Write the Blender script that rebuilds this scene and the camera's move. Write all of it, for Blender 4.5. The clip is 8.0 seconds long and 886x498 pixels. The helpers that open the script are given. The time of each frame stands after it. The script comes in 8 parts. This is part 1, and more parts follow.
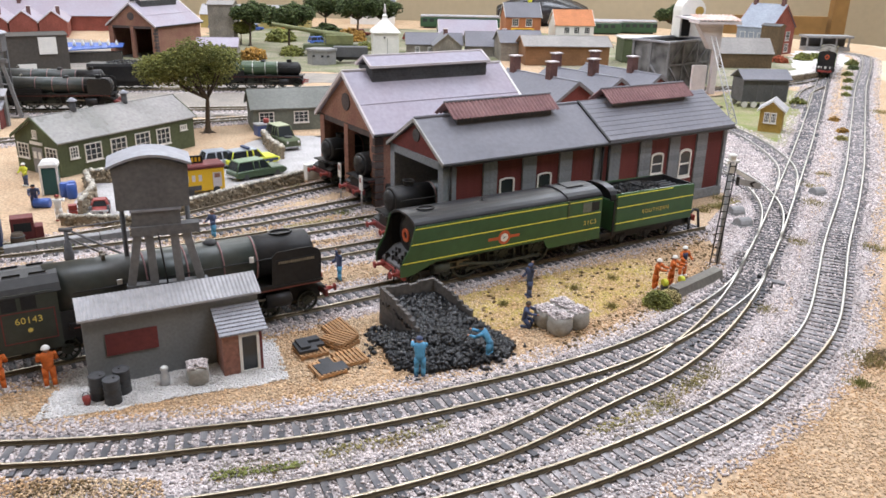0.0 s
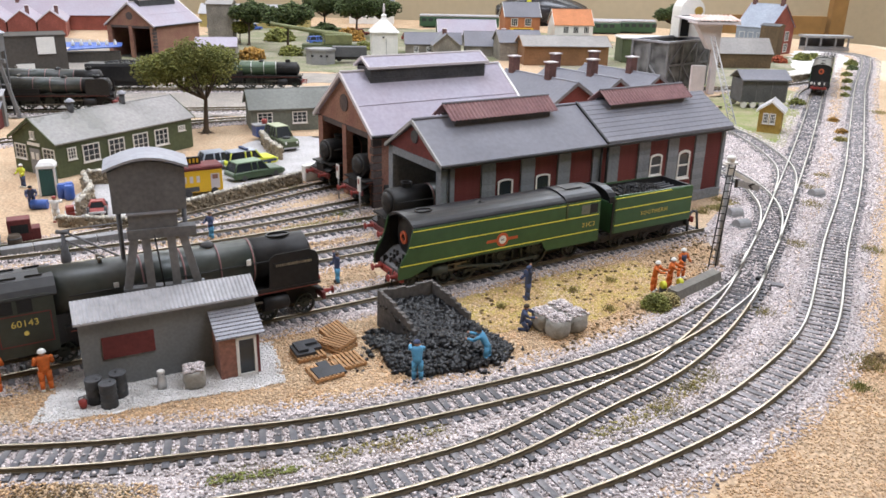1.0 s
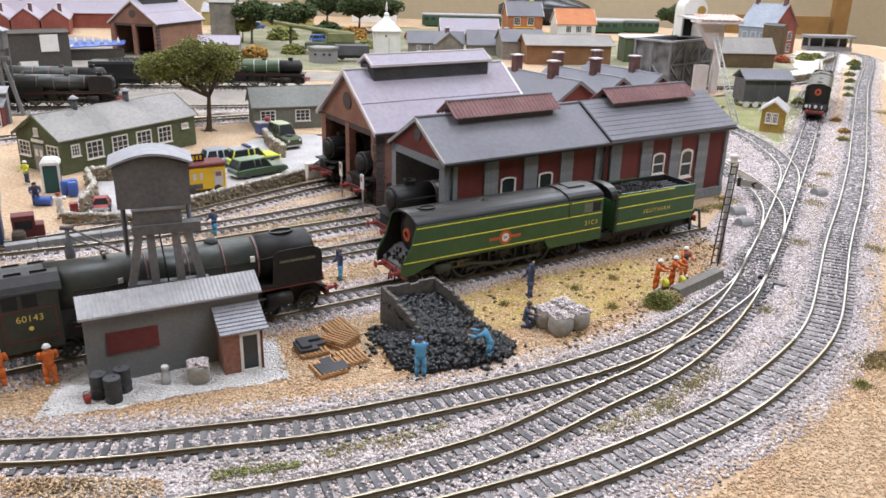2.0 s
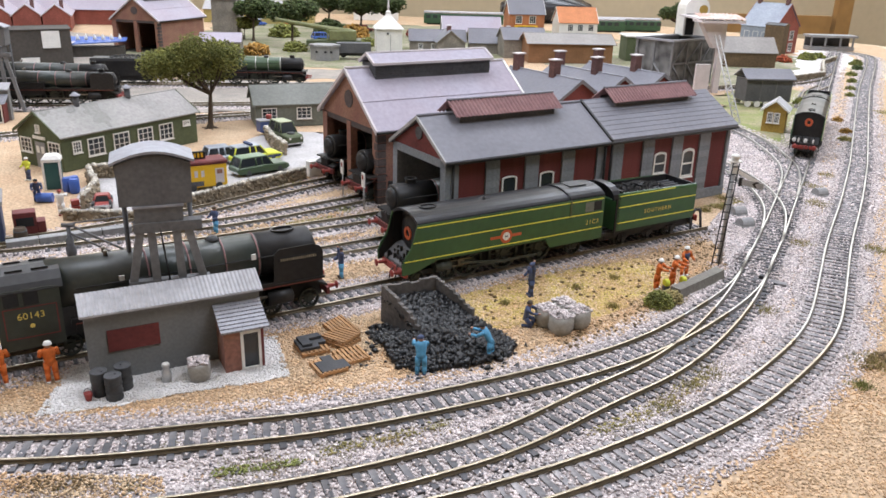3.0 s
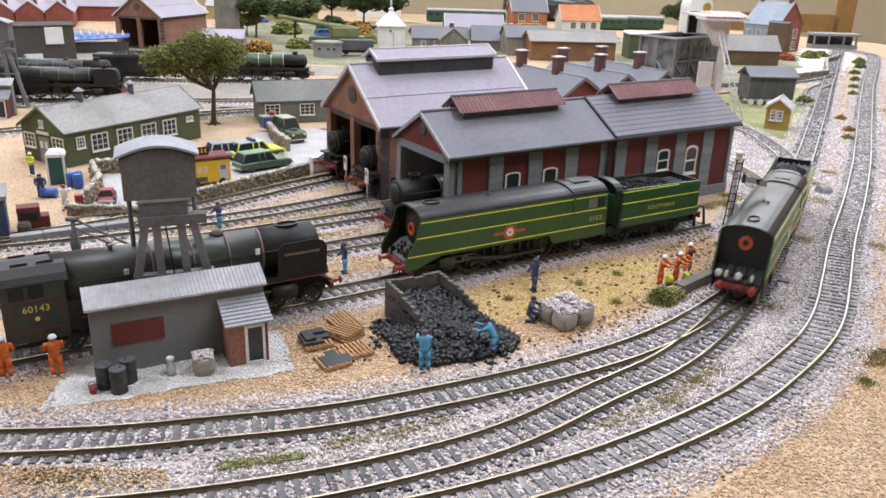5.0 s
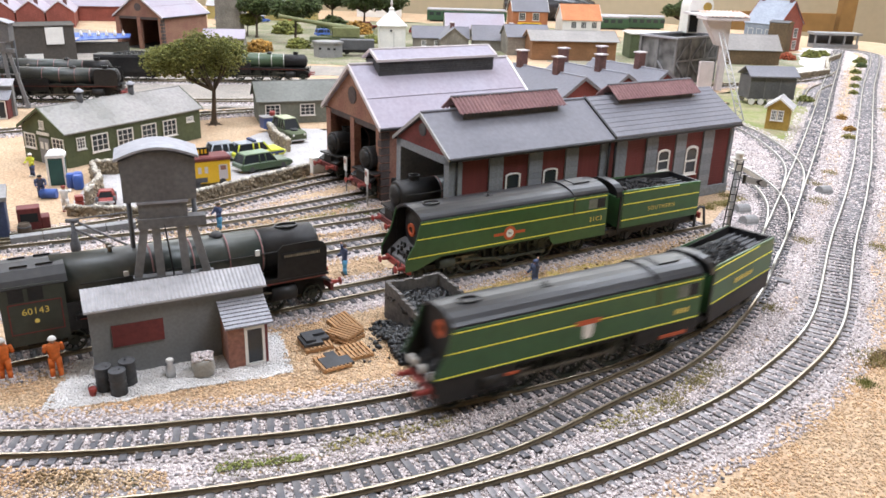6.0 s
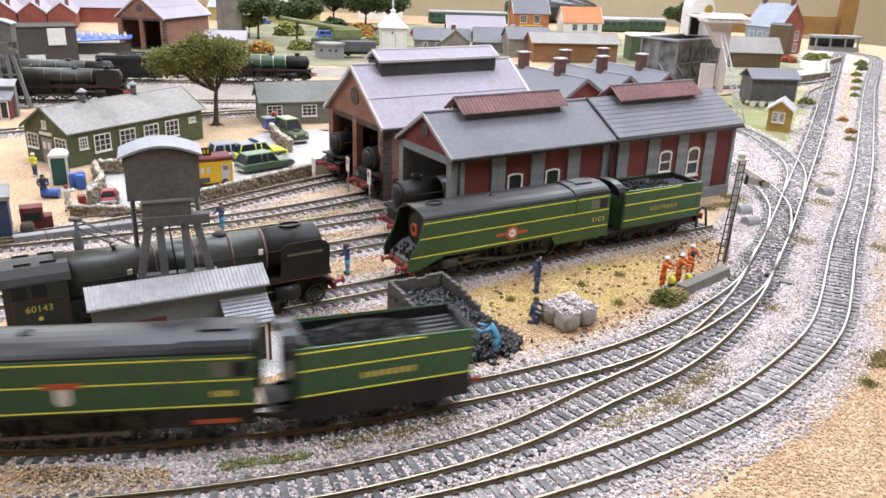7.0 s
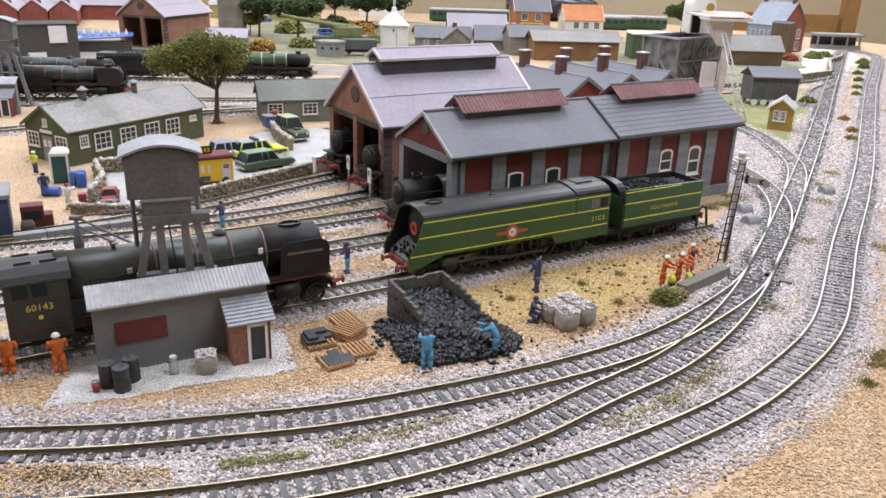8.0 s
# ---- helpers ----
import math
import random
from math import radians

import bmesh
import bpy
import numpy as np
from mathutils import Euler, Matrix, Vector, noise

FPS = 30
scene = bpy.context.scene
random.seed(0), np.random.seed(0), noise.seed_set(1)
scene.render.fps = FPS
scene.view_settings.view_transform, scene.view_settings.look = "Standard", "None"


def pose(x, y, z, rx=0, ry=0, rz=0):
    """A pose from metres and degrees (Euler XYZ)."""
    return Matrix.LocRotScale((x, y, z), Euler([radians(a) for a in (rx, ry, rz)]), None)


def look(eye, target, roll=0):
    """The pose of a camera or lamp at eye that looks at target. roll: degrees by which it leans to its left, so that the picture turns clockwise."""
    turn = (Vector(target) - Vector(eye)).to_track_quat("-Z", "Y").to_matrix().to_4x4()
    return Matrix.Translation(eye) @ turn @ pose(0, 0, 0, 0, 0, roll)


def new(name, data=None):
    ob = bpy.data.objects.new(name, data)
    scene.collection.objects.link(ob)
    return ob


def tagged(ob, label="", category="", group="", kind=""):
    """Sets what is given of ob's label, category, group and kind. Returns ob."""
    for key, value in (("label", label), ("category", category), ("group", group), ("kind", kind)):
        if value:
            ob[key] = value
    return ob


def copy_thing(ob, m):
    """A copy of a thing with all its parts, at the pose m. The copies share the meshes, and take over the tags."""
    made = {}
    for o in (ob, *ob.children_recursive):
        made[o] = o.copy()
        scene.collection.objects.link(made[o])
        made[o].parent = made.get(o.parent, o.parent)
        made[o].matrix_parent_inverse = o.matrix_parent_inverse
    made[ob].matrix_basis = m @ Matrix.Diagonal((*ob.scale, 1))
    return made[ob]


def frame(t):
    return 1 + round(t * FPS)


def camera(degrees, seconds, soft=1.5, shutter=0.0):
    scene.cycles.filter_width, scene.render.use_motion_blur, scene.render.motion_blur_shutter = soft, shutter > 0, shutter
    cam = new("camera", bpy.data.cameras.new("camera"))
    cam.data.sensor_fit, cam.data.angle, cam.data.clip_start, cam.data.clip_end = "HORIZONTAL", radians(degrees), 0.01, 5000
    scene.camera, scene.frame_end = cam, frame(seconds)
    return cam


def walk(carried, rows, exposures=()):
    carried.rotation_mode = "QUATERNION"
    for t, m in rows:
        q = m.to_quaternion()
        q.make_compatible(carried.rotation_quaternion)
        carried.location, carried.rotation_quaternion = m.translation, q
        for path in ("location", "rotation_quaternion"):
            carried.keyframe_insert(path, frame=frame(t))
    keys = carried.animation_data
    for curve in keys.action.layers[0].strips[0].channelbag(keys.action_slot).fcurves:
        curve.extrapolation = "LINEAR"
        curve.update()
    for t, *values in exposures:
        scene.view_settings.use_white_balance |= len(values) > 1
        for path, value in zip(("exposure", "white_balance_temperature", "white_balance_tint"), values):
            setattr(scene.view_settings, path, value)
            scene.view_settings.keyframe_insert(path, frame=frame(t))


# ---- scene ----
# A model railway in 1:76 on a table in a hall. All sizes below are in millimetres (MM turns them to metres).
MM = 0.001
cam = camera(58.48, 8.0, soft=1.6, shutter=0.6)
walk(cam, [
    (0, pose(-0.0001, -0.0003, 0.2094, 69.9551, -1.1544, 0.4125)),
    (0.5, pose(0.0008, 0.0007, 0.2101, 69.7865, -0.9782, 0.3692)),
    (1, pose(0.0007, 0.0016, 0.2110, 69.8891, -1.1952, 0.3721)),
    (1.5, pose(-0.0001, 0.0003, 0.2100, 69.8908, -1.2347, 0.4489)),
    (3, pose(-0.0004, 0.0000, 0.2107, 69.6841, -1.5621, 0.6777)),
    (3.5, pose(-0.0009, 0.0006, 0.2108, 69.8108, -1.5495, 0.6529)),
    (4, pose(-0.0013, -0.0004, 0.2101, 69.8000, -1.6220, 0.6790)),
    (4.5, pose(-0.0021, -0.0016, 0.2092, 69.7080, -1.7039, 0.7702)),
    (4.7, pose(-0.0020, -0.0014, 0.2092, 69.600, -1.715, 0.815)),
    (6, pose(-0.0011, -0.0004, 0.2103, 69.4868, -1.6343, 0.8911)),
    (6.5, pose(-0.0019, -0.0004, 0.2108, 69.5919, -1.7745, 0.8675)),
    (7, pose(-0.0027, -0.0016, 0.2088, 69.6625, -1.7515, 0.9464)),
    (7.5, pose(-0.0032, -0.0019, 0.2087, 69.5633, -1.9196, 0.9836)),
    (8, pose(-0.0019, -0.0014, 0.2096, 69.4941, -1.7900, 1.0563)),
], exposures=((0, 0.0), (4.7, 0.0), (5.8, 0.20), (6.5, 0.35), (7.0, 0.28), (7.5, 0.10), (8, 0.0)))

# ---- light: a hall with bright ceiling panels and pale walls ----
world = bpy.data.worlds.new("hall_air")
scene.world = world
world.use_nodes = True
world.node_tree.nodes["Background"].inputs[0].default_value = (0.95, 0.97, 1.0, 1)
world.node_tree.nodes["Background"].inputs[1].default_value = 0.15


def ceiling_lamp(x, y, power, sx=1.2, sy=0.5):
    data = bpy.data.lights.new("ceiling_panel_lamp", "AREA")
    data.shape, data.size, data.size_y, data.energy, data.color = "RECTANGLE", sx, sy, power, (0.88, 0.945, 1.085)
    lamp = new("ceiling_panel_lamp", data)
    lamp.matrix_world = pose(x, y, 1.55, 0, 0, 0)
    return lamp


for lx, ly, lp in ((-1.3, 0.2, 20.5), (0.9, 0.2, 22), (-1.3, 2.1, 16), (1.2, 2.2, 28), (-0.2, 1.15, 19)):
    ceiling_lamp(lx, ly, lp)
# unseen area lamp added high at the far wall for sheen on roofs
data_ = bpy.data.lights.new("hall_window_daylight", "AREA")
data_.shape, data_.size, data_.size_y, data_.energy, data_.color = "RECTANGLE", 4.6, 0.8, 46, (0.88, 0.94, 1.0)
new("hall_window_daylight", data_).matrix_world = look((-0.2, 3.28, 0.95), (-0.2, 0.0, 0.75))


# ---- materials ----
def material(name, colour, rough=0.8, metal=0.0, vary=0.25, grain=900.0, patch=60.0, bump=0.3, vary_object=0.0, second=None, mixat=0.5, spec=0.5, island=0.0, depth=0.0003):
    """A surface with fine grain and broad patches; second: another colour that shows in patches."""
    m = bpy.data.materials.new(name)
    m.use_nodes = True
    nt = m.node_tree
    b = nt.nodes["Principled BSDF"]
    tc = nt.nodes.new("ShaderNodeTexCoord")
    n1 = nt.nodes.new("ShaderNodeTexNoise")
    n1.inputs["Scale"].default_value, n1.inputs["Detail"].default_value = grain, 4.0
    n2 = nt.nodes.new("ShaderNodeTexNoise")
    n2.inputs["Scale"].default_value, n2.inputs["Detail"].default_value = patch, 3.0
    nt.links.new(tc.outputs["Object"], n1.inputs["Vector"])
    nt.links.new(tc.outputs["Object"], n2.inputs["Vector"])
    mix = nt.nodes.new("ShaderNodeMix")
    mix.data_type = "RGBA"
    other = second or tuple(c * (1 - vary) for c in colour)
    mix.inputs["A"].default_value, mix.inputs["B"].default_value = (*colour, 1), (*other, 1)
    ramp = nt.nodes.new("ShaderNodeMapRange")
    ramp.inputs["From Min"].default_value, ramp.inputs["From Max"].default_value = mixat - 0.14, mixat + 0.14
    nt.links.new(n2.outputs["Fac"], ramp.inputs["Value"])
    nt.links.new(ramp.outputs["Result"], mix.inputs["Factor"])
    hsv = nt.nodes.new("ShaderNodeHueSaturation")
    val = nt.nodes.new("ShaderNodeMapRange")
    val.inputs["From Min"].default_value, val.inputs["From Max"].default_value = 0.25, 0.75
    val.inputs["To Min"].default_value, val.inputs["To Max"].default_value = 1 - vary, 1 + vary
    nt.links.new(n1.outputs["Fac"], val.inputs["Value"])
    nt.links.new(mix.outputs["Result"], hsv.inputs["Color"])
    last = val.outputs["Result"]
    for amount, node, out in ((vary_object, "ShaderNodeObjectInfo", "Random"), (island, "ShaderNodeNewGeometry", "Random Per Island")):
        if amount:
            info = nt.nodes.new(node)
            r = nt.nodes.new("ShaderNodeMapRange")
            r.inputs["To Min"].default_value, r.inputs["To Max"].default_value = 1 - amount, 1 + amount
            nt.links.new(info.outputs[out], r.inputs["Value"])
            mul = nt.nodes.new("ShaderNodeMath")
            mul.operation = "MULTIPLY"
            nt.links.new(last, mul.inputs[0])
            nt.links.new(r.outputs["Result"], mul.inputs[1])
            last = mul.outputs["Value"]
    nt.links.new(last, hsv.inputs["Value"])
    nt.links.new(hsv.outputs["Color"], b.inputs["Base Color"])
    b.inputs["Metallic"].default_value = metal
    b.inputs["Specular IOR Level"].default_value = spec
    rr = nt.nodes.new("ShaderNodeMapRange")
    rr.inputs["To Min"].default_value, rr.inputs["To Max"].default_value = max(0.03, rough - 0.12), min(1.0, rough + 0.12)
    nt.links.new(n2.outputs["Fac"], rr.inputs["Value"])
    nt.links.new(rr.outputs["Result"], b.inputs["Roughness"])
    if bump:
        bp = nt.nodes.new("ShaderNodeBump")
        bp.inputs["Strength"].default_value, bp.inputs["Distance"].default_value = bump, depth
        nt.links.new(n1.outputs["Fac"], bp.inputs["Height"])
        nt.links.new(bp.outputs["Normal"], b.inputs["Normal"])
    return m


M = dict(
    sand=material("sand", (0.48, 0.325, 0.20), 0.95, vary=0.40, grain=420, patch=28, second=(0.53, 0.385, 0.25), bump=0.8, depth=0.0014),
    sand_grit=material("sand_grit", (0.56, 0.365, 0.205), 0.95, vary=0.15, grain=900, patch=30, second=(0.58, 0.43, 0.28), island=0.34, bump=0.3),
    yellow_turf=material("yellow_turf", (0.44, 0.335, 0.085), 0.95, vary=0.4, grain=600, patch=70, second=(0.37, 0.24, 0.095), island=0.45, bump=0.3),
    ballast_bed=material("ballast_bed", (0.49, 0.435, 0.42), 0.95, vary=0.45, grain=520, patch=40, second=(0.38, 0.335, 0.32), bump=1.0, depth=0.0012),
    ballast=material("ballast_stone", (0.62, 0.55, 0.54), 0.9, vary=0.15, grain=900, patch=35, second=(0.55, 0.475, 0.455), island=0.42, bump=0.2),
    dark_stone=material("dark_ballast", (0.20, 0.19, 0.20), 0.9, vary=0.2, grain=900, patch=60, island=0.5, bump=0.2),
    sleeper=material("sleeper_plastic", (0.075, 0.075, 0.084), 0.75, vary=0.3, grain=500, patch=40, second=(0.16, 0.15, 0.15), vary_object=0.3, bump=0.2),
    sleeper_dusty=material("sleeper_dusty", (0.15, 0.145, 0.15), 0.85, vary=0.4, grain=500, patch=60, second=(0.30, 0.28, 0.28), vary_object=0.3, bump=0.3),
    rail_side=material("rail_side", (0.18, 0.145, 0.095), 0.5, 0.4, vary=0.25, grain=300, patch=30, bump=0.1),
    rail_top=material("rail_top", (0.50, 0.43, 0.32), 0.32, 0.9, vary=0.12, grain=200, patch=20, bump=0.0),
    black=material("loco_black", (0.013, 0.0125, 0.013), 0.5, vary=0.3, grain=300, patch=40, second=(0.024, 0.022, 0.021), bump=0.1, spec=0.35),
    gunmetal=material("weathered_boiler", (0.028, 0.036, 0.030), 0.38, vary=0.25, grain=250, patch=30, second=(0.05, 0.05, 0.044), bump=0.08),
    roofblack=material("casing_roof", (0.016, 0.016, 0.018), 0.33, vary=0.2, grain=250, patch=30, bump=0.05, spec=0.32),
    green=material("loco_green", (0.036, 0.098, 0.036), 0.33, vary=0.12, grain=200, patch=15, bump=0.03),
    yellow=material("lining_yellow", (0.88, 0.86, 0.10), 0.5, vary=0.05, bump=0),
    gold=material("lettering_gold", (0.74, 0.58, 0.13), 0.5, vary=0.05, bump=0),
    red=material("buffer_red", (0.27, 0.035, 0.026), 0.5, vary=0.15, bump=0.05),
    orange_red=material("badge_red", (0.52, 0.10, 0.035), 0.5, vary=0.1, bump=0),
    badgeline=material("lining_red", (0.20, 0.045, 0.03), 0.5, vary=0.1, bump=0),
    white=material("white_paint", (0.78, 0.76, 0.72), 0.6, vary=0.08, grain=400, patch=60, bump=0.1),
    wheel=material("wheel_dark", (0.046, 0.053, 0.041), 0.55, vary=0.25, grain=400, patch=80, bump=0.1),
    steel=material("rod_steel", (0.20, 0.18, 0.15), 0.45, 0.7, vary=0.2, bump=0.05),
    slate=material("slate_roof", (0.185, 0.182, 0.205), 0.7, vary=0.1, grain=260, patch=18, second=(0.165, 0.163, 0.185), bump=0.25),
    lilac=material("sheet_roof", (0.375, 0.345, 0.405), 0.75, vary=0.1, grain=260, patch=12, second=(0.37, 0.32, 0.37), bump=0.2),
    darkroof=material("dark_vent", (0.10, 0.10, 0.105), 0.8, vary=0.25, grain=400, patch=40, bump=0.2),
    rust=material("rust_sheet", (0.27, 0.145, 0.14), 0.75, vary=0.2, grain=300, patch=30, second=(0.22, 0.115, 0.115), bump=0.25),
    greywall=material("grey_stone_wall", (0.195, 0.212, 0.235), 0.85, vary=0.22, grain=420, patch=30, second=(0.23, 0.243, 0.26), bump=0.4),
    greystone=material("grey_stone_block", (0.195, 0.212, 0.235), 0.85, vary=0.2, grain=420, patch=30, second=(0.23, 0.243, 0.26), vary_object=0.12, bump=0.4),
    maroon=material("maroon_panel", (0.155, 0.03, 0.028), 0.7, vary=0.22, grain=420, patch=40, bump=0.3),
    brick=material("brick", (0.30, 0.155, 0.105), 0.85, vary=0.3, grain=500, patch=40, second=(0.25, 0.115, 0.085), bump=0.4),
    darkbrick=material("dark_brick", (0.10, 0.075, 0.07), 0.85, vary=0.35, grain=400, patch=40, bump=0.4),
    cream=material("cream_edge", (0.62, 0.56, 0.56), 0.8, vary=0.1, bump=0.1),
    # near-black for dark parts and for the shade within openings
    dark=material("dark_inside", (0.02, 0.02, 0.02), 0.9, vary=0.2, bump=0),
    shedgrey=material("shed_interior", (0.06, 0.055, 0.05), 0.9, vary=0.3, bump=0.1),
    concrete=material("concrete", (0.29, 0.285, 0.28), 0.9, vary=0.18, grain=450, patch=35, second=(0.25, 0.245, 0.245), bump=0.4),
    stone=material("rubble_stone", (0.36, 0.29, 0.20), 0.9, vary=0.3, grain=600, patch=90, island=0.35, bump=0.5),
    hutgreen=material("dark_green_boards", (0.085, 0.105, 0.05), 0.75, vary=0.22, grain=300, patch=30, bump=0.25),
    hutroof=material("felt_roof", (0.27, 0.265, 0.25), 0.3, vary=0.2, grain=300, patch=22, second=(0.36, 0.34, 0.33), bump=0.3),
    greygreen=material("greygreen_boards", (0.17, 0.185, 0.155), 0.8, vary=0.2, grain=300, patch=30, bump=0.25),
    pane=material("window_pane", (0.03, 0.035, 0.04), 0.12, vary=0.1, bump=0),
    coal=material("coal", (0.009, 0.009, 0.010), 0.36, vary=0.3, grain=900, patch=200, island=0.5, bump=0.3),
    towergrey=material("tower_boards", (0.15, 0.148, 0.15), 0.8, vary=0.22, grain=420, patch=50, second=(0.12, 0.118, 0.12), bump=0.3),
    towerlid=material("tower_lid", (0.33, 0.33, 0.36), 0.65, vary=0.15, grain=260, patch=30, bump=0.2),
    hutwall=material("hut_render", (0.205, 0.21, 0.21), 0.9, vary=0.13, grain=600, patch=35, second=(0.175, 0.18, 0.18), bump=0.25),
    hutlid=material("hut_sheet", (0.45, 0.44, 0.455), 0.7, vary=0.15, grain=260, patch=40, bump=0.1),
    whitegrit=material("white_grit", (0.72, 0.69, 0.665), 0.95, vary=0.15, grain=900, patch=60, bump=0.4, depth=0.0008),
    wood=material("pallet_wood", (0.46, 0.25, 0.11), 0.8, vary=0.25, grain=500, patch=90, vary_object=0.2, bump=0.3),
    sheet=material("black_sheet", (0.045, 0.046, 0.05), 0.7, vary=0.2, bump=0.3),
    orange=material("orange_workwear", (0.68, 0.155, 0.025), 0.75, vary=0.2, grain=600, patch=200, bump=0.3),
    blue=material("blue_overall", (0.09, 0.31, 0.50), 0.75, vary=0.2, grain=600, patch=200, bump=0.3),
    navy=material("navy_overall", (0.055, 0.075, 0.15), 0.75, vary=0.2, grain=600, patch=200, bump=0.3),
    skin=material("figure_flesh", (0.45, 0.25, 0.17), 0.7, vary=0.1, bump=0),
    hivis=material("hivis_yellow", (0.62, 0.64, 0.05), 0.7, vary=0.1, bump=0.1),
    bag=material("woven_bag", (0.36, 0.345, 0.31), 0.85, vary=0.15, grain=700, patch=80, bump=0.4),
    oil=material("oil_drum", (0.045, 0.047, 0.05), 0.5, vary=0.25, bump=0.1),
    chrome=material("milk_churn", (0.6, 0.6, 0.6), 0.35, 0.6, vary=0.1, bump=0.05),
    beige=material("hall_wall", (0.60, 0.48, 0.31), 0.9, vary=0.05, grain=40, patch=2, bump=0.05),
    ceiling=material("hall_ceiling", (0.80, 0.78, 0.74), 0.9, vary=0.03, grain=30, patch=2, bump=0.02),
    floor=material("hall_floor", (0.24, 0.19, 0.14), 0.6, vary=0.2, grain=30, patch=3, bump=0.05),
    board=material("baseboard_timber", (0.62, 0.52, 0.36), 0.7, vary=0.15, grain=60, patch=6, bump=0.1),
    bunker=material("bunker_concrete", (0.125, 0.112, 0.102), 0.9, vary=0.35, grain=420, patch=70, second=(0.055, 0.05, 0.048), mixat=0.56, bump=0.6),
    leaf=material("leaf_green", (0.22, 0.225, 0.055), 0.9, vary=0.3, grain=500, patch=60, second=(0.14, 0.15, 0.04), island=0.45, bump=0.2),
    leafdark=material("leaf_dark", (0.065, 0.085, 0.03), 0.9, vary=0.3, grain=500, patch=60, second=(0.07, 0.10, 0.03), island=0.45, bump=0.2),
    grass=material("static_grass", (0.29, 0.26, 0.09), 0.95, vary=0.25, grain=500, patch=60, second=(0.36, 0.29, 0.13), island=0.45, bump=0.2),
    meadow=material("meadow", (0.22, 0.25, 0.075), 0.95, vary=0.4, grain=380, patch=30, second=(0.33, 0.29, 0.17), bump=0.8, depth=0.001),
    bark=material("bark", (0.085, 0.06, 0.04), 0.9, vary=0.3, grain=500, patch=60, bump=0.6),
    leggrey=material("trestle_grey", (0.20, 0.20, 0.205), 0.8, vary=0.2, grain=420, patch=50, bump=0.3),
    cabgreen=material("cab_green", (0.035, 0.042, 0.03), 0.5, vary=0.2, grain=300, patch=40, bump=0.08),
    boilergreen=material("boiler_green", (0.06, 0.10, 0.05), 0.4, vary=0.2, grain=300, patch=40, bump=0.05),
    meadow2=material("rough_meadow", (0.17, 0.18, 0.085), 0.95, vary=0.45, grain=200, patch=16, second=(0.30, 0.27, 0.20), bump=0.8, depth=0.001),
    paving=material("yard_grit", (0.47, 0.45, 0.445), 0.95, vary=0.3, grain=500, patch=35, second=(0.40, 0.38, 0.37), bump=0.8, depth=0.0008),
    scrub=material("brown_scrub", (0.20, 0.13, 0.06), 0.95, vary=0.3, grain=500, patch=60, island=0.5, bump=0.2),
    # rail tops with the sheen of the far stretches in their colour
    rail_top_sheen=material("rail_top_bright", (0.56, 0.54, 0.50), 0.34, 0.9, vary=0.12, grain=200, patch=20, bump=0.0),
    darkconcrete=material("old_concrete", (0.17, 0.155, 0.135), 0.9, vary=0.2, grain=450, patch=35, second=(0.21, 0.20, 0.17), bump=0.4),
    navyblue=material("trailer_blue", (0.07, 0.10, 0.24), 0.5, vary=0.15, bump=0.05),
    ash=material("ash_ground", (0.25, 0.225, 0.20), 0.95, vary=0.4, grain=380, patch=30, second=(0.33, 0.29, 0.25), bump=0.8, depth=0.001),
    # rail sides made paler, sheen included in the colour
    rail_side_sheen=material("rail_side_grey", (0.36, 0.34, 0.32), 0.45, 0.6, vary=0.2, grain=200, patch=20, bump=0.05),
    chimney=material("chimney_brick", (0.17, 0.085, 0.075), 0.85, vary=0.3, grain=450, patch=50, bump=0.4),
    greygreenroof=material("greygreen_felt", (0.20, 0.205, 0.185), 0.85, vary=0.15, grain=300, patch=25, bump=0.3),
    ochre=material("ochre_boards", (0.42, 0.27, 0.06), 0.8, vary=0.2, grain=350, patch=40, bump=0.25),
    tuftgreen=material("fresh_grass", (0.27, 0.29, 0.085), 0.95, vary=0.3, grain=500, patch=60, island=0.4, bump=0.1),
    autumn=material("autumn_leaf", (0.42, 0.23, 0.05), 0.9, vary=0.3, grain=400, patch=60, island=0.45, bump=0.2),
    autumnred=material("red_leaf", (0.42, 0.10, 0.045), 0.9, vary=0.3, grain=400, patch=60, island=0.45, bump=0.2),
    coping=material("coping_stone", (0.55, 0.50, 0.42), 0.9, vary=0.25, grain=600, patch=90, island=0.35, bump=0.4),
    cargreen=material("car_green", (0.045, 0.085, 0.035), 0.35, vary=0.12, bump=0.03),
    cargreenroof=material("car_green_roof", (0.15, 0.23, 0.13), 0.4, vary=0.12, bump=0.03),
    silver=material("car_silver", (0.36, 0.39, 0.44), 0.35, 0.3, vary=0.1, bump=0.03),
    landcream=material("canvas_cream", (0.38, 0.40, 0.26), 0.8, vary=0.12, bump=0.1),
    vanyellow=material("van_yellow", (0.78, 0.47, 0.02), 0.5, vary=0.08, bump=0.03),
    vanyellow2=material("ochre_render", (0.42, 0.34, 0.12), 0.8, vary=0.12, bump=0.1),
    teal=material("toilet_green", (0.02, 0.085, 0.08), 0.5, vary=0.12, bump=0.05),
    blueplastic=material("blue_plastic", (0.05, 0.12, 0.42), 0.45, vary=0.15, bump=0.05),
    brownboard=material("brown_boards", (0.075, 0.065, 0.055), 0.85, vary=0.2, grain=200, patch=15, bump=0.3),
    brownboard2=material("brown_timber", (0.15, 0.10, 0.055), 0.85, vary=0.25, grain=200, patch=20, bump=0.3),
    redbrick=material("red_brick", (0.30, 0.085, 0.06), 0.85, vary=0.25, grain=300, patch=30, bump=0.3),
    redbrick2=material("orange_brick", (0.42, 0.16, 0.07), 0.85, vary=0.25, grain=300, patch=30, bump=0.3),
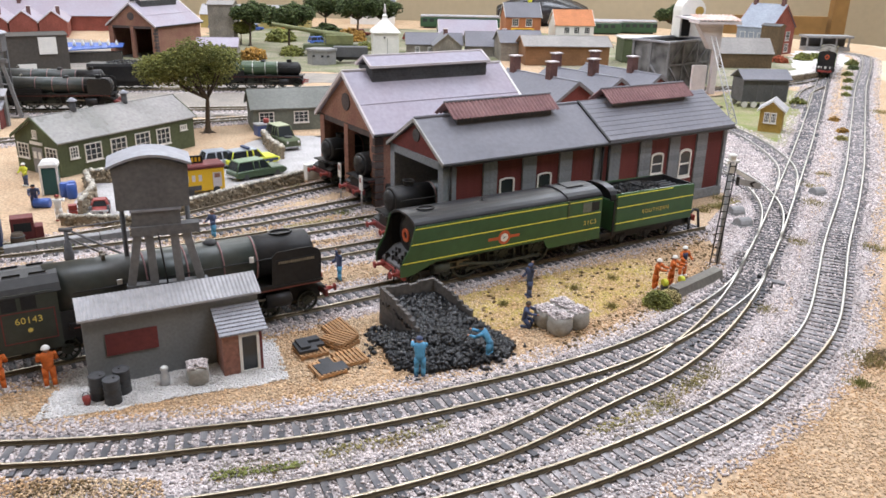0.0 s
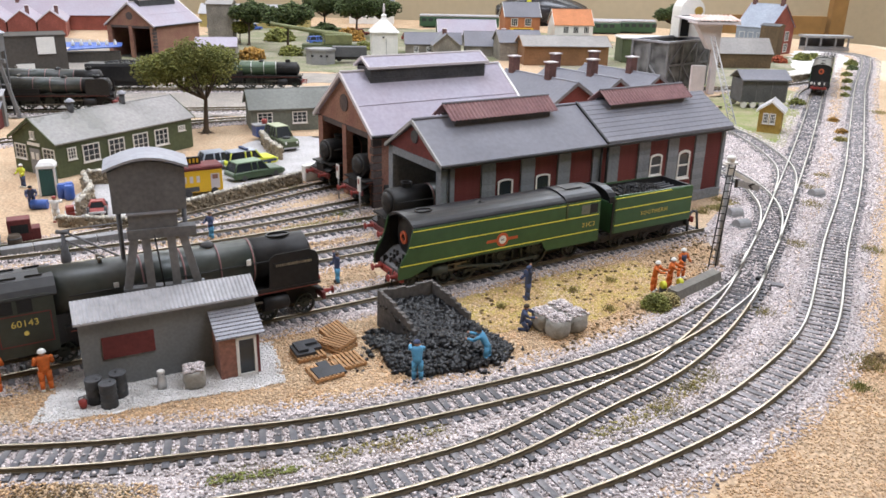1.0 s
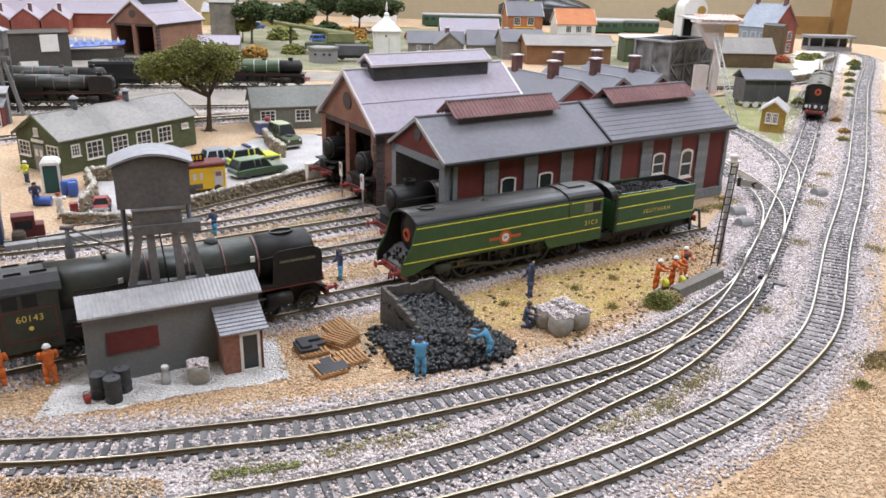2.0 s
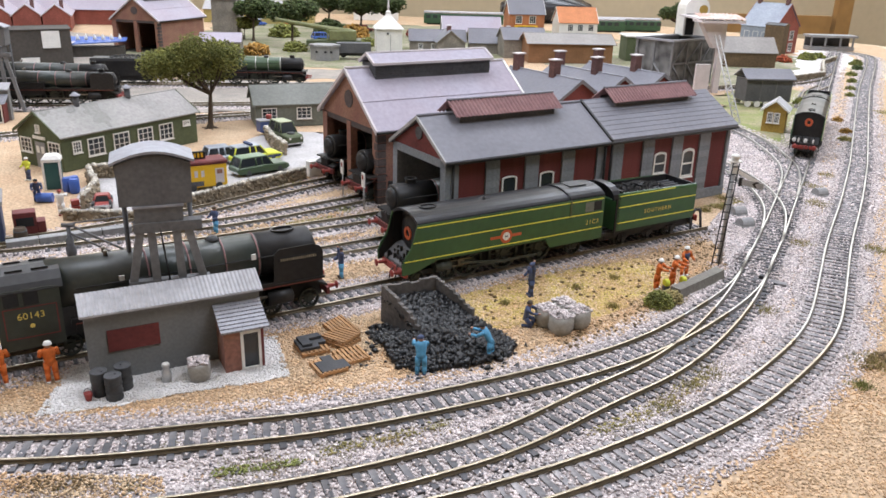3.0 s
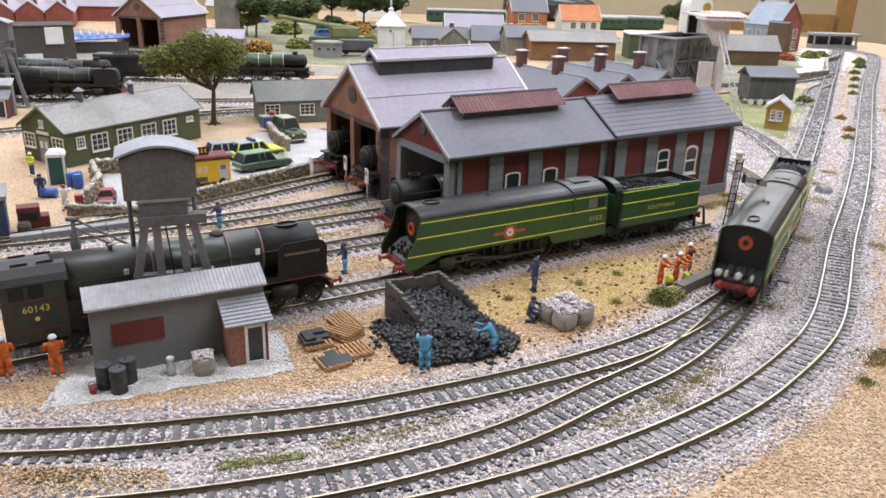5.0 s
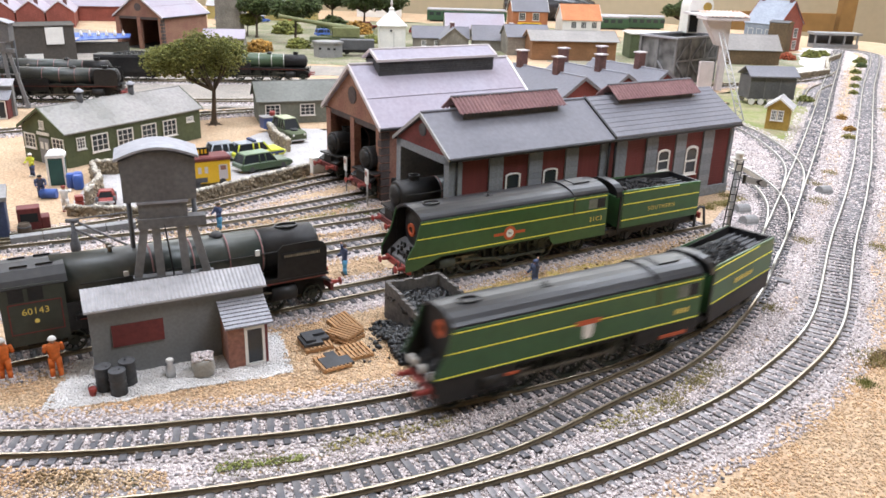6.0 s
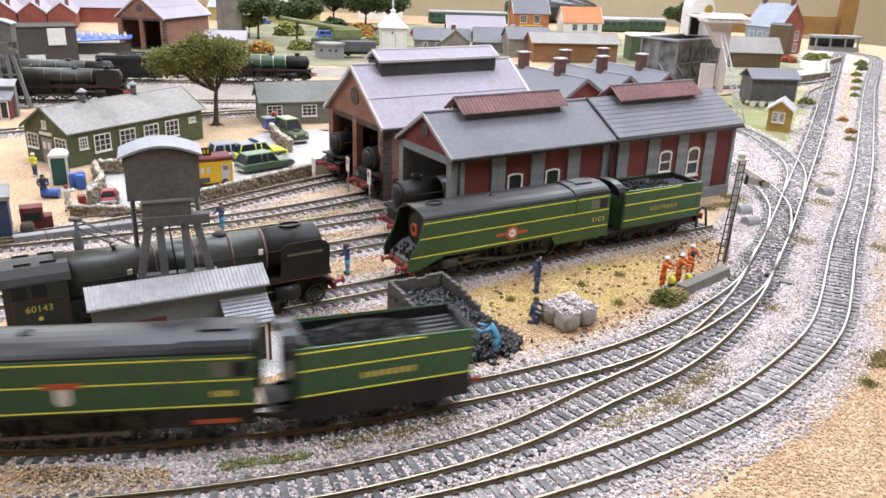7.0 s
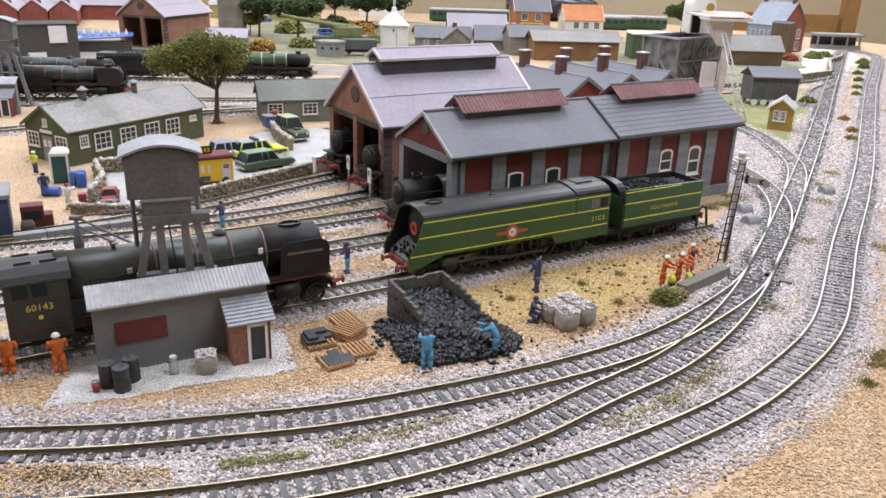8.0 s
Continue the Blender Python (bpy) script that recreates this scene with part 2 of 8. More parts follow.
    brownbrick=material("brown_brick", (0.26, 0.13, 0.06), 0.85, vary=0.2, grain=300, patch=30, bump=0.3),
    stonefar=material("sandstone", (0.27, 0.24, 0.20), 0.9, vary=0.3, grain=300, patch=40, bump=0.4),
    greyfelt=material("grey_felt", (0.31, 0.29, 0.275), 0.85, vary=0.12, grain=200, patch=20, bump=0.2),
    orangetile=material("orange_tile", (0.58, 0.22, 0.09), 0.75, vary=0.15, grain=250, patch=30, bump=0.25),
    coachgreen=material("coach_green", (0.03, 0.085, 0.04), 0.4, vary=0.15, bump=0.03),
    hoppergrey=material("hopper_boards", (0.21, 0.21, 0.21), 0.9, vary=0.4, grain=120, patch=60, second=(0.05, 0.05, 0.05), bump=0.4),
    slateblue=material("blue_slate", (0.30, 0.33, 0.39), 0.6, vary=0.15, grain=220, patch=25, bump=0.2),
    tilepink=material("pale_red_sheet", (0.55, 0.33, 0.26), 0.7, vary=0.2, grain=200, patch=30, second=(0.66, 0.6, 0.56), bump=0.2),
    olive=material("gun_olive", (0.19, 0.20, 0.085), 0.6, vary=0.2, grain=200, patch=30, bump=0.05),
    woodbrown=material("stained_timber", (0.36, 0.19, 0.06), 0.5, vary=0.15, grain=30, patch=4, bump=0.1),
    gloss=material("black_vinyl", (0.03, 0.03, 0.035), 0.25, vary=0.2, grain=30, patch=8, bump=0.3),
    postgrey=material("post_grey", (0.40, 0.39, 0.38), 0.8, vary=0.2, bump=0.3),
)


# ---- builders (millimetres) ----
def box(bm, x0, x1, y0, y1, z0, z1, mi=0, bevel=0.0):
    vs = [bm.verts.new((x, y, z)) for z in (z0, z1) for x, y in ((x0, y0), (x1, y0), (x1, y1), (x0, y1))]
    fs = [bm.faces.new([vs[i] for i in q]) for q in ((3, 2, 1, 0), (4, 5, 6, 7), (0, 1, 5, 4), (1, 2, 6, 5), (2, 3, 7, 6), (3, 0, 4, 7))]
    for f in fs:
        f.material_index = mi
    if bevel:
        es = list({e for f in fs for e in f.edges})
        bmesh.ops.bevel(bm, geom=es, offset=bevel, segments=1, affect="EDGES", profile=0.5)
    return vs


def boxb(x0, x1, y0, y1, z0, z1, bevel=0.0):
    bm = bmesh.new()
    box(bm, x0, x1, y0, y1, z0, z1, 0, bevel)
    return bm


def tube(bm, a, b, r0, r1=None, n=12, caps=True, mi=0):
    """A round bar from a to b."""
    a, b = Vector(a), Vector(b)
    r1 = r0 if r1 is None else r1
    q = (b - a).to_track_quat("Z", "Y")
    rings = []
    for p, r in ((a, r0), (b, r1)):
        rings.append([bm.verts.new(p + q @ Vector((r * math.cos(2 * math.pi * i / n), r * math.sin(2 * math.pi * i / n), 0))) for i in range(n)])
    for i in range(n):
        f = bm.faces.new((rings[0][i], rings[0][(i + 1) % n], rings[1][(i + 1) % n], rings[1][i]))
        f.smooth, f.material_index = True, mi
    if caps:
        bm.faces.new(rings[0][::-1]).material_index = mi
        bm.faces.new(rings[1]).material_index = mi


def tubeb(a, b, r0, r1=None, n=12):
    bm = bmesh.new()
    tube(bm, a, b, r0, r1, n)
    return bm


def lathe(bm, axis_at, direction, profile, n=16, mi=0):
    """Turned shape: profile of (distance along, radius)."""
    q = Vector(direction).to_track_quat("Z", "Y")
    o = Vector(axis_at)
    rings = [[bm.verts.new(o + q @ Vector((r * math.cos(2 * math.pi * i / n), r * math.sin(2 * math.pi * i / n), d))) for i in range(n)] for d, r in profile]
    for ra, rb in zip(rings[:-1], rings[1:]):
        for i in range(n):
            f = bm.faces.new((ra[i], ra[(i + 1) % n], rb[(i + 1) % n], rb[i]))
            f.smooth, f.material_index = True, mi
    bm.faces.new(rings[0][::-1]).material_index = mi
    bm.faces.new(rings[-1]).material_index = mi


def loft(bm, sections, mi=0, smooth=False, close=True, caps=True):
    """Skin over sections: each a list of points of equal number."""
    rings = [[bm.verts.new(p) for p in s] for s in sections]
    n = len(rings[0])
    for ra, rb in zip(rings[:-1], rings[1:]):
        for i in range(n if close else n - 1):
            f = bm.faces.new((ra[i], ra[(i + 1) % n], rb[(i + 1) % n], rb[i]))
            f.smooth, f.material_index = smooth, mi
    if caps and close:
        bm.faces.new(rings[0][::-1]).material_index = mi
        bm.faces.new(rings[-1]).material_index = mi
    return rings


def slab(bm, pts, thick, mi=0):
    """A plate: polygon pts, thickened along its normal."""
    a, b, c = (Vector(p) for p in pts[:3])
    nrm = (b - a).cross(c - a).normalized() * thick
    loft(bm, [[tuple(Vector(p)) for p in pts], [tuple(Vector(p) + nrm) for p in pts]], mi)


def part(name, bm, material_, parent=None, label="", kind="", smooth=None):
    """Links a bmesh in millimetres as one mesh object, under a thing or part."""
    bmesh.ops.recalc_face_normals(bm, faces=bm.faces)
    bmesh.ops.scale(bm, vec=(MM, MM, MM), verts=bm.verts)
    me = bpy.data.meshes.new(name)
    bm.to_mesh(me)
    bm.free()
    for m in material_ if isinstance(material_, (list, tuple)) else (material_,):
        me.materials.append(m)
    ob = new(name, me)
    if parent is not None:
        ob.parent = parent
    return tagged(ob, label=label, kind=kind)


def again(ob, m):
    """Another piece on the same mesh under the same parent, at the pose m."""
    o = new(ob.name, ob.data)
    o.parent = ob.parent
    o.matrix_basis = m
    return o


def raw(name, verts, faces, material_, parent=None, kind="", smooth=False):
    """A mesh straight from numpy arrays in millimetres."""
    me = bpy.data.meshes.new(name)
    verts, faces = np.asarray(verts, dtype=np.float32) * MM, np.asarray(faces, dtype=np.int32)
    k = faces.shape[1]
    me.vertices.add(len(verts))
    me.vertices.foreach_set("co", verts.ravel())
    me.loops.add(faces.size)
    me.loops.foreach_set("vertex_index", faces.ravel())
    me.polygons.add(len(faces))
    me.polygons.foreach_set("loop_start", np.arange(0, faces.size, k, dtype=np.int32))
    me.update(calc_edges=True)
    me.materials.append(material_)
    ob = new(name, me)
    if parent is not None:
        ob.parent = parent
    return tagged(ob, kind=kind)


def thing(name, x, y, z, rz, label, category, group=""):
    e = new(name)
    e.empty_display_size = 0.01
    e.matrix_basis = pose(x * MM, y * MM, z * MM, 0, 0, rz)
    return tagged(e, label=label, category=category, group=group)


def at(x, y, z, rx=0, ry=0, rz=0):
    return pose(x * MM, y * MM, z * MM, rx, ry, rz)


def words(text, size, material_, parent, m, name="lettering", label="", spacing=1.0):
    """Raised writing, size is the height of its capitals in mm."""
    cu = bpy.data.curves.new("writing", "FONT")
    cu.body, cu.size, cu.align_x, cu.align_y, cu.extrude, cu.space_character = text, size * MM / 0.7, "CENTER", "CENTER", 0.00004, spacing
    tmp = new("writing", cu)
    bpy.context.view_layer.update()
    me = bpy.data.meshes.new_from_object(tmp.evaluated_get(bpy.context.evaluated_depsgraph_get()))
    bpy.data.objects.remove(tmp)
    bpy.data.curves.remove(cu)
    me.materials.clear()
    me.materials.append(material_)
    ob = new(name, me)
    ob.parent, ob.matrix_basis = parent, m
    return tagged(ob, label=label)


rng = np.random.default_rng(7)
OCT = np.array([(1, 0, 0), (-1, 0, 0), (0, 1, 0), (0, -1, 0), (0, 0, 1), (0, 0, -1)], dtype=float)
OCTF = np.array([(0, 2, 4), (2, 1, 4), (1, 3, 4), (3, 0, 4), (2, 0, 5), (1, 2, 5), (3, 1, 5), (0, 3, 5)])
CUBV = np.array([(x, y, z) for z in (-1, 1) for x, y in ((-1, -1), (1, -1), (1, 1), (-1, 1))], dtype=float) * 0.72
CUBF = np.array([(3, 2, 1), (3, 1, 0), (4, 5, 6), (4, 6, 7), (0, 1, 5), (0, 5, 4), (1, 2, 6), (1, 6, 5), (2, 3, 7), (2, 7, 6), (3, 0, 4), (3, 4, 7)])


def chips(name, pts, size, material_, parent=None, flat=0.7, shape=OCT, faces=OCTF, jitter=0.35, spread=0.4):
    """Many loose broken stones in one mesh: pts (n, 3) in mm."""
    n, k = len(pts), len(shape)
    if n == 0:
        return None
    v = shape[None] * (1 + rng.uniform(-jitter, jitter, (n, k, 3)))
    q = rng.normal(size=(n, 4))
    q /= np.linalg.norm(q, axis=1, keepdims=True)
    w, x, y, z = q.T
    R = np.stack([1 - 2 * (y * y + z * z), 2 * (x * y - z * w), 2 * (x * z + y * w), 2 * (x * y + z * w), 1 - 2 * (x * x + z * z), 2 * (y * z - x * w),
                  2 * (x * z - y * w), 2 * (y * z + x * w), 1 - 2 * (x * x + y * y)], 1).reshape(n, 3, 3)
    v = np.einsum("nij,nkj->nki", R, v)
    v[:, :, 2] *= flat
    v *= (size * rng.uniform(1 - spread, 1 + spread, n))[:, None, None]
    v += np.asarray(pts)[:, None, :]
    f = faces[None] + (np.arange(n) * k)[:, None, None]
    return raw(name, v.reshape(-1, 3), f.reshape(-1, 3), material_, parent, kind="stuff")


def smooth_path(pts, step=2.0):
    """A smooth line through the points, as even steps (n, 2) with distances (n)."""
    p = np.array(pts, dtype=float)
    p = np.vstack([2 * p[0] - p[1], p, 2 * p[-1] - p[-2]])
    out = []
    for i in range(1, len(p) - 2):
        t = np.linspace(0, 1, 24, endpoint=False)[:, None]
        a, b, c, d = p[i - 1], p[i], p[i + 1], p[i + 2]
        out.append(0.5 * (2 * b + (c - a) * t + (2 * a - 5 * b + 4 * c - d) * t ** 2 + (3 * b - a - 3 * c + d) * t ** 3))
    q = np.vstack(out + [p[-2][None]])
    for _ in range(3):
        s = np.r_[0, np.cumsum(np.linalg.norm(np.diff(q, axis=0), axis=1))]
        g = np.linspace(0, s[-1], int(s[-1] / step) + 1)
        q = np.c_[np.interp(g, s, q[:, 0]), np.interp(g, s, q[:, 1])]
        k = np.ones(15) / 15
        ext = np.vstack([q[0] + (q[0] - q[7:0:-1]), q, q[-1] + (q[-1] - q[-2:-9:-1])])
        q = np.c_[np.convolve(ext[:, 0], k, "valid"), np.convolve(ext[:, 1], k, "valid")]
    s = np.r_[0, np.cumsum(np.linalg.norm(np.diff(q, axis=0), axis=1))]
    return q, s


def normals_of(q):
    d = np.gradient(q, axis=0)
    d /= np.linalg.norm(d, axis=1, keepdims=True)
    return d, np.c_[-d[:, 1], d[:, 0]]


# ---- the hall, the table and its ground ----
def hall():
    def wall(name, x0, x1, y0, y1, z0, z1, mat_):
        ob = part(name, boxb(x0, x1, y0, y1, z0, z1), M[mat_])
        tagged(ob, kind="structure", label="plain painted hall surface", category="wall")
    wall("wall_north", -3600, 3600, 3300, 3420, -900, 1700, "beige")
    wall("wall_south", -3600, 3600, -2420, -2300, -900, 1700, "beige")
    wall("wall_west", -3720, -3600, -2420, 3420, -900, 1700, "beige")
    wall("wall_east", 3600, 3720, -2420, 3420, -900, 1700, "beige")
    tagged(part("floor", boxb(-3720, 3720, -2420, 3420, -1000, -900), M["floor"]), kind="structure", label="brown hall floor", category="floor")
    tagged(part("ceiling", boxb(-3720, 3720, -2420, 3420, 1700, 1800), M["ceiling"]), kind="structure", label="white hall ceiling", category="ceiling")
    # the table top: a timber board whose far side steps back
    bm = bmesh.new()
    outline = [(-2300, 60), (900, 60), (1330, 2120), (1250, 2420), (700, 2950), (-2300, 3200)]
    loft(bm, [[(x, y, -30) for x, y in outline], [(x, y, -1.2) for x, y in outline]])
    top = tagged(part("baseboard", bm, M["board"]), kind="structure", label="timber layout baseboard on legs", category="table")
    for x, y in ((-2150, 200), (-2150, 1500), (-2150, 2950), (-700, 200), (-700, 1500), (-700, 2950), (700, 200), (850, 1500), (700, 2600)):
        part("leg", boxb(x - 30, x + 30, y - 30, y + 30, -900, -30), M["board"], top)


def patch(name, outline, z, mat_, rough=4.0, step=9.0, bumpy=0.25, kind="structure", label="", category="ground"):
    """An uneven sheet of scatter with a ragged outline."""
    p = np.array(outline, dtype=float)
    p = np.vstack([p, p[:1]])
    out = []
    for a, b in zip(p[:-1], p[1:]):
        n = max(2, int(np.linalg.norm(b - a) / step))
        for i in range(n):
            q = a + (b - a) * i / n
            out.append((q[0] + rough * noise.noise((q[0] * 0.07, q[1] * 0.07, 1.5)) * 2, q[1] + rough * noise.noise((q[0] * 0.07, q[1] * 0.07, 7.5)) * 2))
    bm = bmesh.new()
    top = [bm.verts.new((x, y, z)) for x, y in out]
    low = [bm.verts.new((x, y, z - 0.8)) for x, y in out]
    bm.faces.new(top)
    for i in range(len(top)):
        j = (i + 1) % len(top)
        bm.faces.new((low[i], low[j], top[j], top[i]))
    bmesh.ops.triangulate(bm, faces=[f for f in bm.faces if len(f.verts) > 4])
    ob = part(name, bm, M[mat_])
    return tagged(ob, label=label or "scattered loose ground cover", category=category, kind=kind)


def ground():
    # one uneven sand sheet over the table, finer where the camera is close
    def sheet(name, x0, x1, y0, y1, step, amp):
        xs, ys = np.arange(x0, x1 + step / 2, step), np.arange(y0, y1 + step / 2, step)
        X, Y = np.meshgrid(xs, ys, indexing="ij")
        Z = np.array([amp * noise.fractal((x * 0.05, y * 0.05, 0.0), 1.0, 2.0, 3) for x, y in zip(X.ravel(), Y.ravel())])
        v = np.c_[X.ravel(), Y.ravel(), Z - amp * 1.0]
        i = np.arange(len(xs) * len(ys)).reshape(len(xs), len(ys))
        f = np.stack([i[:-1, :-1].ravel(), i[1:, :-1].ravel(), i[1:, 1:].ravel(), i[:-1, 1:].ravel()], 1)
        ob = raw(name, v, f, M["sand"])
        ob.data.polygons.foreach_set("use_smooth", np.ones(len(f), dtype=bool))
        return tagged(ob, label="tan sand and cork granule ground", category="ground", kind="structure")
    sheet("ground", -2290, 890, 70, 2000, 10.0, 0.3)
    patch("ground", [(-2290, 1990), (1180, 1990), (1240, 2400), (700, 2930), (-2290, 3180)], -0.1, "sand", label="tan scatter ground at the far end")
    patch("ground", [(880, 400), (1290, 2100), (1240, 2110), (880, 2005)], -0.3, "board", label="bare timber board edge")


hall()
ground()

# ---- tracks ----
RUN = [(1010, 2140), (905, 1925), (798, 1702), (676, 1451), (566, 1221), (458, 998), (390, 860), (326, 732), (281, 642), (237, 558), (205, 502), (153, 443), (118, 411), (80, 385), (35.5, 361),
       (-8, 341), (-35, 329), (-68, 317.5), (-108, 308.5), (-144, 299), (-192, 293), (-270, 286), (-360, 284), (-470, 290), (-620, 305), (-800, 330)]
LOOP = [(245, 575), (209, 505), (165, 437), (122, 386), (83, 355), (38, 316), (11, 299), (-26, 281), (-56, 269), (-120, 251), (-200, 238), (-330, 228)]
OUTER = [(1000, 2210), (1060, 2080), (985, 1900), (860, 1660), (746, 1442), (483, 914), (466, 880), (390, 735), (318, 604), (271, 512), (241, 455), (214, 416), (174, 372), (148, 347), (112, 320),
         (82, 300.5), (65, 290), (6, 261), (-60, 238), (-150, 215), (-260, 200)]
D30 = (math.cos(radians(31.3)), math.sin(radians(31.3)))
LOCO_LINE = [(-79 + D30[0] * s, 462.5 + D30[1] * s) for s in (-520, -300, -100, 0, 150, 300, 345)]
SHED_A = [(-50 + 0.852 * s, 574 + 0.523 * s) for s in (-480, -200, -60, 0, 120, 250)]
SHED_B = [(-87 + 0.855 * s, 620 + 0.519 * s) for s in (-480, -200, -60, 0, 120, 250)]
SHED_C = [(-470, 470), (-330, 535), (-182, 609), (-75, 690), (20, 765)]
SHED_D = [(-470, 478), (-330, 545), (-235, 615), (-182, 672), (-124.5, 736.5), (-48, 801)]
BRANCH_A = [(262, 604), (281, 645), (300, 693), (309, 737), (313, 780), (308, 840), (290, 920), (262, 1000)]
BRANCH_B = [(330, 740), (348, 780), (366, 820), (383, 878), (392, 953), (393, 1027), (380, 1110), (350, 1200)]
FAR_CROSS = [(700, 1500), (690, 1490), (640, 1420), (600, 1340), (560, 1255)]
FAR_LEFT = [(790, 1690), (723, 1590), (640, 1520), (520, 1460), (380, 1425), (-300, 1325), (-900, 1250)]
LEFT_YARD = [(-1100, 740), (-620, 850), (-440, 960), (-260, 1075), (0, 1145)]
FAR_MID = [(-1200, 1000), (-700, 1072), (-480, 1108), (-200, 1165), (150, 1250)]

GX0, GY0, GN = -700, 180, 2200
rail_mask, sleeper_mask = np.zeros((GN, GN), dtype=bool), np.zeros((GN, GN), dtype=bool)


def stamp(mask, pts, r):
    i = np.round(pts - (GX0, GY0)).astype(int)
    for dx in range(-r, r + 1):
        for dy in range(-r, r + 1):
            j = i + (dx, dy)
            ok = (j >= 0).all(1) & (j < GN).all(1)
            mask[j[ok, 0], j[ok, 1]] = True


def in_mask(mask, pts):
    i = np.round(pts[:, :2] - (GX0, GY0)).astype(int)
    ok = (i >= 0).all(1) & (i < GN).all(1)
    i = np.clip(i, 0, GN - 1)
    return mask[i[:, 0], i[:, 1]] & ok


RAIL_Z = 3.7
PROFILE = [(-1.1, 1.2), (-1.1, 1.6), (-0.35, 1.9), (-0.35, 2.8), (-0.65, 3.0), (-0.65, 3.6), (-0.45, 3.7), (0.45, 3.7), (0.65, 3.6), (0.65, 3.0), (0.35, 2.8), (0.35, 1.9), (1.1, 1.6), (1.1, 1.2)]
sleeper_box = None
BALLASTED = []


def track(name, pts, label, spacing=7.0, near=0, bed=26.0, every=4, side_mat="rail_side", sheen_from=None, sleeper_mat="sleeper"):
    """A track: bed, two rails, sleepers; near: how many sleepers are pieces of their own, by the stretch y < 640."""
    q, s = smooth_path(pts)
    d, nrm = normals_of(q)
    t = thing(name, 0, 0, 0, 0, label, "railway track")
    t["kind"] = "structure"
    for side in (-1, 1):
        c = (q + nrm * side * 8.9)[::every]
        n_ = nrm[::every]
        v = np.concatenate([np.c_[c + n_ * o, np.full(len(c), z)] for o, z in PROFILE])
        k, m = len(PROFILE), len(c)
        f = np.array([(a * m + i, ((a + 1) % k) * m + i, ((a + 1) % k) * m + i + 1, a * m + i + 1) for a in range(k) for i in range(m - 1)])
        ob = raw("rail", v, f, M[side_mat], t)
        ob.data.materials.append(M["rail_top_sheen" if side_mat == "rail_side_sheen" else "rail_top"])
        mi = np.zeros(len(f), dtype=np.int32)
        mi[5 * (m - 1):8 * (m - 1)] = 1
        # beyond this y the rail sheen is put into paler colours
        if sheen_from is not None:
            ob.data.materials.append(M["rail_side_sheen"])
            ob.data.materials.append(M["rail_top_sheen"])
            mi += 2 * np.tile(c[:-1, 1] + 14 * np.sin(c[:-1, 0] * 0.21) > sheen_from, k).astype(np.int32)
        ob.data.polygons.foreach_set("material_index", mi)
        stamp(rail_mask, q + nrm * side * 8.9, 1)
    # sleepers
    pos = np.arange(3.0, s[-1], spacing)
    cx, cy = np.interp(pos, s, q[:, 0]), np.interp(pos, s, q[:, 1])
    ang = np.degrees(np.arctan2(np.interp(pos, s, d[:, 1]), np.interp(pos, s, d[:, 0])))
    rest_v, rest_f, made, first = [], [], 0, None
    cub = np.array([(x, y, z) for z in (-0.6, 1.3) for x, y in ((-1.6, -14.8), (1.6, -14.8), (1.6, 14.8), (-1.6, 14.8))])
    cf = np.array([(3, 2, 1, 0), (4, 5, 6, 7), (0, 1, 5, 4), (1, 2, 6, 5), (2, 3, 7, 6), (3, 0, 4, 7)])
    for x, y, a in zip(cx, cy, ang):
        a += random.uniform(-1.2, 1.2)
        yy = np.linspace(-14.8, 14.8, 30)
        ca, sa = math.cos(radians(a)), math.sin(radians(a))
        stamp(sleeper_mask, np.c_[x - sa * yy, y + ca * yy], 1)
        if made < near and y < 640 and -230 < x < 420:
            if first is None:
                first = part("sleeper", boxb(-1.6, 1.6, -14.8, 14.8, -0.6, 1.3), M[sleeper_mat], t)
                first.matrix_basis = at(x, y, 0, 0, 0, a)
            else:
                again(first, at(x, y, 0, 0, 0, a))
            made += 1
        else:
            w = cub.copy()
            w[:, 0], w[:, 1] = x + ca * cub[:, 0] - sa * cub[:, 1], y + sa * cub[:, 0] + ca * cub[:, 1]
            rest_f.append(cf + 8 * len(rest_v))
            rest_v.append(w)
    if rest_v:
        raw("sleepers", np.concatenate(rest_v), np.concatenate(rest_f), M[sleeper_mat], t, kind="stuff")
    # ballast bed: a low shoulder
    rows = [np.c_[q + nrm * o * (1 + 0.12 * np.sin(s / 13.0 + o))[:, None], np.full(len(q), z)] for o, z in ((-bed, -0.7), (-bed * 0.72, 0.25), (bed * 0.72, 0.25), (bed, -0.7))]
    m = len(q)
    f = np.array([(a * m + i, (a + 1) * m + i, (a + 1) * m + i + 1, a * m + i + 1) for a in range(3) for i in range(m - 1)])
    ob = raw("ballast_bed", np.concatenate(rows), f, M["ballast_bed"], t)
    BALLASTED.append((t, q, nrm, s, bed))
    return t


run_track = track("running_track", RUN, "curved running line with worn rails, sheen coloured in farther off", near=110, sheen_from=470)
track("loop_track", LOOP, "inner loop track, rails coloured with sheen farther off", near=75, bed=24, sheen_from=470)
track("outer_track", OUTER, "outer curved track, dull rails coloured with sheen farther off", near=115, sheen_from=430, sleeper_mat="sleeper_dusty")
track("shed_track", LOCO_LINE, "straight shed road with brown rails", near=0, bed=22)
track("shed_track", SHED_A, "shed road into the stone engine shed", bed=21)
track("shed_track", SHED_B, "second road into the stone engine shed", bed=21)
track("shed_track", SHED_C, "shed road into the brick engine shed", bed=20)
track("shed_track", SHED_D, "second road into the brick engine shed", bed=20)
track("branch_track", BRANCH_A, "curved siding turnout with bright rails", bed=22, side_mat="rail_side_sheen")
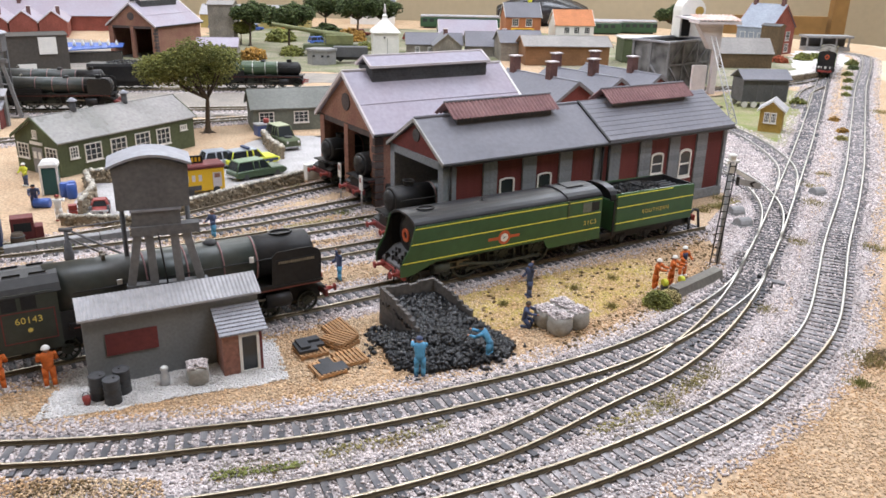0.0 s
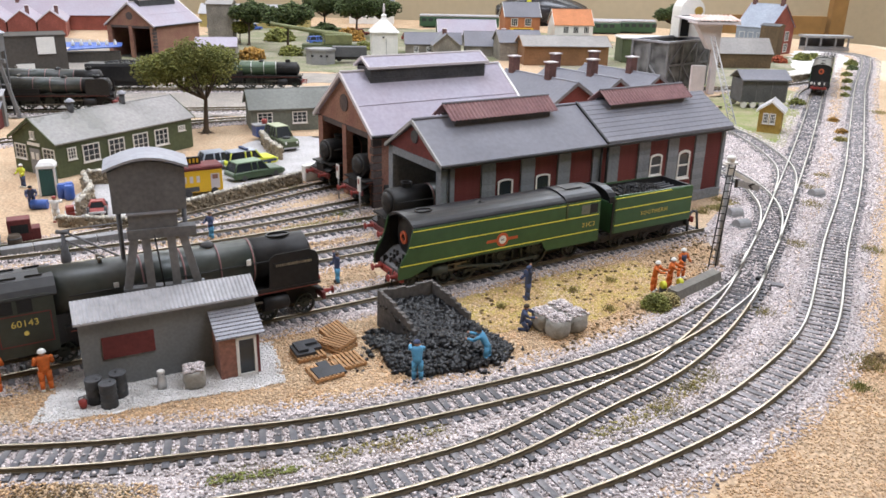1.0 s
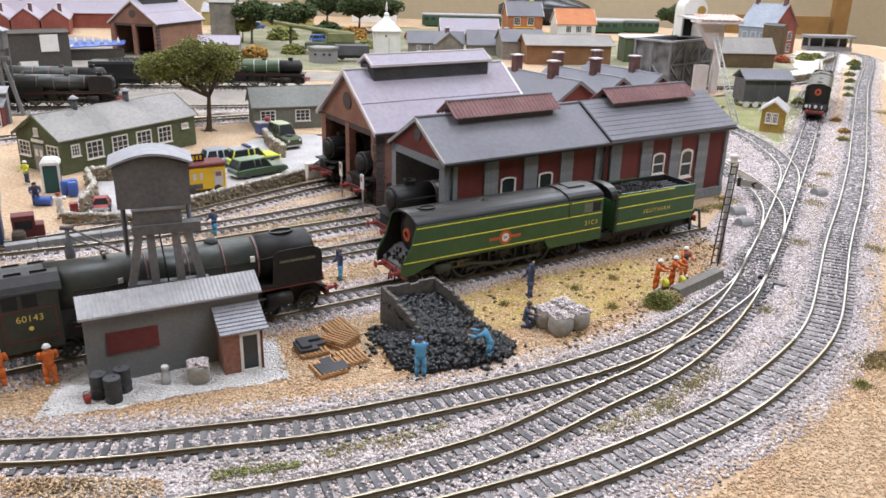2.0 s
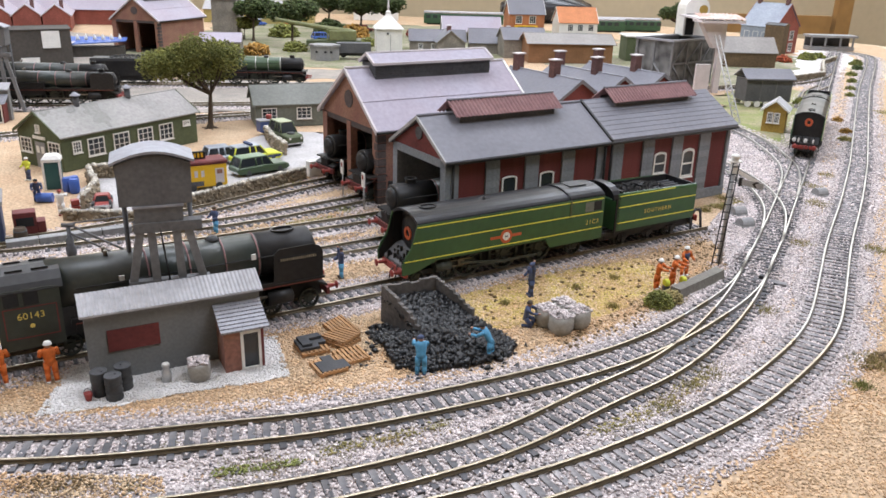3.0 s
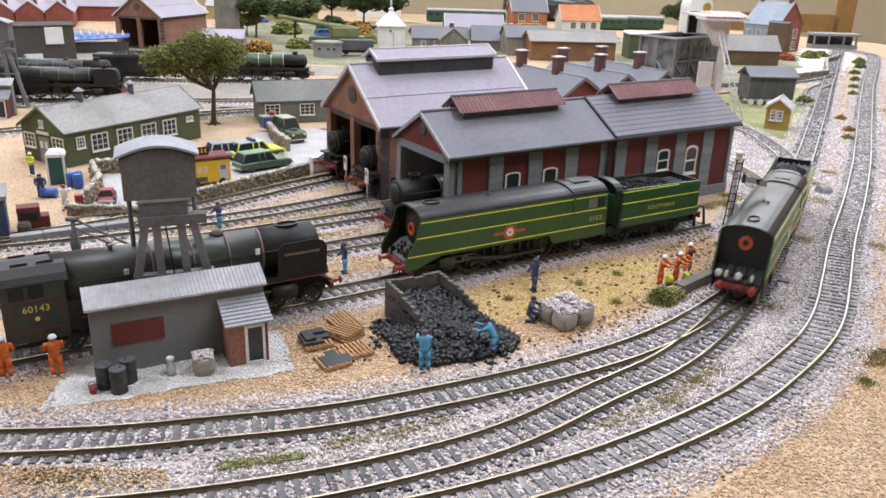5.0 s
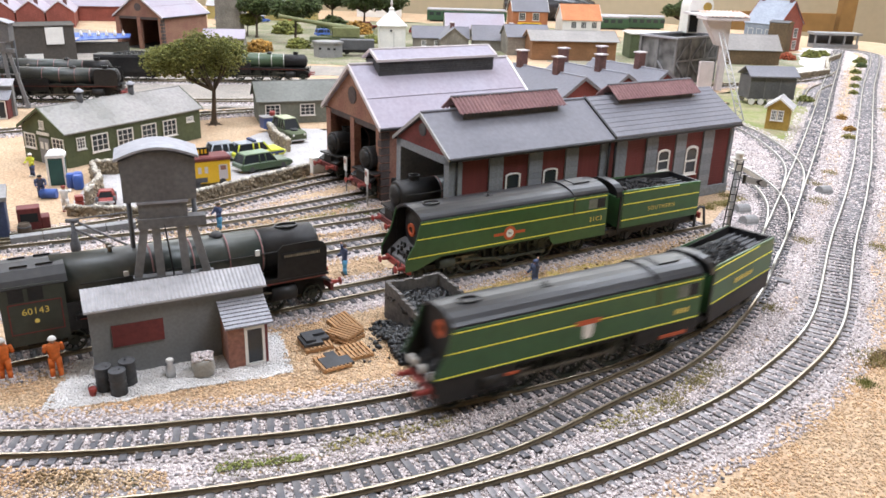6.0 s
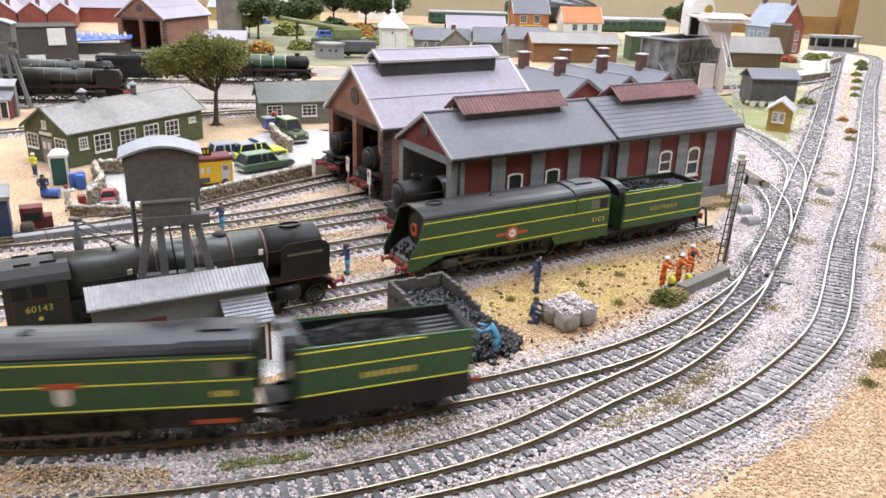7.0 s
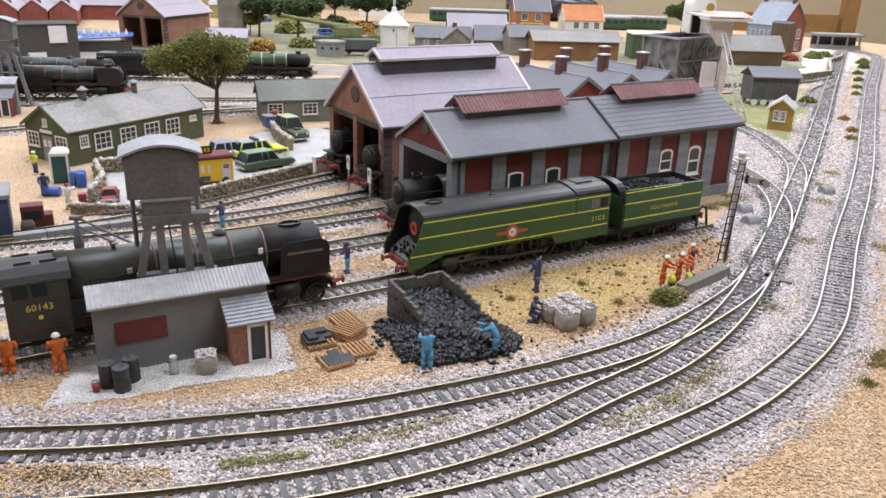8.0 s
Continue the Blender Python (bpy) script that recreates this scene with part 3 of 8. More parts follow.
track("branch_track", BRANCH_B, "far curved siding turnout with bright rails", bed=22, side_mat="rail_side_sheen")
track("yard_track", FAR_LEFT, "distant yard track with dull rails", bed=24)
track("yard_track", FAR_MID, "distant yard track beside the locomotives", bed=24)
track("yard_track", LEFT_YARD, "yard track behind the barrack hut", bed=24)
track("crossover_track", FAR_CROSS, "distant crossover between running lines", bed=20, sleeper_mat="sleeper_dusty")


def ballast():
    for t, q, nrm, s, bed in BALLASTED:
        n_tot = 0
        seg = np.gradient(s)
        dist = np.hypot(q[:, 0], q[:, 1])
        dens = np.where(dist < 520, 0.78, np.where(dist < 800, 0.42, np.where(dist < 1300, 0.2, 0.06)))
        vis = (np.abs(q[:, 0]) < 0.62 * q[:, 1] + 60) & (q[:, 1] > 200)
        cnt = rng.poisson(dens * seg * 2 * bed * vis)
        i = np.repeat(np.arange(len(q)), cnt)
        off = rng.uniform(-1, 1, len(i)) * (bed + 3 + 5 * rng.random(len(i)))
        p = q[i] + nrm[i] * off[:, None] + rng.uniform(-1.2, 1.2, (len(i), 2))
        on = in_mask(sleeper_mask, p)
        keep = ~in_mask(rail_mask, p) & (~on | (rng.random(len(p)) < np.where(dist[i] > 560, 0.3, 0.10)))
        p, off, on, i = p[keep], off[keep], on[keep], i[keep]
        z = np.where(on, 1.5, np.where(np.abs(off) < bed * 0.75, 0.35 + 0.5 * rng.random(len(p)), 0.0))
        pts = np.c_[p, z]
        near = dist[i] < 800
        tone = rng.random(len(p)) < 0.07
        chips("ballast", pts[near & ~tone], 0.88, M["ballast"], t)
        chips("dark_ballast", pts[near & tone], 0.8, M["dark_stone"], t)
        chips("far_ballast", pts[~near], 1.35, M["ballast"], t)


ballast()


def in_polygon(p, poly):
    poly = np.array(poly, dtype=float)
    inside = np.zeros(len(p), dtype=bool)
    for a, b in zip(poly, np.roll(poly, -1, axis=0)):
        cond = (a[1] > p[:, 1]) != (b[1] > p[:, 1])
        inside ^= cond & (p[:, 0] < (b[0] - a[0]) * (p[:, 1] - a[1]) / (b[1] - a[1] + 1e-9) + a[0])
    return inside


def scatter(name, poly, density, size, mat_, label, z=-0.1, fade=True, avoid=()):
    """Loose granules over an area of ground."""
    a = np.array(poly, dtype=float)
    lo, hi = a.min(0), a.max(0)
    n = int((hi - lo).prod() * density)
    p = lo + (hi - lo) * rng.random((n, 2))
    keep = in_polygon(p, poly) & ~in_mask(rail_mask, p) & ~in_mask(sleeper_mask, p)
    for other in avoid:
        keep &= ~in_polygon(p, other)
    p = p[keep]
    ob = chips(name, np.c_[p, np.full(len(p), z)], size, M[mat_], spread=0.55)
    return tagged(ob, label=label, category="ground cover", kind="stuff")


PAD = [(-190, 324), (-196, 380), (-150, 400), (-98, 412), (-82, 368)]
scatter("sand_granules", [(-330, 300), (-230, 318), (-110, 330), (-8, 362), (60, 396), (130, 450), (210, 545), (210, 640), (160, 600), (-60, 440), (-200, 385), (-330, 330)], 0.85, 0.72, "sand_grit", "loose tan cork granules on the ground", avoid=(PAD,))
scatter("sand_granules", [(60, 205), (100, 266), (140, 300), (170, 326), (205, 360), (240, 408), (275, 455), (310, 512), (380, 640), (520, 640), (520, 205)], 0.62, 0.6, "sand_grit", "loose tan cork granules beside the tracks")
scatter("sand_granules", [(-260, 225), (-104, 258), (-118, 280), (-240, 278)], 1.0, 0.62, "sand_grit", "loose tan granules between the tracks", z=1.0)
scatter("sand_granules", [(-60, 500), (-30, 505), (-60, 545), (-150, 500), (-190, 470)], 0.4, 0.75, "sand_grit", "tan granules between shed roads")
for strip in ([(-215, 640), (-135, 745), (-116, 735), (-198, 628)], [(-225, 556), (-150, 598), (-88, 638), (-88, 656), (-150, 616), (-225, 574)], [(-205, 508), (-68, 592), (-72, 602), (-209, 520)], [(-290, 560), (-250, 585), (-215, 640), (-255, 606)]):
    scatter("sand_granules", strip, 0.26, 0.9, "sand_grit", "tan granules strewn between shed roads", z=0.9)
scatter("grass_fibres", [(-130, 608), (-95, 630), (-96, 640), (-132, 617)], 0.5, 0.9, "grass", "olive weeds between shed roads", z=1.2)
scatter("grass_fibres", [(-190, 556), (-160, 576), (-164, 584), (-194, 564)], 0.4, 0.9, "grass", "olive weeds beside a shed road", z=1.2)
scatter("grass_fibres", [(-180, 700), (-140, 750), (-132, 744), (-172, 694)], 0.35, 0.9, "grass", "olive weeds along the stone wall", z=1.0)
scatter("grass_fibres", [(-98, 279), (-60, 290), (-58, 296), (-96, 286)], 1.1, 0.6, "tuftgreen", "green grass scatter between the tracks", z=1.2)
scatter("grass_fibres", [(-52, 297), (-14, 312), (4, 325), (2, 331), (-30, 315), (-54, 303)], 0.5, 0.6, "grass", "olive grass scatter between the tracks", z=1.1)
scatter("grass_fibres", [(70, 318), (110, 340), (150, 385), (142, 388), (104, 350), (68, 324)], 0.4, 0.6, "grass", "olive grass scatter by the outer track", z=1.0)
scatter("scrub", [(-172, 266), (-140, 270), (-146, 278), (-178, 276)], 0.35, 0.7, "scrub", "brown scrub at the table edge", z=1.3)
scatter("scrub", [(232, 392), (262, 398), (275, 420), (250, 415)], 0.6, 0.8, "scrub", "brown scrub beside the outer track", z=0.4)
TURF = [(0, 450), (30, 432), (70, 440), (120, 470), (165, 520), (150, 560), (100, 540), (40, 500), (5, 478)]
patch("turf_patch", TURF, 0.12, "yellow_turf", rough=6, label="yellow-brown turf scatter patch")
scatter("turf_granules", TURF, 0.40, 0.85, "yellow_turf", "mustard yellow turf granules")
scatter("turf_granules", TURF, 0.010, 1.4, "scrub", "brown crumbs strewn over the turf", z=0.4)
scatter("sand_granules", [(60, 396), (130, 450), (210, 545), (230, 640), (200, 620), (150, 560), (165, 520), (120, 470), (70, 425)], 0.05, 1.2, "scrub", "brown crumbs on the tan ground", z=0.2)
SHED_END = [(215, 585), (250, 596), (300, 690), (312, 780), (300, 880), (255, 900), (280, 742), (262, 712), (228, 650)]
patch("ballast_ground", SHED_END, 0.08, "ballast_bed", rough=5, label="pale stone ballast at the shed end")
scatter("ballast_ground_stones", SHED_END, 0.22, 1.15, "ballast", "loose pale ballast stones at the shed end", z=0.3)
BRANCH_GAP = [(300, 800), (296, 880), (330, 960), (366, 1040), (397, 1057), (392, 953), (383, 890), (356, 810), (330, 755), (312, 770)]
patch("ballast_ground", BRANCH_GAP, 0.08, "ballast_bed", rough=5, label="pale stone ballast between the sidings")
scatter("ballast_ground_stones", BRANCH_GAP, 0.16, 1.3, "ballast", "loose pale ballast stones between the sidings", z=0.3)
scatter("grass_fibres", [(236, 703), (276, 727), (282, 720), (242, 696)], 0.6, 0.9, "grass", "olive grass along the shed foot", z=0.5)
scatter("grass_fibres", [(252, 640), (268, 652), (272, 668), (258, 660)], 0.5, 0.9, "grass", "olive grass tufts by the signal", z=0.6)


# ---- engine sheds ----
def window_arched(parent, x, z, w, h, y, both=True):
    """A white arched window set in a wall whose face lies at y, facing -y."""
    win = part("window", boxb(x - w / 2, x + w / 2, y - 0.3, y + 0.3, z, z + h * 0.86), M["pane"], parent, "dark glazed arched window")
    bm = bmesh.new()
    n, r = 8, w / 2
    outer = [(x - r, z)] + [(x - r * math.cos(math.pi * i / n), z + h * 0.86 + h * 0.14 * math.sin(math.pi * i / n)) for i in range(n + 1)] + [(x + r, z)]
    k = 0.80
    cx, cz = x, z + h * 0.45
    inner = [(cx + (a - cx) * k, cz + (b - cz) * 0.84) for a, b in outer]
    rings = []
    for pts, yy in ((outer, y - 1.0), (inner, y - 1.0), (inner, y - 0.2), (outer, y - 0.2)):
        rings.append([bm.verts.new((a, yy, b)) for a, b in pts])
    m = len(outer)
    for ra, rb in zip(rings, rings[1:] + rings[:1]):
        for i in range(m):
            bm.faces.new((ra[i], ra[(i + 1) % m], rb[(i + 1) % m], rb[i]))
    part("window_frame", bm, M["white"], win, "white window frame")
    if h > 18:
        part("glazing_bar", boxb(x - r, x + r, y - 0.9, y - 0.2, z + h * 0.44, z + h * 0.5), M["white"], win)
    part("window_sill", boxb(x - r - 0.7, x + r + 0.7, y - 1.8, y + 0.2, z - 1.2, z), M["white"], win)
    return win


def corrugated(bm, x0, x1, y0, z0, y1, z1, pitch=3.6, amp=0.75, thick=0.5):
    """A corrugated sheet from (y0, z0) to (y1, z1), waves along x."""
    n = int((x1 - x0) / pitch * 6)
    dy, dz = y1 - y0, z1 - z0
    ln = math.hypot(dy, dz)
    ny, nz = -dz / ln, dy / ln
    if nz < 0:
        ny, nz = -ny, -nz
    secs = []
    for i in range(n + 1):
        x = x0 + (x1 - x0) * i / n
        o = amp * math.sin(2 * math.pi * (x - x0) / pitch)
        secs.append([(x, y0 + ny * o, z0 + nz * o), (x, y1 + ny * o, z1 + nz * o), (x, y1 + ny * (o + thick), z1 + nz * (o + thick)), (x, y0 + ny * (o + thick), z0 + nz * (o + thick))])
    loft(bm, secs)


def gable_wall(bm, x, w0, w1, zb, ze, zr, t):
    """A gable slab at x of thickness t, above the height zb."""
    ym = (w0 + w1) / 2
    loft(bm, [[(xx, w0, zb), (xx, w1, zb), (xx, w1, ze), (xx, ym, zr), (xx, w0, ze)] for xx in (x, x + t)])


def stone_shed():
    """Grey stone shed with maroon panels: local x along its length, y from the near side wall to the far one."""
    L, W, ZE, ZR, MID = 318.5, 79.5, 69.3, 93.0, 161.7
    t = thing("engine_shed", 0.3, 575.4, 0, 32.6, "grey stone engine shed with maroon panels and slate roof", "engine shed")
    bm = bmesh.new()
    box(bm, 0, L, 2.0, 5, 0, ZE)
    part("side_wall", bm, M["maroon"], t, "dark red side wall panels")
    part("side_wall", boxb(0, L, W - 4, W, 0, ZE), M["greywall"], t)
    bm = bmesh.new()
    gable_wall(bm, L - 4, 5, W - 4, 0, ZE, ZR - 1, 4)
    part("end_wall", bm, M["greywall"], t)
    # piers with stone courses, between panels
    piers = [(0, 10.5), (35.5, 48.8), (74, 87.8), (112, 125.4), (150, 160), (168, 180.5), (204, 218), (241, 254.6), (277, 291.5), (314, 318.5)]
    for a, b in piers:
        pier = part("pier", boxb(a + 0.5, b - 0.5, 0.35, 2.6, 0, ZE - 2), M["greywall"], t, "grey coursed stone pier")
        z, block = 0.0, None
        while z < ZE - 7:
            if block is None:
                block = part("stone", boxb(a + 0.15, b - 0.15, 0.0, 2.4, 0.14, 5.06), M["greystone"], pier)
            else:
                again(block, at(0, random.uniform(-0.12, 0.12), z))
            z += 5.2
    part("plinth", boxb(-0.3, L + 0.3, -0.5, 2.2, 0, 9), M["greywall"], t)
    part("wall_band", boxb(0, L, 0.5, 2.6, ZE - 6, ZE - 0.5), M["greywall"], t)
    # brick courses on the panels
    for a, b in zip(piers[:-1], piers[1:]):
        panel = part("panel", boxb(a[1] + 0.05, b[0] - 0.05, 1.85, 2.3, 9, ZE - 6), M["maroon"], t)
        course = None
        for k in range(22):
            z = 10 + k * 2.4
            if z < ZE - 8:
                if course is None:
                    course = part("brick_course", boxb(a[1] + 0.1, b[0] - 0.1, 1.72, 2.0, z, z + 2.15), M["maroon"], panel)
                else:
                    again(course, at(0, 0, k * 2.4))
    for x, wz, ww, wh in ((59.2, 35.4, 15, 13.6), (97.2, 34.2, 15, 14.4), (227.6, 31, 15.5, 20), (264.2, 24, 16, 27)):
        window_arched(t, x, wz, ww, wh, 1.6)
    # front: piers, lintel, red gable
    part("front_pier", boxb(-2.5, 3, -1, 6, 0, ZE - 2), M["greywall"], t)
    part("front_pier", boxb(-2.5, 3, W - 6, W + 1, 0, ZE - 2), M["greywall"], t)
    part("front_lintel", boxb(-2.5, 3, -1, W + 1, ZE - 8, ZE - 2), M["greywall"], t)
    bm = bmesh.new()
    gable_wall(bm, -1.5, 0, W, ZE - 2, ZE - 1, ZR - 2, 4)
    part("gable", bm, M["maroon"], t, "dark red brick gable")
    bm = bmesh.new()
    lathe(bm, (-2.4, W / 2, ZE + 12), (1, 0, 0), [(0, 5), (0.9, 5), (0.9, 4), (0.2, 4)], 20)
    part("round_window", bm, M["darkroof"], t, "round louvred vent")
    for sgn, y0 in ((1, -4), (-1, W + 4)):
        bm = bmesh.new()
        yr = W / 2
        zl = ZE - 3.0
        for x0, x1, up in ((-4, MID - 1, 0.0), (MID + 1, L + 4, 1.2)):
            loft(bm, [[(x, y0, zl + up), (x, yr, ZR + up), (x, yr, ZR + 1.6 + up), (x, y0, zl + 1.6 + up)] for x in (x0, x1)])
        slope = part("roof", bm, M["slate"], t, "grey slate roof slope")
        # slate courses as shallow steps
        n = 9
        for x0, x1, up in ((MID + 1, L + 4, 1.2),):
            for i in range(n):
                fa, fb = i / n, (i + 1) / n
                ya, yb = y0 + (yr - y0) * fa, y0 + (yr - y0) * fb
                za, zb = zl + (ZR - zl) * fa + up, zl + (ZR - zl) * fb + up
                bm = bmesh.new()
                loft(bm, [[(x, ya, za + 1.6), (x, yb, zb + 1.6), (x, yb, zb + 1.65), (x, ya, za + 2.0)] for x in (x0, x1)])
                part("slate_course", bm, M["slate"], slope)
        bm = bmesh.new()
        tube(bm, (-4, y0 - 0.6 * sgn, zl), (L + 4, y0 - 0.6 * sgn, zl), 1.3, n=8)
        part("gutter", bm, M["black"], t, "black gutter")
    bm = bmesh.new()
    tube(bm, (MID - 4.5, -2, 0), (MID - 4.5, -2, ZE - 4), 1.0, n=8)
    part("downpipe", bm, M["black"], t)
    bm = bmesh.new()
    tube(bm, (MID + 2.5, -2, 0), (MID + 2.5, -2, ZE - 4), 1.2, n=8)
    part("downpipe", bm, M["black"], t)
    bm = bmesh.new()
    tube(bm, (4, -2, 0), (4, -2, ZE - 4), 0.9, n=8)
    part("downpipe", bm, M["black"], t)
    bm = bmesh.new()
    loft(bm, [[(MID + dx, -4.4, ZE - 2.4), (MID + dx, W / 2, ZR + 2.0), (MID + dx, W / 2, ZR + 3.8), (MID + dx, -4.4, ZE + 0.2)] for dx in (-1, 1)])
    part("joint_strip", bm, M["black"], t)
    for a, b in ((-4, MID - 1), (MID + 1, L + 4)):
        part("ridge", tubeb((a, W / 2, ZR + 1.8), (b, W / 2, ZR + 1.8), 1.3, n=8), M["slate"], t)
    # smoke vents with rusty corrugated sheets
    for a, b in ((29, 124), (194, 287)):
        v = part("smoke_vent", boxb(a, b, W / 2 - 10, W / 2 + 10, ZR - 8, ZR + 3), M["darkroof"], t, "louvred smoke vent")
        for s in (-1, 1):
            bm = bmesh.new()
            corrugated(bm, a - 6, b + 6, W / 2 + s * 14.5, ZR + 0.6, W / 2, ZR + 11.2)
            part("vent_sheet", bm, M["rust"], v, "rust-red corrugated sheet")
        part("vent_ridge", tubeb((a - 6, W / 2, ZR + 12), (b + 6, W / 2, ZR + 12), 1.0, n=8), M["slate"], v)
    # bargeboards
    for s, y0 in ((1, -4), (-1, W + 4)):
        bm = bmesh.new()
        loft(bm, [[(x, y0, ZE - 4), (x, W / 2, ZR - 1.0), (x, W / 2, ZR + 2), (x, y0, ZE - 1)] for x in (-5, -3.6)])
        part("bargeboard", bm, M["postgrey"], t, "pale grey bargeboard")
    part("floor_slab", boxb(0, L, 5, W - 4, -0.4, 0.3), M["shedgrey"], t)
    return t


def brick_shed():
    L, W, ZE, ZR = 165.5, 113.5, 69.2, 111.5
    t = thing("engine_shed", -59.3, 681.6, 0, 32.9, "brick two-road engine shed with pale sheet roof", "engine shed")
    part("side_wall", boxb(0, L, 0, 4, 0, ZE), M["brick"], t)
    part("side_wall", boxb(0, L, W - 4, W, 0, ZE), M["brick"], t)
    bm = bmesh.new()
    gable_wall(bm, L - 4, 4, W - 4, 0, ZE, ZR - 1, 4)
    part("end_wall", bm, M["brick"], t)
    for y0, y1 in ((-1, 9), (W / 2 - 4, W / 2 + 4), (W - 9, W + 1)):
        part("front_pier", boxb(-3, 4, y0, y1, 0, ZE - 4), M["brick"], t, "brick door pier")
    for k in range(9):
        part("quoin", boxb(-3.6, 5, -1.8, 2.5 + (k % 2) * 2, k * 7 + 0.3, k * 7 + 6.2), M["darkbrick"], t, "dark brick quoin")
    part("front_lintel", boxb(-2.2, 4, 0, W, ZE - 8, ZE - 3), M["darkbrick"], t, "dark timber lintel")
    bm = bmesh.new()
    gable_wall(bm, -2, 0, W, ZE - 3, ZE, ZR - 2, 4)
    part("gable", bm, M["brick"], t, "red brick gable")
    bm = bmesh.new()
    lathe(bm, (-3, W / 2, ZE + 16.5), (1, 0, 0), [(0, 8), (0.9, 8), (0.9, 6.6), (0.2, 6.6)], 24)
    part("round_window", bm, M["darkbrick"], t, "round bricked vent")
    for s, y0 in ((1, -5), (-1, W + 5)):
        zl = ZE - 4
        bm = bmesh.new()
        loft(bm, [[(x, y0, zl), (x, W / 2, ZR), (x, W / 2, ZR + 1.8), (x, y0, zl + 1.8)] for x in (-5, L + 5)])
        part("roof", bm, M["lilac"], t, "pale lilac-grey sheet roof slope")
        bm = bmesh.new()
        for f in (0.45,):
            y, z = y0 + (W / 2 - y0) * f, zl + (ZR - zl) * f + 1.8
            box(bm, -5, L + 5, y - 0.4, y + 0.4, z - 0.2, z + 0.45)
        part("sheet_laps", bm, M["lilac"], t)
        bm = bmesh.new()
        loft(bm, [[(x, y0, zl - 1.5), (x, W / 2, ZR - 1.5), (x, W / 2, ZR + 2.3), (x, y0, zl + 2.3)] for x in (-7, -5)])
        part("bargeboard", bm, M["cream"], t, "pale bargeboard")
        bm = bmesh.new()
        loft(bm, [[(x, y0, zl + 1.0), (x, W / 2, ZR + 1.0), (x, W / 2, ZR + 2.6), (x, y0, zl + 2.6)] for x in (L + 4, L + 6.5)])
        part("bargeboard", bm, M["white"], t)
        part("gutter", tubeb((-6, y0 - 0.6 * s, zl), (L + 6, y0 - 0.6 * s, zl), 1.3, n=8), M["black"], t)
    part("ridge", tubeb((-6, W / 2, ZR + 2), (L + 6, W / 2, ZR + 2), 1.3, n=8), M["cream"], t)
    v = part("roof_lantern", boxb(18.5, 145, W / 2 - 13, W / 2 + 13, ZR - 9, ZR + 6), M["darkroof"], t, "dark louvred roof lantern")
    for k in range(5):
        part("louvre", boxb(18, 145.5, W / 2 - 13.8, W / 2 + 13.8, ZR - 5 + k * 2, ZR - 4.2 + k * 2), M["darkroof"], v)
    bm = bmesh.new()
    for s in (-1, 1):
        loft(bm, [[(x, W / 2 + s * 14.5, ZR + 5), (x, W / 2, ZR + 13), (x, W / 2, ZR + 14.5), (x, W / 2 + s * 14.5, ZR + 6.5)] for x in (16.5, 147)])
    part("lantern_roof", bm, M["lilac"], v, "pale lantern roof")
    bm = bmesh.new()
    for s in (-1, 1):
        for x0, x1 in ((15, 17), (146.5, 148.5)):
            loft(bm, [[(x, W / 2 + s * 15, ZR + 4.5), (x, W / 2, ZR + 12.5), (x, W / 2, ZR + 15.2), (x, W / 2 + s * 15, ZR + 7)] for x in (x0, x1)])
        box(bm, 15.5, 148, W / 2 + s * 15 - 0.6, W / 2 + s * 15 + 0.6, ZR + 4.6, ZR + 6.8)
    tube(bm, (15.5, W / 2, ZR + 14.5), (148, W / 2, ZR + 14.5), 1.0, n=8)
    part("lantern_edging", bm, M["cream"], v, "pale edging")
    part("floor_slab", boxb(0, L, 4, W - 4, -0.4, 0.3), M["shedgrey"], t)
    # grimy glazing in the far end, seen through the doorways
    win = part("window", boxb(L - 4.6, L - 4.1, W / 2 + 12, W / 2 + 40, 28, 52), M["white"], t, "pale end window")
    for k in range(4):
        part("glazing_bar", boxb(L - 5.4, L - 4.6, W / 2 + 12 + k * 8.8, W / 2 + 13.4 + k * 8.8, 28, 52), M["darkbrick"], win)
    part("glazing_bar", boxb(L - 5.3, L - 4.6, W / 2 + 12, W / 2 + 40, 39, 40.5), M["darkbrick"], win)
    return t


stone_shed()
brick_shed()


# ---- locomotives: local x forward, y to the left side, z from the rail top ----
def wheel(parent, x, y, r, spokes=12, name="wheel", label=""):
    """A spoked wheel standing in the plane of travel, its middle at the origin of its own space."""
    bm = bmesh.new()
    s = 1 if y > 0 else -1
    n = 24
    prof = [(r, -1.2), (r, 1.2), (r * 0.86, 1.2), (r * 0.86, -1.2)]
    rings = [[bm.verts.new((a * math.cos(2 * math.pi * i / n), b, a * math.sin(2 * math.pi * i / n))) for i in range(n)] for a, b in prof]
    for ra, rb in zip(rings, rings[1:] + rings[:1]):
        for i in range(n):
            bm.faces.new((ra[i], ra[(i + 1) % n], rb[(i + 1) % n], rb[i]))
    for i in range(spokes):
        a = 2 * math.pi * i / spokes
        tube(bm, (0, 0, 0), (r * 0.88 * math.cos(a), 0, r * 0.88 * math.sin(a)), r * 0.075, r * 0.055, n=5)
    tube(bm, (0, -1.4, 0), (0, 1.4, 0), r * 0.22, n=10)
    tube(bm, (0, -0.5, -0), (0, 0.4, 0), r * 0.5, n=14)
    ob = part(name, bm, M["wheel"], parent, label)
    ob.matrix_basis = at(x, y, r)
    return ob


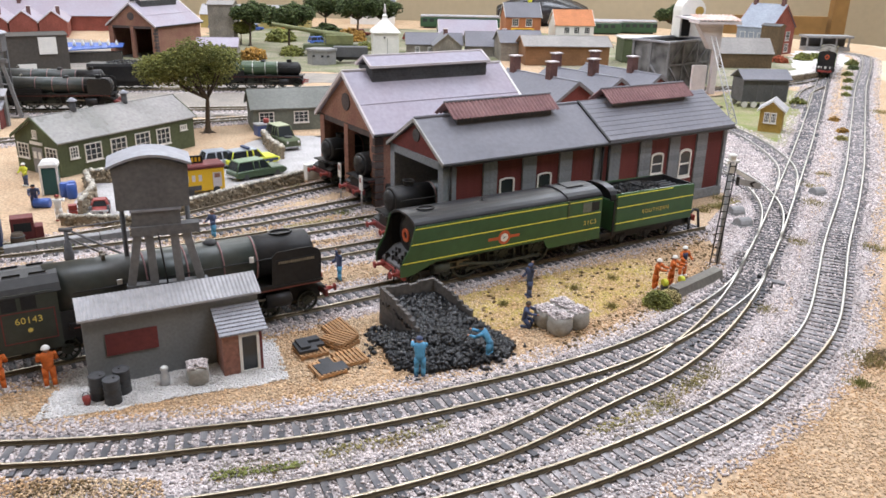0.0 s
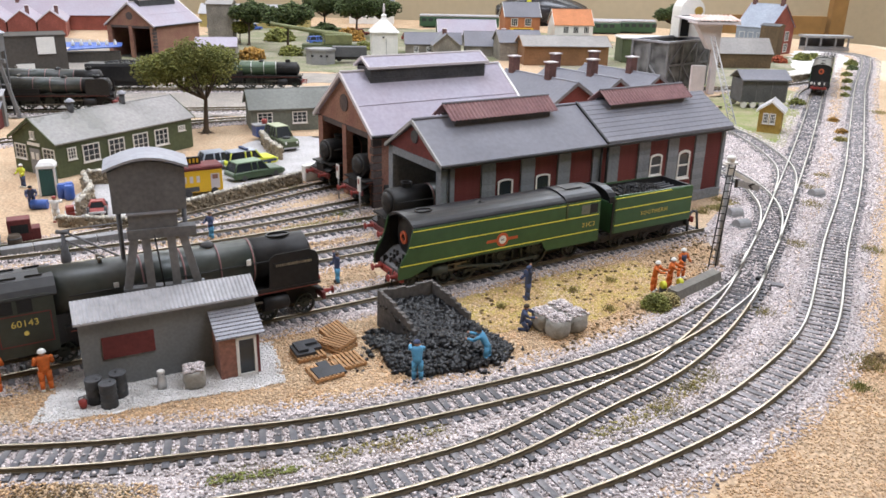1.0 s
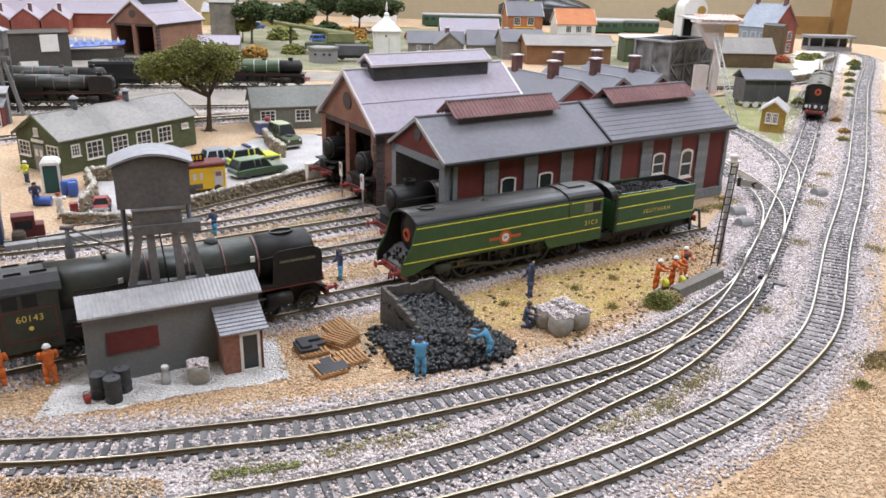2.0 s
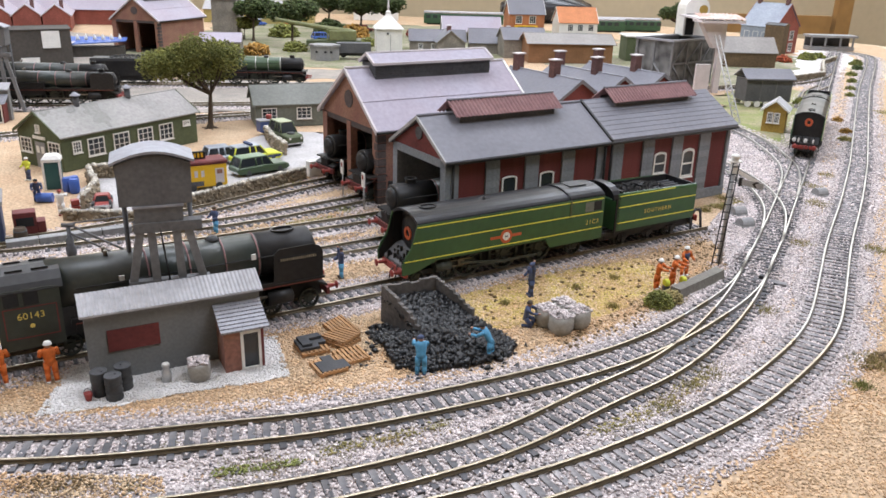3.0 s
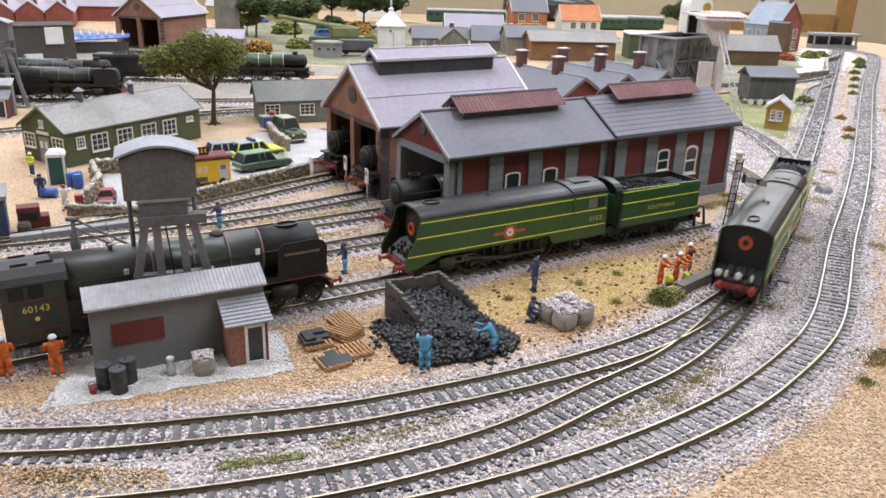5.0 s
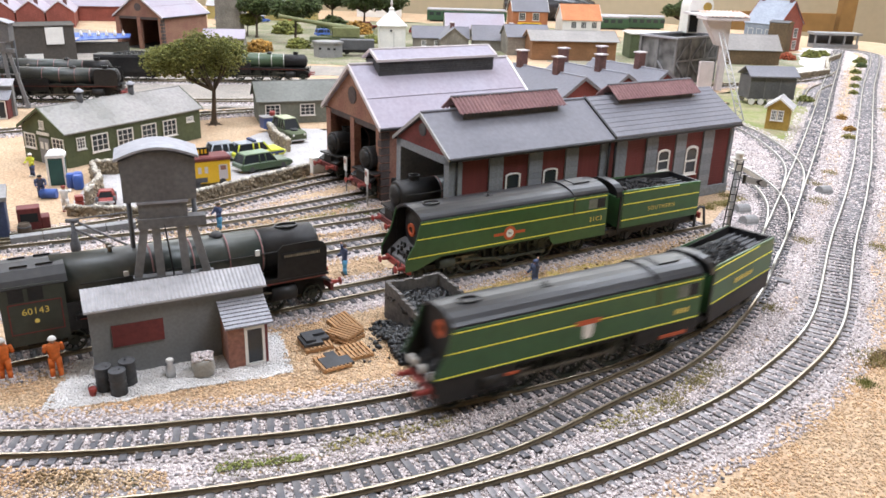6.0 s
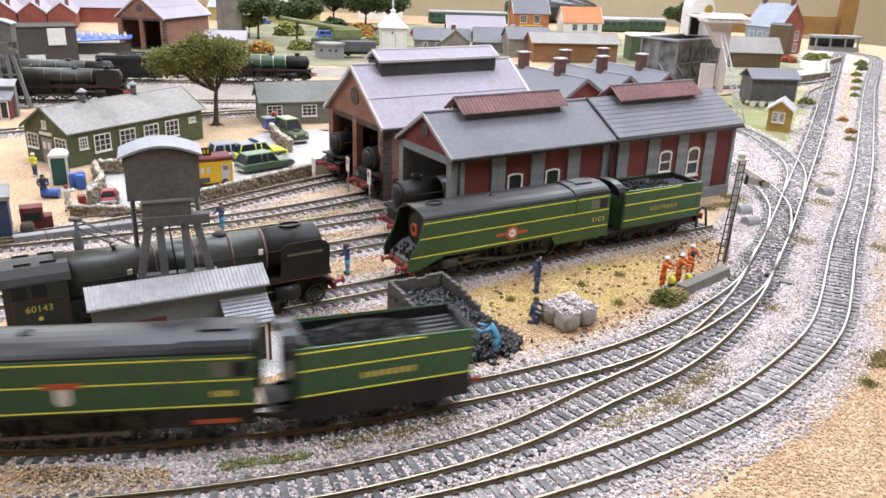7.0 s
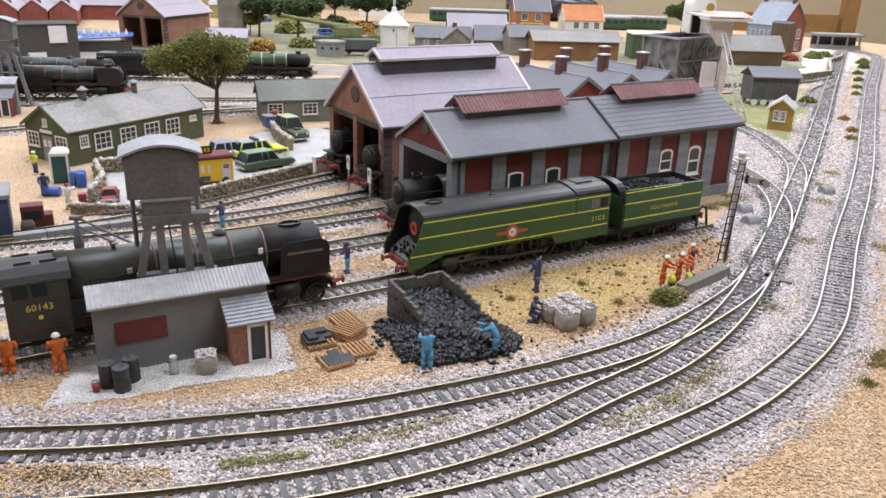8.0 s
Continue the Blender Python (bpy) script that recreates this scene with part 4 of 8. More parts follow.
def buffer(parent, x, y, z, sgn=1, mat_="red"):
    bm = bmesh.new()
    lathe(bm, (x, y, z), (sgn, 0, 0), [(0, 2.1), (1, 2.1), (1, 1.4), (4.6, 1.3), (4.6, 0.8), (6.6, 0.8), (6.6, 2.5), (7.2, 2.4), (7.5, 1.2)], 12)
    return part("buffer", bm, M[mat_], parent, "red buffer stock")


def mirror_section(half, x):
    return [(x, y, z) for y, z in half] + [(x, -y, z) for y, z in half[-2::-1]]


def streamlined_loco(x, y, rz, label, dark_skirt=False):
    """A green air-smoothed Pacific: x from -86 (cab) to 86 (buffer beam)."""
    t = thing("steam_locomotive", x, y, RAIL_Z, rz, label, "locomotive")
    xf, xr = 76.0, -84.0
    bm = bmesh.new()
    # green flanks: two plates with the low skirt step at the cab
    for s in (-1, 1):
        # the front edge sweeps forward at its foot
        outline = [(xr, 12.5), (-36, 12.5), (-33.5, 15), (-31.5, 19.2), (58, 19.2), (70, 14.5), (76, 12.5), (84, 12.2), (84.2, 19), (81.5, 24.5), (77.8, 30), (75.8, 36), (74.2, 42.5), (73.2, 45.2), (xr, 45.2)]
        if dark_skirt:
            outline = [(xr, 20.4), (83.0, 20.4), (82.2, 23), (78.5, 29), (76, 36), (74, 42.5), (73.0, 45.2), (xr, 45.2)]
        slab(bm, [(a, s * 17.2, b) for a, b in outline], 0.9 if s < 0 else -0.9)
    part("casing_side", bm, M["green"], t, "glossy malachite green flank")
    bm = bmesh.new()
    top = [(17.7, 45.0), (17.1, 46.2), (15.4, 47.4), (12.4, 48.8), (8.5, 49.9), (4.5, 50.5), (0, 50.7)]
    loft(bm, [mirror_section(top, a) for a in (58, -52)])
    loft(bm, [mirror_section([(17.9, 45.0), (17.3, 46.6), (15.4, 48.2), (12.4, 49.7), (8.5, 50.8), (4.5, 51.5), (0, 51.7)], a) for a in (-52, -84)])
    part("casing_roof", bm, M["roofblack"], t, "black casing roof")
    # hood over the recessed smokebox
    bm = bmesh.new()
    inner = [(yy * 0.9, zz - 1.4) for yy, zz in top]
    for a, b in ((58, 73.0),):
        o = [mirror_section(top, a), mirror_section(top, b - 0.0)]
        i_ = [mirror_section(inner, a), mirror_section(inner, b)]
        ro = [[bm.verts.new(p) for p in s_] for s_ in o]
        ri = [[bm.verts.new(p) for p in s_] for s_ in i_]
        m = len(ro[0])
        for k in range(m - 1):
            bm.faces.new((ro[0][k], ro[0][k + 1], ro[1][k + 1], ro[1][k]))
            bm.faces.new((ri[0][k], ri[1][k], ri[1][k + 1], ri[0][k + 1]))
            bm.faces.new((ro[1][k], ro[1][k + 1], ri[1][k + 1], ri[1][k]))
    part("smoke_hood", bm, M["roofblack"], t)
    bm = bmesh.new()
    box(bm, -80, 66.5, -16.6, 16.6, 18, 45)
    part("boiler_block", bm, M["black"], t)
    bm = bmesh.new()
    lathe(bm, (66.0, 0, 33.5), (1, 0, 0), [(0, 13.6), (2, 13.6), (2.2, 12.4), (3.2, 11), (4.2, 7), (4.4, 0.5)], 24)
    part("smokebox_door", bm, M["black"], t, "black smokebox door")
    if dark_skirt:
        # a flat black front plate closes the hood
        bm = bmesh.new()
        half = [(15.6, 22), (16.6, 25), (16.9, 44.6), (15.0, 46.4), (12.0, 47.8), (8.0, 48.9), (0, 49.5)]
        loft(bm, [mirror_section(half, a) for a in (70.2, 71.2)])
        part("front_plate", bm, M["black"], t, "flat black front plate")
    bm = bmesh.new()
    n = 24
    rings = [[bm.verts.new((a, r * math.cos(2 * math.pi * i / n), (38.5 if dark_skirt else 34.0) + r * math.sin(2 * math.pi * i / n))) for i in range(n)] for a, r in (((71.1, 4.8), (71.9, 4.6), (71.9, 2.3), (71.1, 2.1)) if dark_skirt else ((70.2, 4.6), (71.2, 4.4), (71.2, 2.5), (70.2, 2.3)))]
    for ra, rb in zip(rings, rings[1:] + rings[:1]):
        for i in range(n):
            bm.faces.new((ra[i], ra[(i + 1) % n], rb[(i + 1) % n], rb[i]))
    part("roundel", bm, M["orange_red"], t, "orange-red ring on the smokebox door")
    # sloping front platform, buffer beam, buffers, lamps
    bm = bmesh.new()
    loft(bm, [[(62, yy, 18), (66, yy, 24.0), (71, yy, 22.5), (80, yy, 15.5), (80, yy, 12.5)] for yy in ((-15.5, 15.5) if dark_skirt else (-16.5, 16.5))])
    part("front_platform", bm, M["black" if dark_skirt else "towergrey"], t, "dull grey front platform")
    part("buffer_beam", boxb(79, 81.5, *((-14.2, 14.2) if dark_skirt else (-16.5, 16.5)), 9.2, 13.0 if dark_skirt else 13.6, 0.3), M["red"], t, "dull red buffer beam")
    for s in (-1, 1):
        buffer(t, 81.5, s * 11.2, 12.5)
        for ly, lw in (((-13.2, 2.4), (-8.0, 1.1)) if s < 0 else ((0.2, 2.4), (9.2, 1.1))) if dark_skirt else ():
            bm = bmesh.new()
            lathe(bm, (79.6, 0, 0), (1, 0, 0), [(0, 2.1), (1.6, 2.4), (1.9, 1.6)], 14)
            bmesh.ops.scale(bm, vec=(1, lw / 2.4, 1.05), verts=bm.verts)
            bmesh.ops.translate(bm, vec=(0, ly, 19.0), verts=bm.verts)
            part("lamp", bm, M["white"], t, "white headlamp")
        part("lamp_bracket", boxb(78, 80.5, s * 10.5 - 0.5, s * 10.5 + 0.5, 14, 20), M["black"], t)
    bm = bmesh.new()
    tube(bm, (81, 0, 12), (84, 0, 9), 0.6, n=6)
    tube(bm, (84, 0, 9), (84, 0, 5), 0.6, n=6)
    tube(bm, (81, 5, 15), (82.5, 5, 5), 0.5, n=6)
    part("coupling", bm, M["black"], t, "front coupling and pipes")
    bm = bmesh.new()
    for a, zz in ((72.5, 21), (75, 19), (77.5, 17)):
        box(bm, a, a + 1.3, 3.5, 5, zz - 2, zz + 3)
        box(bm, a, a + 1.3, -5, -3.5, zz - 2, zz + 3)
        box(bm, a, a + 0.8, 9, 10.2, zz - 2, zz + 2)
        box(bm, a, a + 0.8, -10.2, -9, zz - 2, zz + 2)
    part("platform_fittings", bm, M["black"], t)
    # chimney, whistle, safety valves and hatches on the roof
    bm = bmesh.new()
    n = 20
    rings = [[bm.verts.new((56 + rx * math.cos(2 * math.pi * i / n), ry * math.sin(2 * math.pi * i / n), z)) for i in range(n)] for rx, ry, z in ((6.5, 4.4, 49.4), (6.5, 4.4, 51.4), (5.2, 3.4, 51.4), (5.0, 3.2, 49.9))]
    for ra, rb in zip(rings[:-1], rings[1:]):
        for i in range(n):
            bm.faces.new((ra[i], ra[(i + 1) % n], rb[(i + 1) % n], rb[i]))
    bm.faces.new(rings[-1])
    part("chimney", bm, M["black"], t, "oval chimney rim")
    bm = bmesh.new()
    box(bm, 8, 14, -3, 3, 49.8, 50.9, 0, 0.2)
    tube(bm, (10, -1.5, 50.5), (10, -1.5, 52), 0.9, n=8)
    tube(bm, (12, 1.5, 50.5), (12, 1.5, 52), 0.9, n=8)
    part("safety_valves", bm, M["black"], t)
    bm = bmesh.new()
    box(bm, -75, -60, -6, 6, 51.0, 52.1, 0, 0.2)
    part("cab_hatch", bm, M["roofblack"], t)
    # lining
    for s in (-1, 1):
        y0, y1 = sorted((s * 18.0, s * 18.25))
        for z, a, b in ((43.3, xr + 1, 73.4), (33.0, xr + 1, 76.2), (21.0, xr + 1, 82.0 if dark_skirt else 82.6)):
            part("lining_band", boxb(a, b, y0, y1, z, z + 0.62), M["yellow"], t, "yellow lining band")
        # black lining inside the hood
        part("hood_lining", boxb(58, 72.8, min(s * 16.6, s * 17.1), max(s * 16.6, s * 17.1), 17, 45), M["black"], t)
        bm = bmesh.new()
        slab(bm, [(a, s * 16.9, b) for a, b in ((72.8, 13.5), (83, 13), (83.2, 19), (77, 29.5), (75, 36), (73, 43))], 0.25)
        part("hood_lining", bm, M["black"], t)
    for s in (-1, 1):
        # cab side window and the streamlined fairing in front of it
        bm = bmesh.new()
        y0, y1 = sorted((s * 17.9, s * 18.2))
        # solid plate on the flank; the opening's shade is its dark colour
        box(bm, -81.5, -74, y0, y1, 35, 42)
        cw = part("cab_window", bm, M["dark"], t, "dark plate for the shade in the cab window")
        part("cab_window_frame", boxb(-74, -66, min(s * 18, s * 18.3), max(s * 18, s * 18.3), 35, 42), M["greygreen"], t, "grey-green sliding cab window")
        if dark_skirt:
            # black valance, white shield under an orange-red bar, and a low plate
            part("valance", boxb(36, 81, min(s * 16.4, s * 17.4), max(s * 16.4, s * 17.4), 7.5, 20.6), M["black"], t, "black front valance")
            part("valance", boxb(xr, -40, min(s * 16.4, s * 17.4), max(s * 16.4, s * 17.4), 11, 20.6), M["black"], t, "black cab valance")
            part("low_plate", boxb(-76, -57, min(s * 17.4, s * 17.8), max(s * 17.4, s * 17.8), 12.2, 14.2), M["orange_red"], t, "orange plate on the valance")
            part("step_plate", boxb(36, 43, min(s * 17.4, s * 17.8), max(s * 17.4, s * 17.8), 14, 15.6), M["orange_red"], t, "small orange plate by the cylinder")
            bm = bmesh.new()
            yy = (s * 18.05, s * 18.3)
            loft(bm, [[(-9.0, v, 32), (-2.4, v, 32), (-2.6, v, 26.5), (-4.0, v, 24.2), (-7.4, v, 24.2), (-8.8, v, 26.5)] for v in yy])
            shield = part("shield", bm, M["white"], t, "white shield badge")
            part("shield_bar", boxb(-13, 2, min(s * 18.05, s * 18.4), max(s * 18.05, s * 18.4), 32.2, 34.9), M["orange_red"], shield, "orange-red bar")
            for k in range(4):
                part("number_bar", boxb(-75 + k * 2.6, -73.4 + k * 2.6, min(s * 18.05, s * 18.3), max(s * 18.05, s * 18.3), 25.6, 28.4), M["gold"], t)
            part("cab_fairing", boxb(-53.2, -51.6, min(s * 17.6, s * 18.6), max(s * 17.6, s * 18.6), 33.5, 45.4), M["hutgreen"], t)
            part("cylinder", tubeb((44, s * 14.5, 12.5), (58, s * 14.5, 12.5), 4.6, n=14), M["black"], t)
            part("slide_bar", boxb(28, 46, min(s * 14, s * 15.5), max(s * 14, s * 15.5), 13.6, 14.8), M["steel"], t)
            continue
        bm = bmesh.new()
        lathe(bm, (3.4, s * 18.05, 27.3), (0, s, 0), [(0, 5.0), (0.25, 5.0)], 28)
        badge = part("badge", bm, M["orange_red"], t, "orange-red round badge with bar")
        part("badge_bar", boxb(-9.5, 16.5, min(s * 18.05, s * 18.2), max(s * 18.05, s * 18.2), 26.3, 28.3), M["orange_red"], badge)
        bm = bmesh.new()
        lathe(bm, (3.4, s * 18.3, 27.3), (0, s, 0), [(0, 3.0), (0.15, 3.0)], 20)
        part("badge_centre", bm, M["white"], badge, "pale badge centre")
        bm = bmesh.new()
        for da in (-0.7, 0.7):
            tube(bm, (3.4 - 1.3, s * 18.5, 27.3 - da), (3.4 + 1.3, s * 18.5, 27.3 + da), 0.22, n=5)
        part("badge_mark", bm, M["navy"], badge)
        words("21C3", 3.3, M["gold"], t, at(-73.5, s * 18.3, 26.6, 90, 0, 0 if s < 0 else 180), label="gold cab number", spacing=1.25)
        # gutter strip where the cab casing begins
        bm = bmesh.new()
        box(bm, -53.2, -51.6, min(s * 17.6, s * 18.6), max(s * 17.6, s * 18.6), 33.5, 45.4)
        part("cab_fairing", bm, M["hutgreen"], t)
        # cylinder, slidebars, rods
        bm = bmesh.new()
        tube(bm, (46, s * 13.5, 12.5), (58, s * 13.5, 12.5), 3.8, n=14)
        part("cylinder", bm, M["wheel"], t, "green-black outside cylinder")
        part("slide_bar", boxb(30, 47, min(s * 14, s * 15.2), max(s * 14, s * 15.2), 14.6, 15.4), M["rail_side"], t, "dull brass slide bar")
        part("slide_bar", boxb(30, 47, min(s * 14, s * 15.2), max(s * 14, s * 15.2), 10.6, 11.4), M["rail_side"], t, "dull brass slide bar")
        part("crosshead", boxb(35, 40, min(s * 13.8, s * 15.4), max(s * 13.8, s * 15.4), 11.4, 14.6, 0.2), M["rail_side"], t)
        rod_ = bmesh.new()
        loft(rod_, [[(a, s * 15.0, z - w), (a, s * 15.0, z + w), (a, s * 15.8, z + w), (a, s * 15.8, z - w)] for a, z, w in ((38, 13, 0.7), (0, 7.6, 1.0))])
        part("connecting_rod", rod_, M["wheel"], t)
    # frame and undergear
    bm = bmesh.new()
    box(bm, -82, 78, -6, 6, 6, 19)
    box(bm, -82, -50, -11, 11, 9, 14)
    box(bm, 52, 74, -9, 9, 7, 10)
    part("frame", bm, M["black"], t, "black underframe")
    wheels, rods = [], []
    for wx in (30, 0, -30):
        for s in (-1, 1):
            wheels.append((wheel(t, wx, s * 9.8, 12.3, 11, "driving_wheel", "dark green-black driving wheel"), 12.3))
    for wx, r in ((70, 6.0), (45, 6.0), (-64, 7.2)):
        for s in (-1, 1):
            wheel(t, wx, s * 9.4, r, 10, "carrying_wheel")
    for s in (-1, 1):
        bm = bmesh.new()
        box(bm, -31.5, 31.5, s * 13.2 - 0.4, s * 13.2 + 0.4, -0.9, 0.9)
        for wx in (-30, 0, 30):
            tube(bm, (wx, s * 13.2 - 0.8, 0), (wx, s * 13.2 + 0.8, 0), 1.7, n=10)
        r = part("coupling_rod", bm, M["steel" if dark_skirt else "wheel"], t, "dull coupling rod")
        r.matrix_basis = at(0, 0, 12.3 - 5)
        rods.append(r)
    if dark_skirt:
        # the express belongs to a lighter class with a narrower body
        for o in t.children_recursive:
            if "wheel" not in o.name and "rod" not in o.name:
                for v in o.data.vertices:
                    v.co.y *= 0.92
    return t, wheels, rods


def coal_heap(bm, x0, x1, w, z, h, n, size=1.6):
    for i in range(n):
        a, b = random.random(), random.uniform(-1, 1)
        c = Vector((x0 + (x1 - x0) * a, b * w, z + h * (1 - b * b) * (0.4 + 0.6 * math.sin(math.pi * a)) + random.uniform(-0.5, 0.6)))
        r = size * random.uniform(0.6, 1.3)
        vs = [bm.verts.new(c + Vector(o) * r * random.uniform(0.7, 1.2)) for o in ((1, 0, 0), (-1, 0, 0), (0, 1, 0), (0, -1, 0), (0, 0, 0.9), (0, 0, -1))]
        for f in OCTF:
            bm.faces.new([vs[k] for k in f])


def streamlined_tender(x, y, rz, label, bars=False):
    t = thing("tender", x, y, RAIL_Z, rz, label, "tender")
    xf, xr = 47.0, -45.0
    bm = bmesh.new()
    sec = [(17.6, 15), (17.6, 41.4), (17.0, 43.4), (16.2, 43.6), (15.2, 40), (15.2, 37)]
    full = lambda a, hgt=0.0: [(a, yy, zz + (hgt if zz > 30 else 0)) for yy, zz in sec] + [(a, -yy, zz + (hgt if zz > 30 else 0)) for yy, zz in sec[::-1]]
    loft(bm, [full(38, 0.8), full(xr, -0.8)])
    part("tank_body", bm, M["green"], t, "glossy malachite green tender side")
    bm = bmesh.new()
    top = [(17.8, 40.5), (17.0, 44), (14.6, 46.6), (11, 48.6), (6, 50), (0, 50.4)]
    ro = [[bm.verts.new(p) for p in mirror_section(top, a)] for a in (36, 43)]
    ri = [[bm.verts.new(p) for p in mirror_section([(yy * 0.92, zz - 1.2) for yy, zz in top], a)] for a in (36, 43)]
    for k in range(len(ro[0]) - 1):
        bm.faces.new((ro[0][k], ro[0][k + 1], ro[1][k + 1], ro[1][k]))
        bm.faces.new((ri[0][k], ri[1][k], ri[1][k + 1], ri[0][k + 1]))
        for e in (0, 1):
            bm.faces.new((ro[e][k], ro[e][k + 1], ri[e][k + 1], ri[e][k]))
    part("cab_roof_extension", bm, M["roofblack"], t, "black roof over the coal hole")
    part("front_bulkhead", boxb(33, 35, -16.5, 16.5, 12, 46), M["black"], t)
    part("footplate", boxb(35, 50, -14, 14, 11, 13.5), M["black"], t)
    for s in (-1, 1):
        part("front_side_sheet", boxb(36, 39.5, min(s * 16.9, s * 17.6), max(s * 16.9, s * 17.6), 12, 41), M["black"], t)
    for s in (-1, 1):
        part("side_lining", boxb(xr + 1, 36, min(s * 14.7, s * 15.1), max(s * 14.7, s * 15.1), 37, 43), M["black"], t)
    part("tank_top", boxb(xr + 1, 36, -15.3, 15.3, 33, 37.5), M["black"], t)
    part("rear_plate", boxb(xr - 0.2, xr + 1.2, -15.2, 15.2, 34, 42.6), M["roofblack"], t)
    bm = bmesh.new()
    coal_heap(bm, -22, 33, 13, 37.5, 7.5, 330)
    part("coal_load", bm, M["coal"], t, "black coal load", kind="stuff")
    bm = bmesh.new()
    for i in range(5):
        tube(bm, (-24 - 0.2 * i, -10 + 5 * i, 38.4), (-42, -10 + 5 * i, 39.0), 0.7, n=6)
    box(bm, -43, -24, -14, 14, 37.2, 38.0)
    part("fire_irons", bm, M["darkroof"], t, "grey irons and deck behind the coal")
    for s in (-1, 1):
        y0, y1 = sorted((s * 17.6, s * 17.85))
        for z, xa in ((42.0, -21.0), (33.2, xr + 0.6), (20.8, xr + 0.6)):
            part("lining_band", boxb(xa, 36.5, y0, y1, z, z + 0.62), M["yellow"], t, "yellow lining band")
    for s in (-1, 1):
        if bars:
            for k in range(8):
                part("letter_bar", boxb(-16 + k * 3.2, -14.2 + k * 3.2, min(s * 17.6, s * 17.9), max(s * 17.6, s * 17.9), 26.0, 28.8), M["gold"], t)
        else:
            words("SOUTHERN", 3.1, M["gold"], t, at(-4, s * 17.9, 27.2, 90, 0, 0 if s < 0 else 180), label="gold lettering", spacing=1.35)
        buffer(t, xr, s * 11.2, 12.5, -1)
    bm = bmesh.new()
    for s in (-1, 1):
        for wx in (26, 0, -26):
            box(bm, wx - 5, wx + 5, s * 13 - 0.8, s * 13 + 0.8, 6, 10)
            box(bm, wx - 1.6, wx + 1.6, s * 13.6 - 1, s * 13.6 + 1, 4.5, 9)
        box(bm, xr, 44, s * 12.5 - 0.6, s * 12.5 + 0.6, 8, 15)
    box(bm, xr, 46, -8, 8, 5, 15)
    box(bm, xr - 0.5, xr + 1, -16.5, 16.5, 9, 14)
    part("frame", bm, M["black"], t, "black tender frame with axle boxes")
    for wx in (26, 0, -26):
        for s in (-1, 1):
            wheel(t, wx, s * 9.4, 7.3, 12, "tender_wheel")
    bm = bmesh.new()
    tube(bm, (46, 0, 10), (56, 0, 10), 1.0, n=6)
    part("drawbar", bm, M["black"], t)
    if bars:
        for s in (-1, 1):
            part("valance", boxb(xr + 0.5, 38, min(s * 16.9, s * 17.9), max(s * 16.9, s * 17.9), 9, 20.2), M["black"], t, "black tender valance")
        for o in t.children_recursive:
            if "wheel" not in o.name:
                for v in o.data.vertices:
                    v.co.y *= 0.92
    return t


def on_line(s):
    return -79 + D30[0] * s, 462.5 + D30[1] * s


streamlined_loco(*on_line(134.0), 211.3, "malachite green streamlined steam locomotive standing on shed road")
streamlined_tender(*on_line(270.2), 211.3, "green tender coupled behind parked locomotive")
express, express_wheels, express_rods = streamlined_loco(800, 1700, 240, "malachite green streamlined express locomotive running along the main line", dark_skirt=True)
express_tender = streamlined_tender(900, 1900, 240, "green tender hauled by the running express locomotive", bars=True)


# ---- the lineside hut and the water tower ----
def lineside_hut():
    t = thing("lineside_hut", -178.5, 354, 0, 27.9, "grey rendered lineside hut with corrugated roof", "hut")
    L, D = 88.0, 9.0
    bm = bmesh.new()
    loft(bm, [[(x, 0, 0), (x, D, 0), (x, D, 44.4), (x, 0, 40)] for x in (0, L)])
    part("wall", bm, M["hutwall"], t)
    bm = bmesh.new()
    corrugated(bm, -2, L + 1.5, -2.6, 38.7, D + 2.6, 45.6, pitch=2.1, amp=0.2, thick=0.7)
    part("roof", bm, M["hutlid"], t, "pale corrugated sheet roof")
    part("roof_edge", boxb(-2, L + 1.5, -3.1, -2.5, 38.2, 39.0), M["hutlid"], t)
    part("panel", boxb(9.8, 35, -0.7, 0.2, 16.6, 28.5), M["maroon"], t, "dark red boarded-up window")
    # brick porch with a tiled roof
    p = part("porch", boxb(64, 67.5, -17, 0, 0, 24), M["brick"], t, "brick porch with glazed door")
    part("porch_wall", boxb(64.0, 73, -17.4, -16.6, 0, 23), M["brick"], p, "brown brick porch front")
    part("porch_wall", boxb(83, 85, -17.2, 0, 0, 23), M["maroon"], p, "dark red porch side")
    d = part("door", boxb(73, 83, -16.8, -16.3, 0.5, 22), M["pane"], p, "dark glazed door")
    for a, b, c, e in ((72.6, 74.2, 0, 23), (82, 83.4, 0, 23), (72.6, 83.4, 21.5, 23), (72.6, 83.4, 0, 1.6)):
        part("door_frame", boxb(a, b, -17.7, -16.5, c, e), M["white"], d)
    for r in range(8):
        bm = bmesh.new()
        y0, y1 = -18.6 + r * 2.3, -18.6 + (r + 1) * 2.3 + 0.5
        z0, z1 = 23.6 + r * 1.14, 23.6 + (r + 1) * 1.14
        loft(bm, [[(62.6, y0, z0), (62.6, y1, z1), (62.6, y1, z1 + 0.5), (62.6, y0, z0 + 0.9)], [(88.0, y0, z0), (88.0, y1, z1), (88.0, y1, z1 + 0.5), (88.0, y0, z0 + 0.9)]])
        row = part("tile_course", bm, M["towerlid"], p)
        for k in range(11):
            part("tile_joint", boxb(63.4 + k * 2.4 + (r % 2) * 1.2, 63.7 + k * 2.4 + (r % 2) * 1.2, y0 - 0.05, y0 + 0.12, z0, z0 + 0.95), M["darkroof"], row) if k < 10 else None


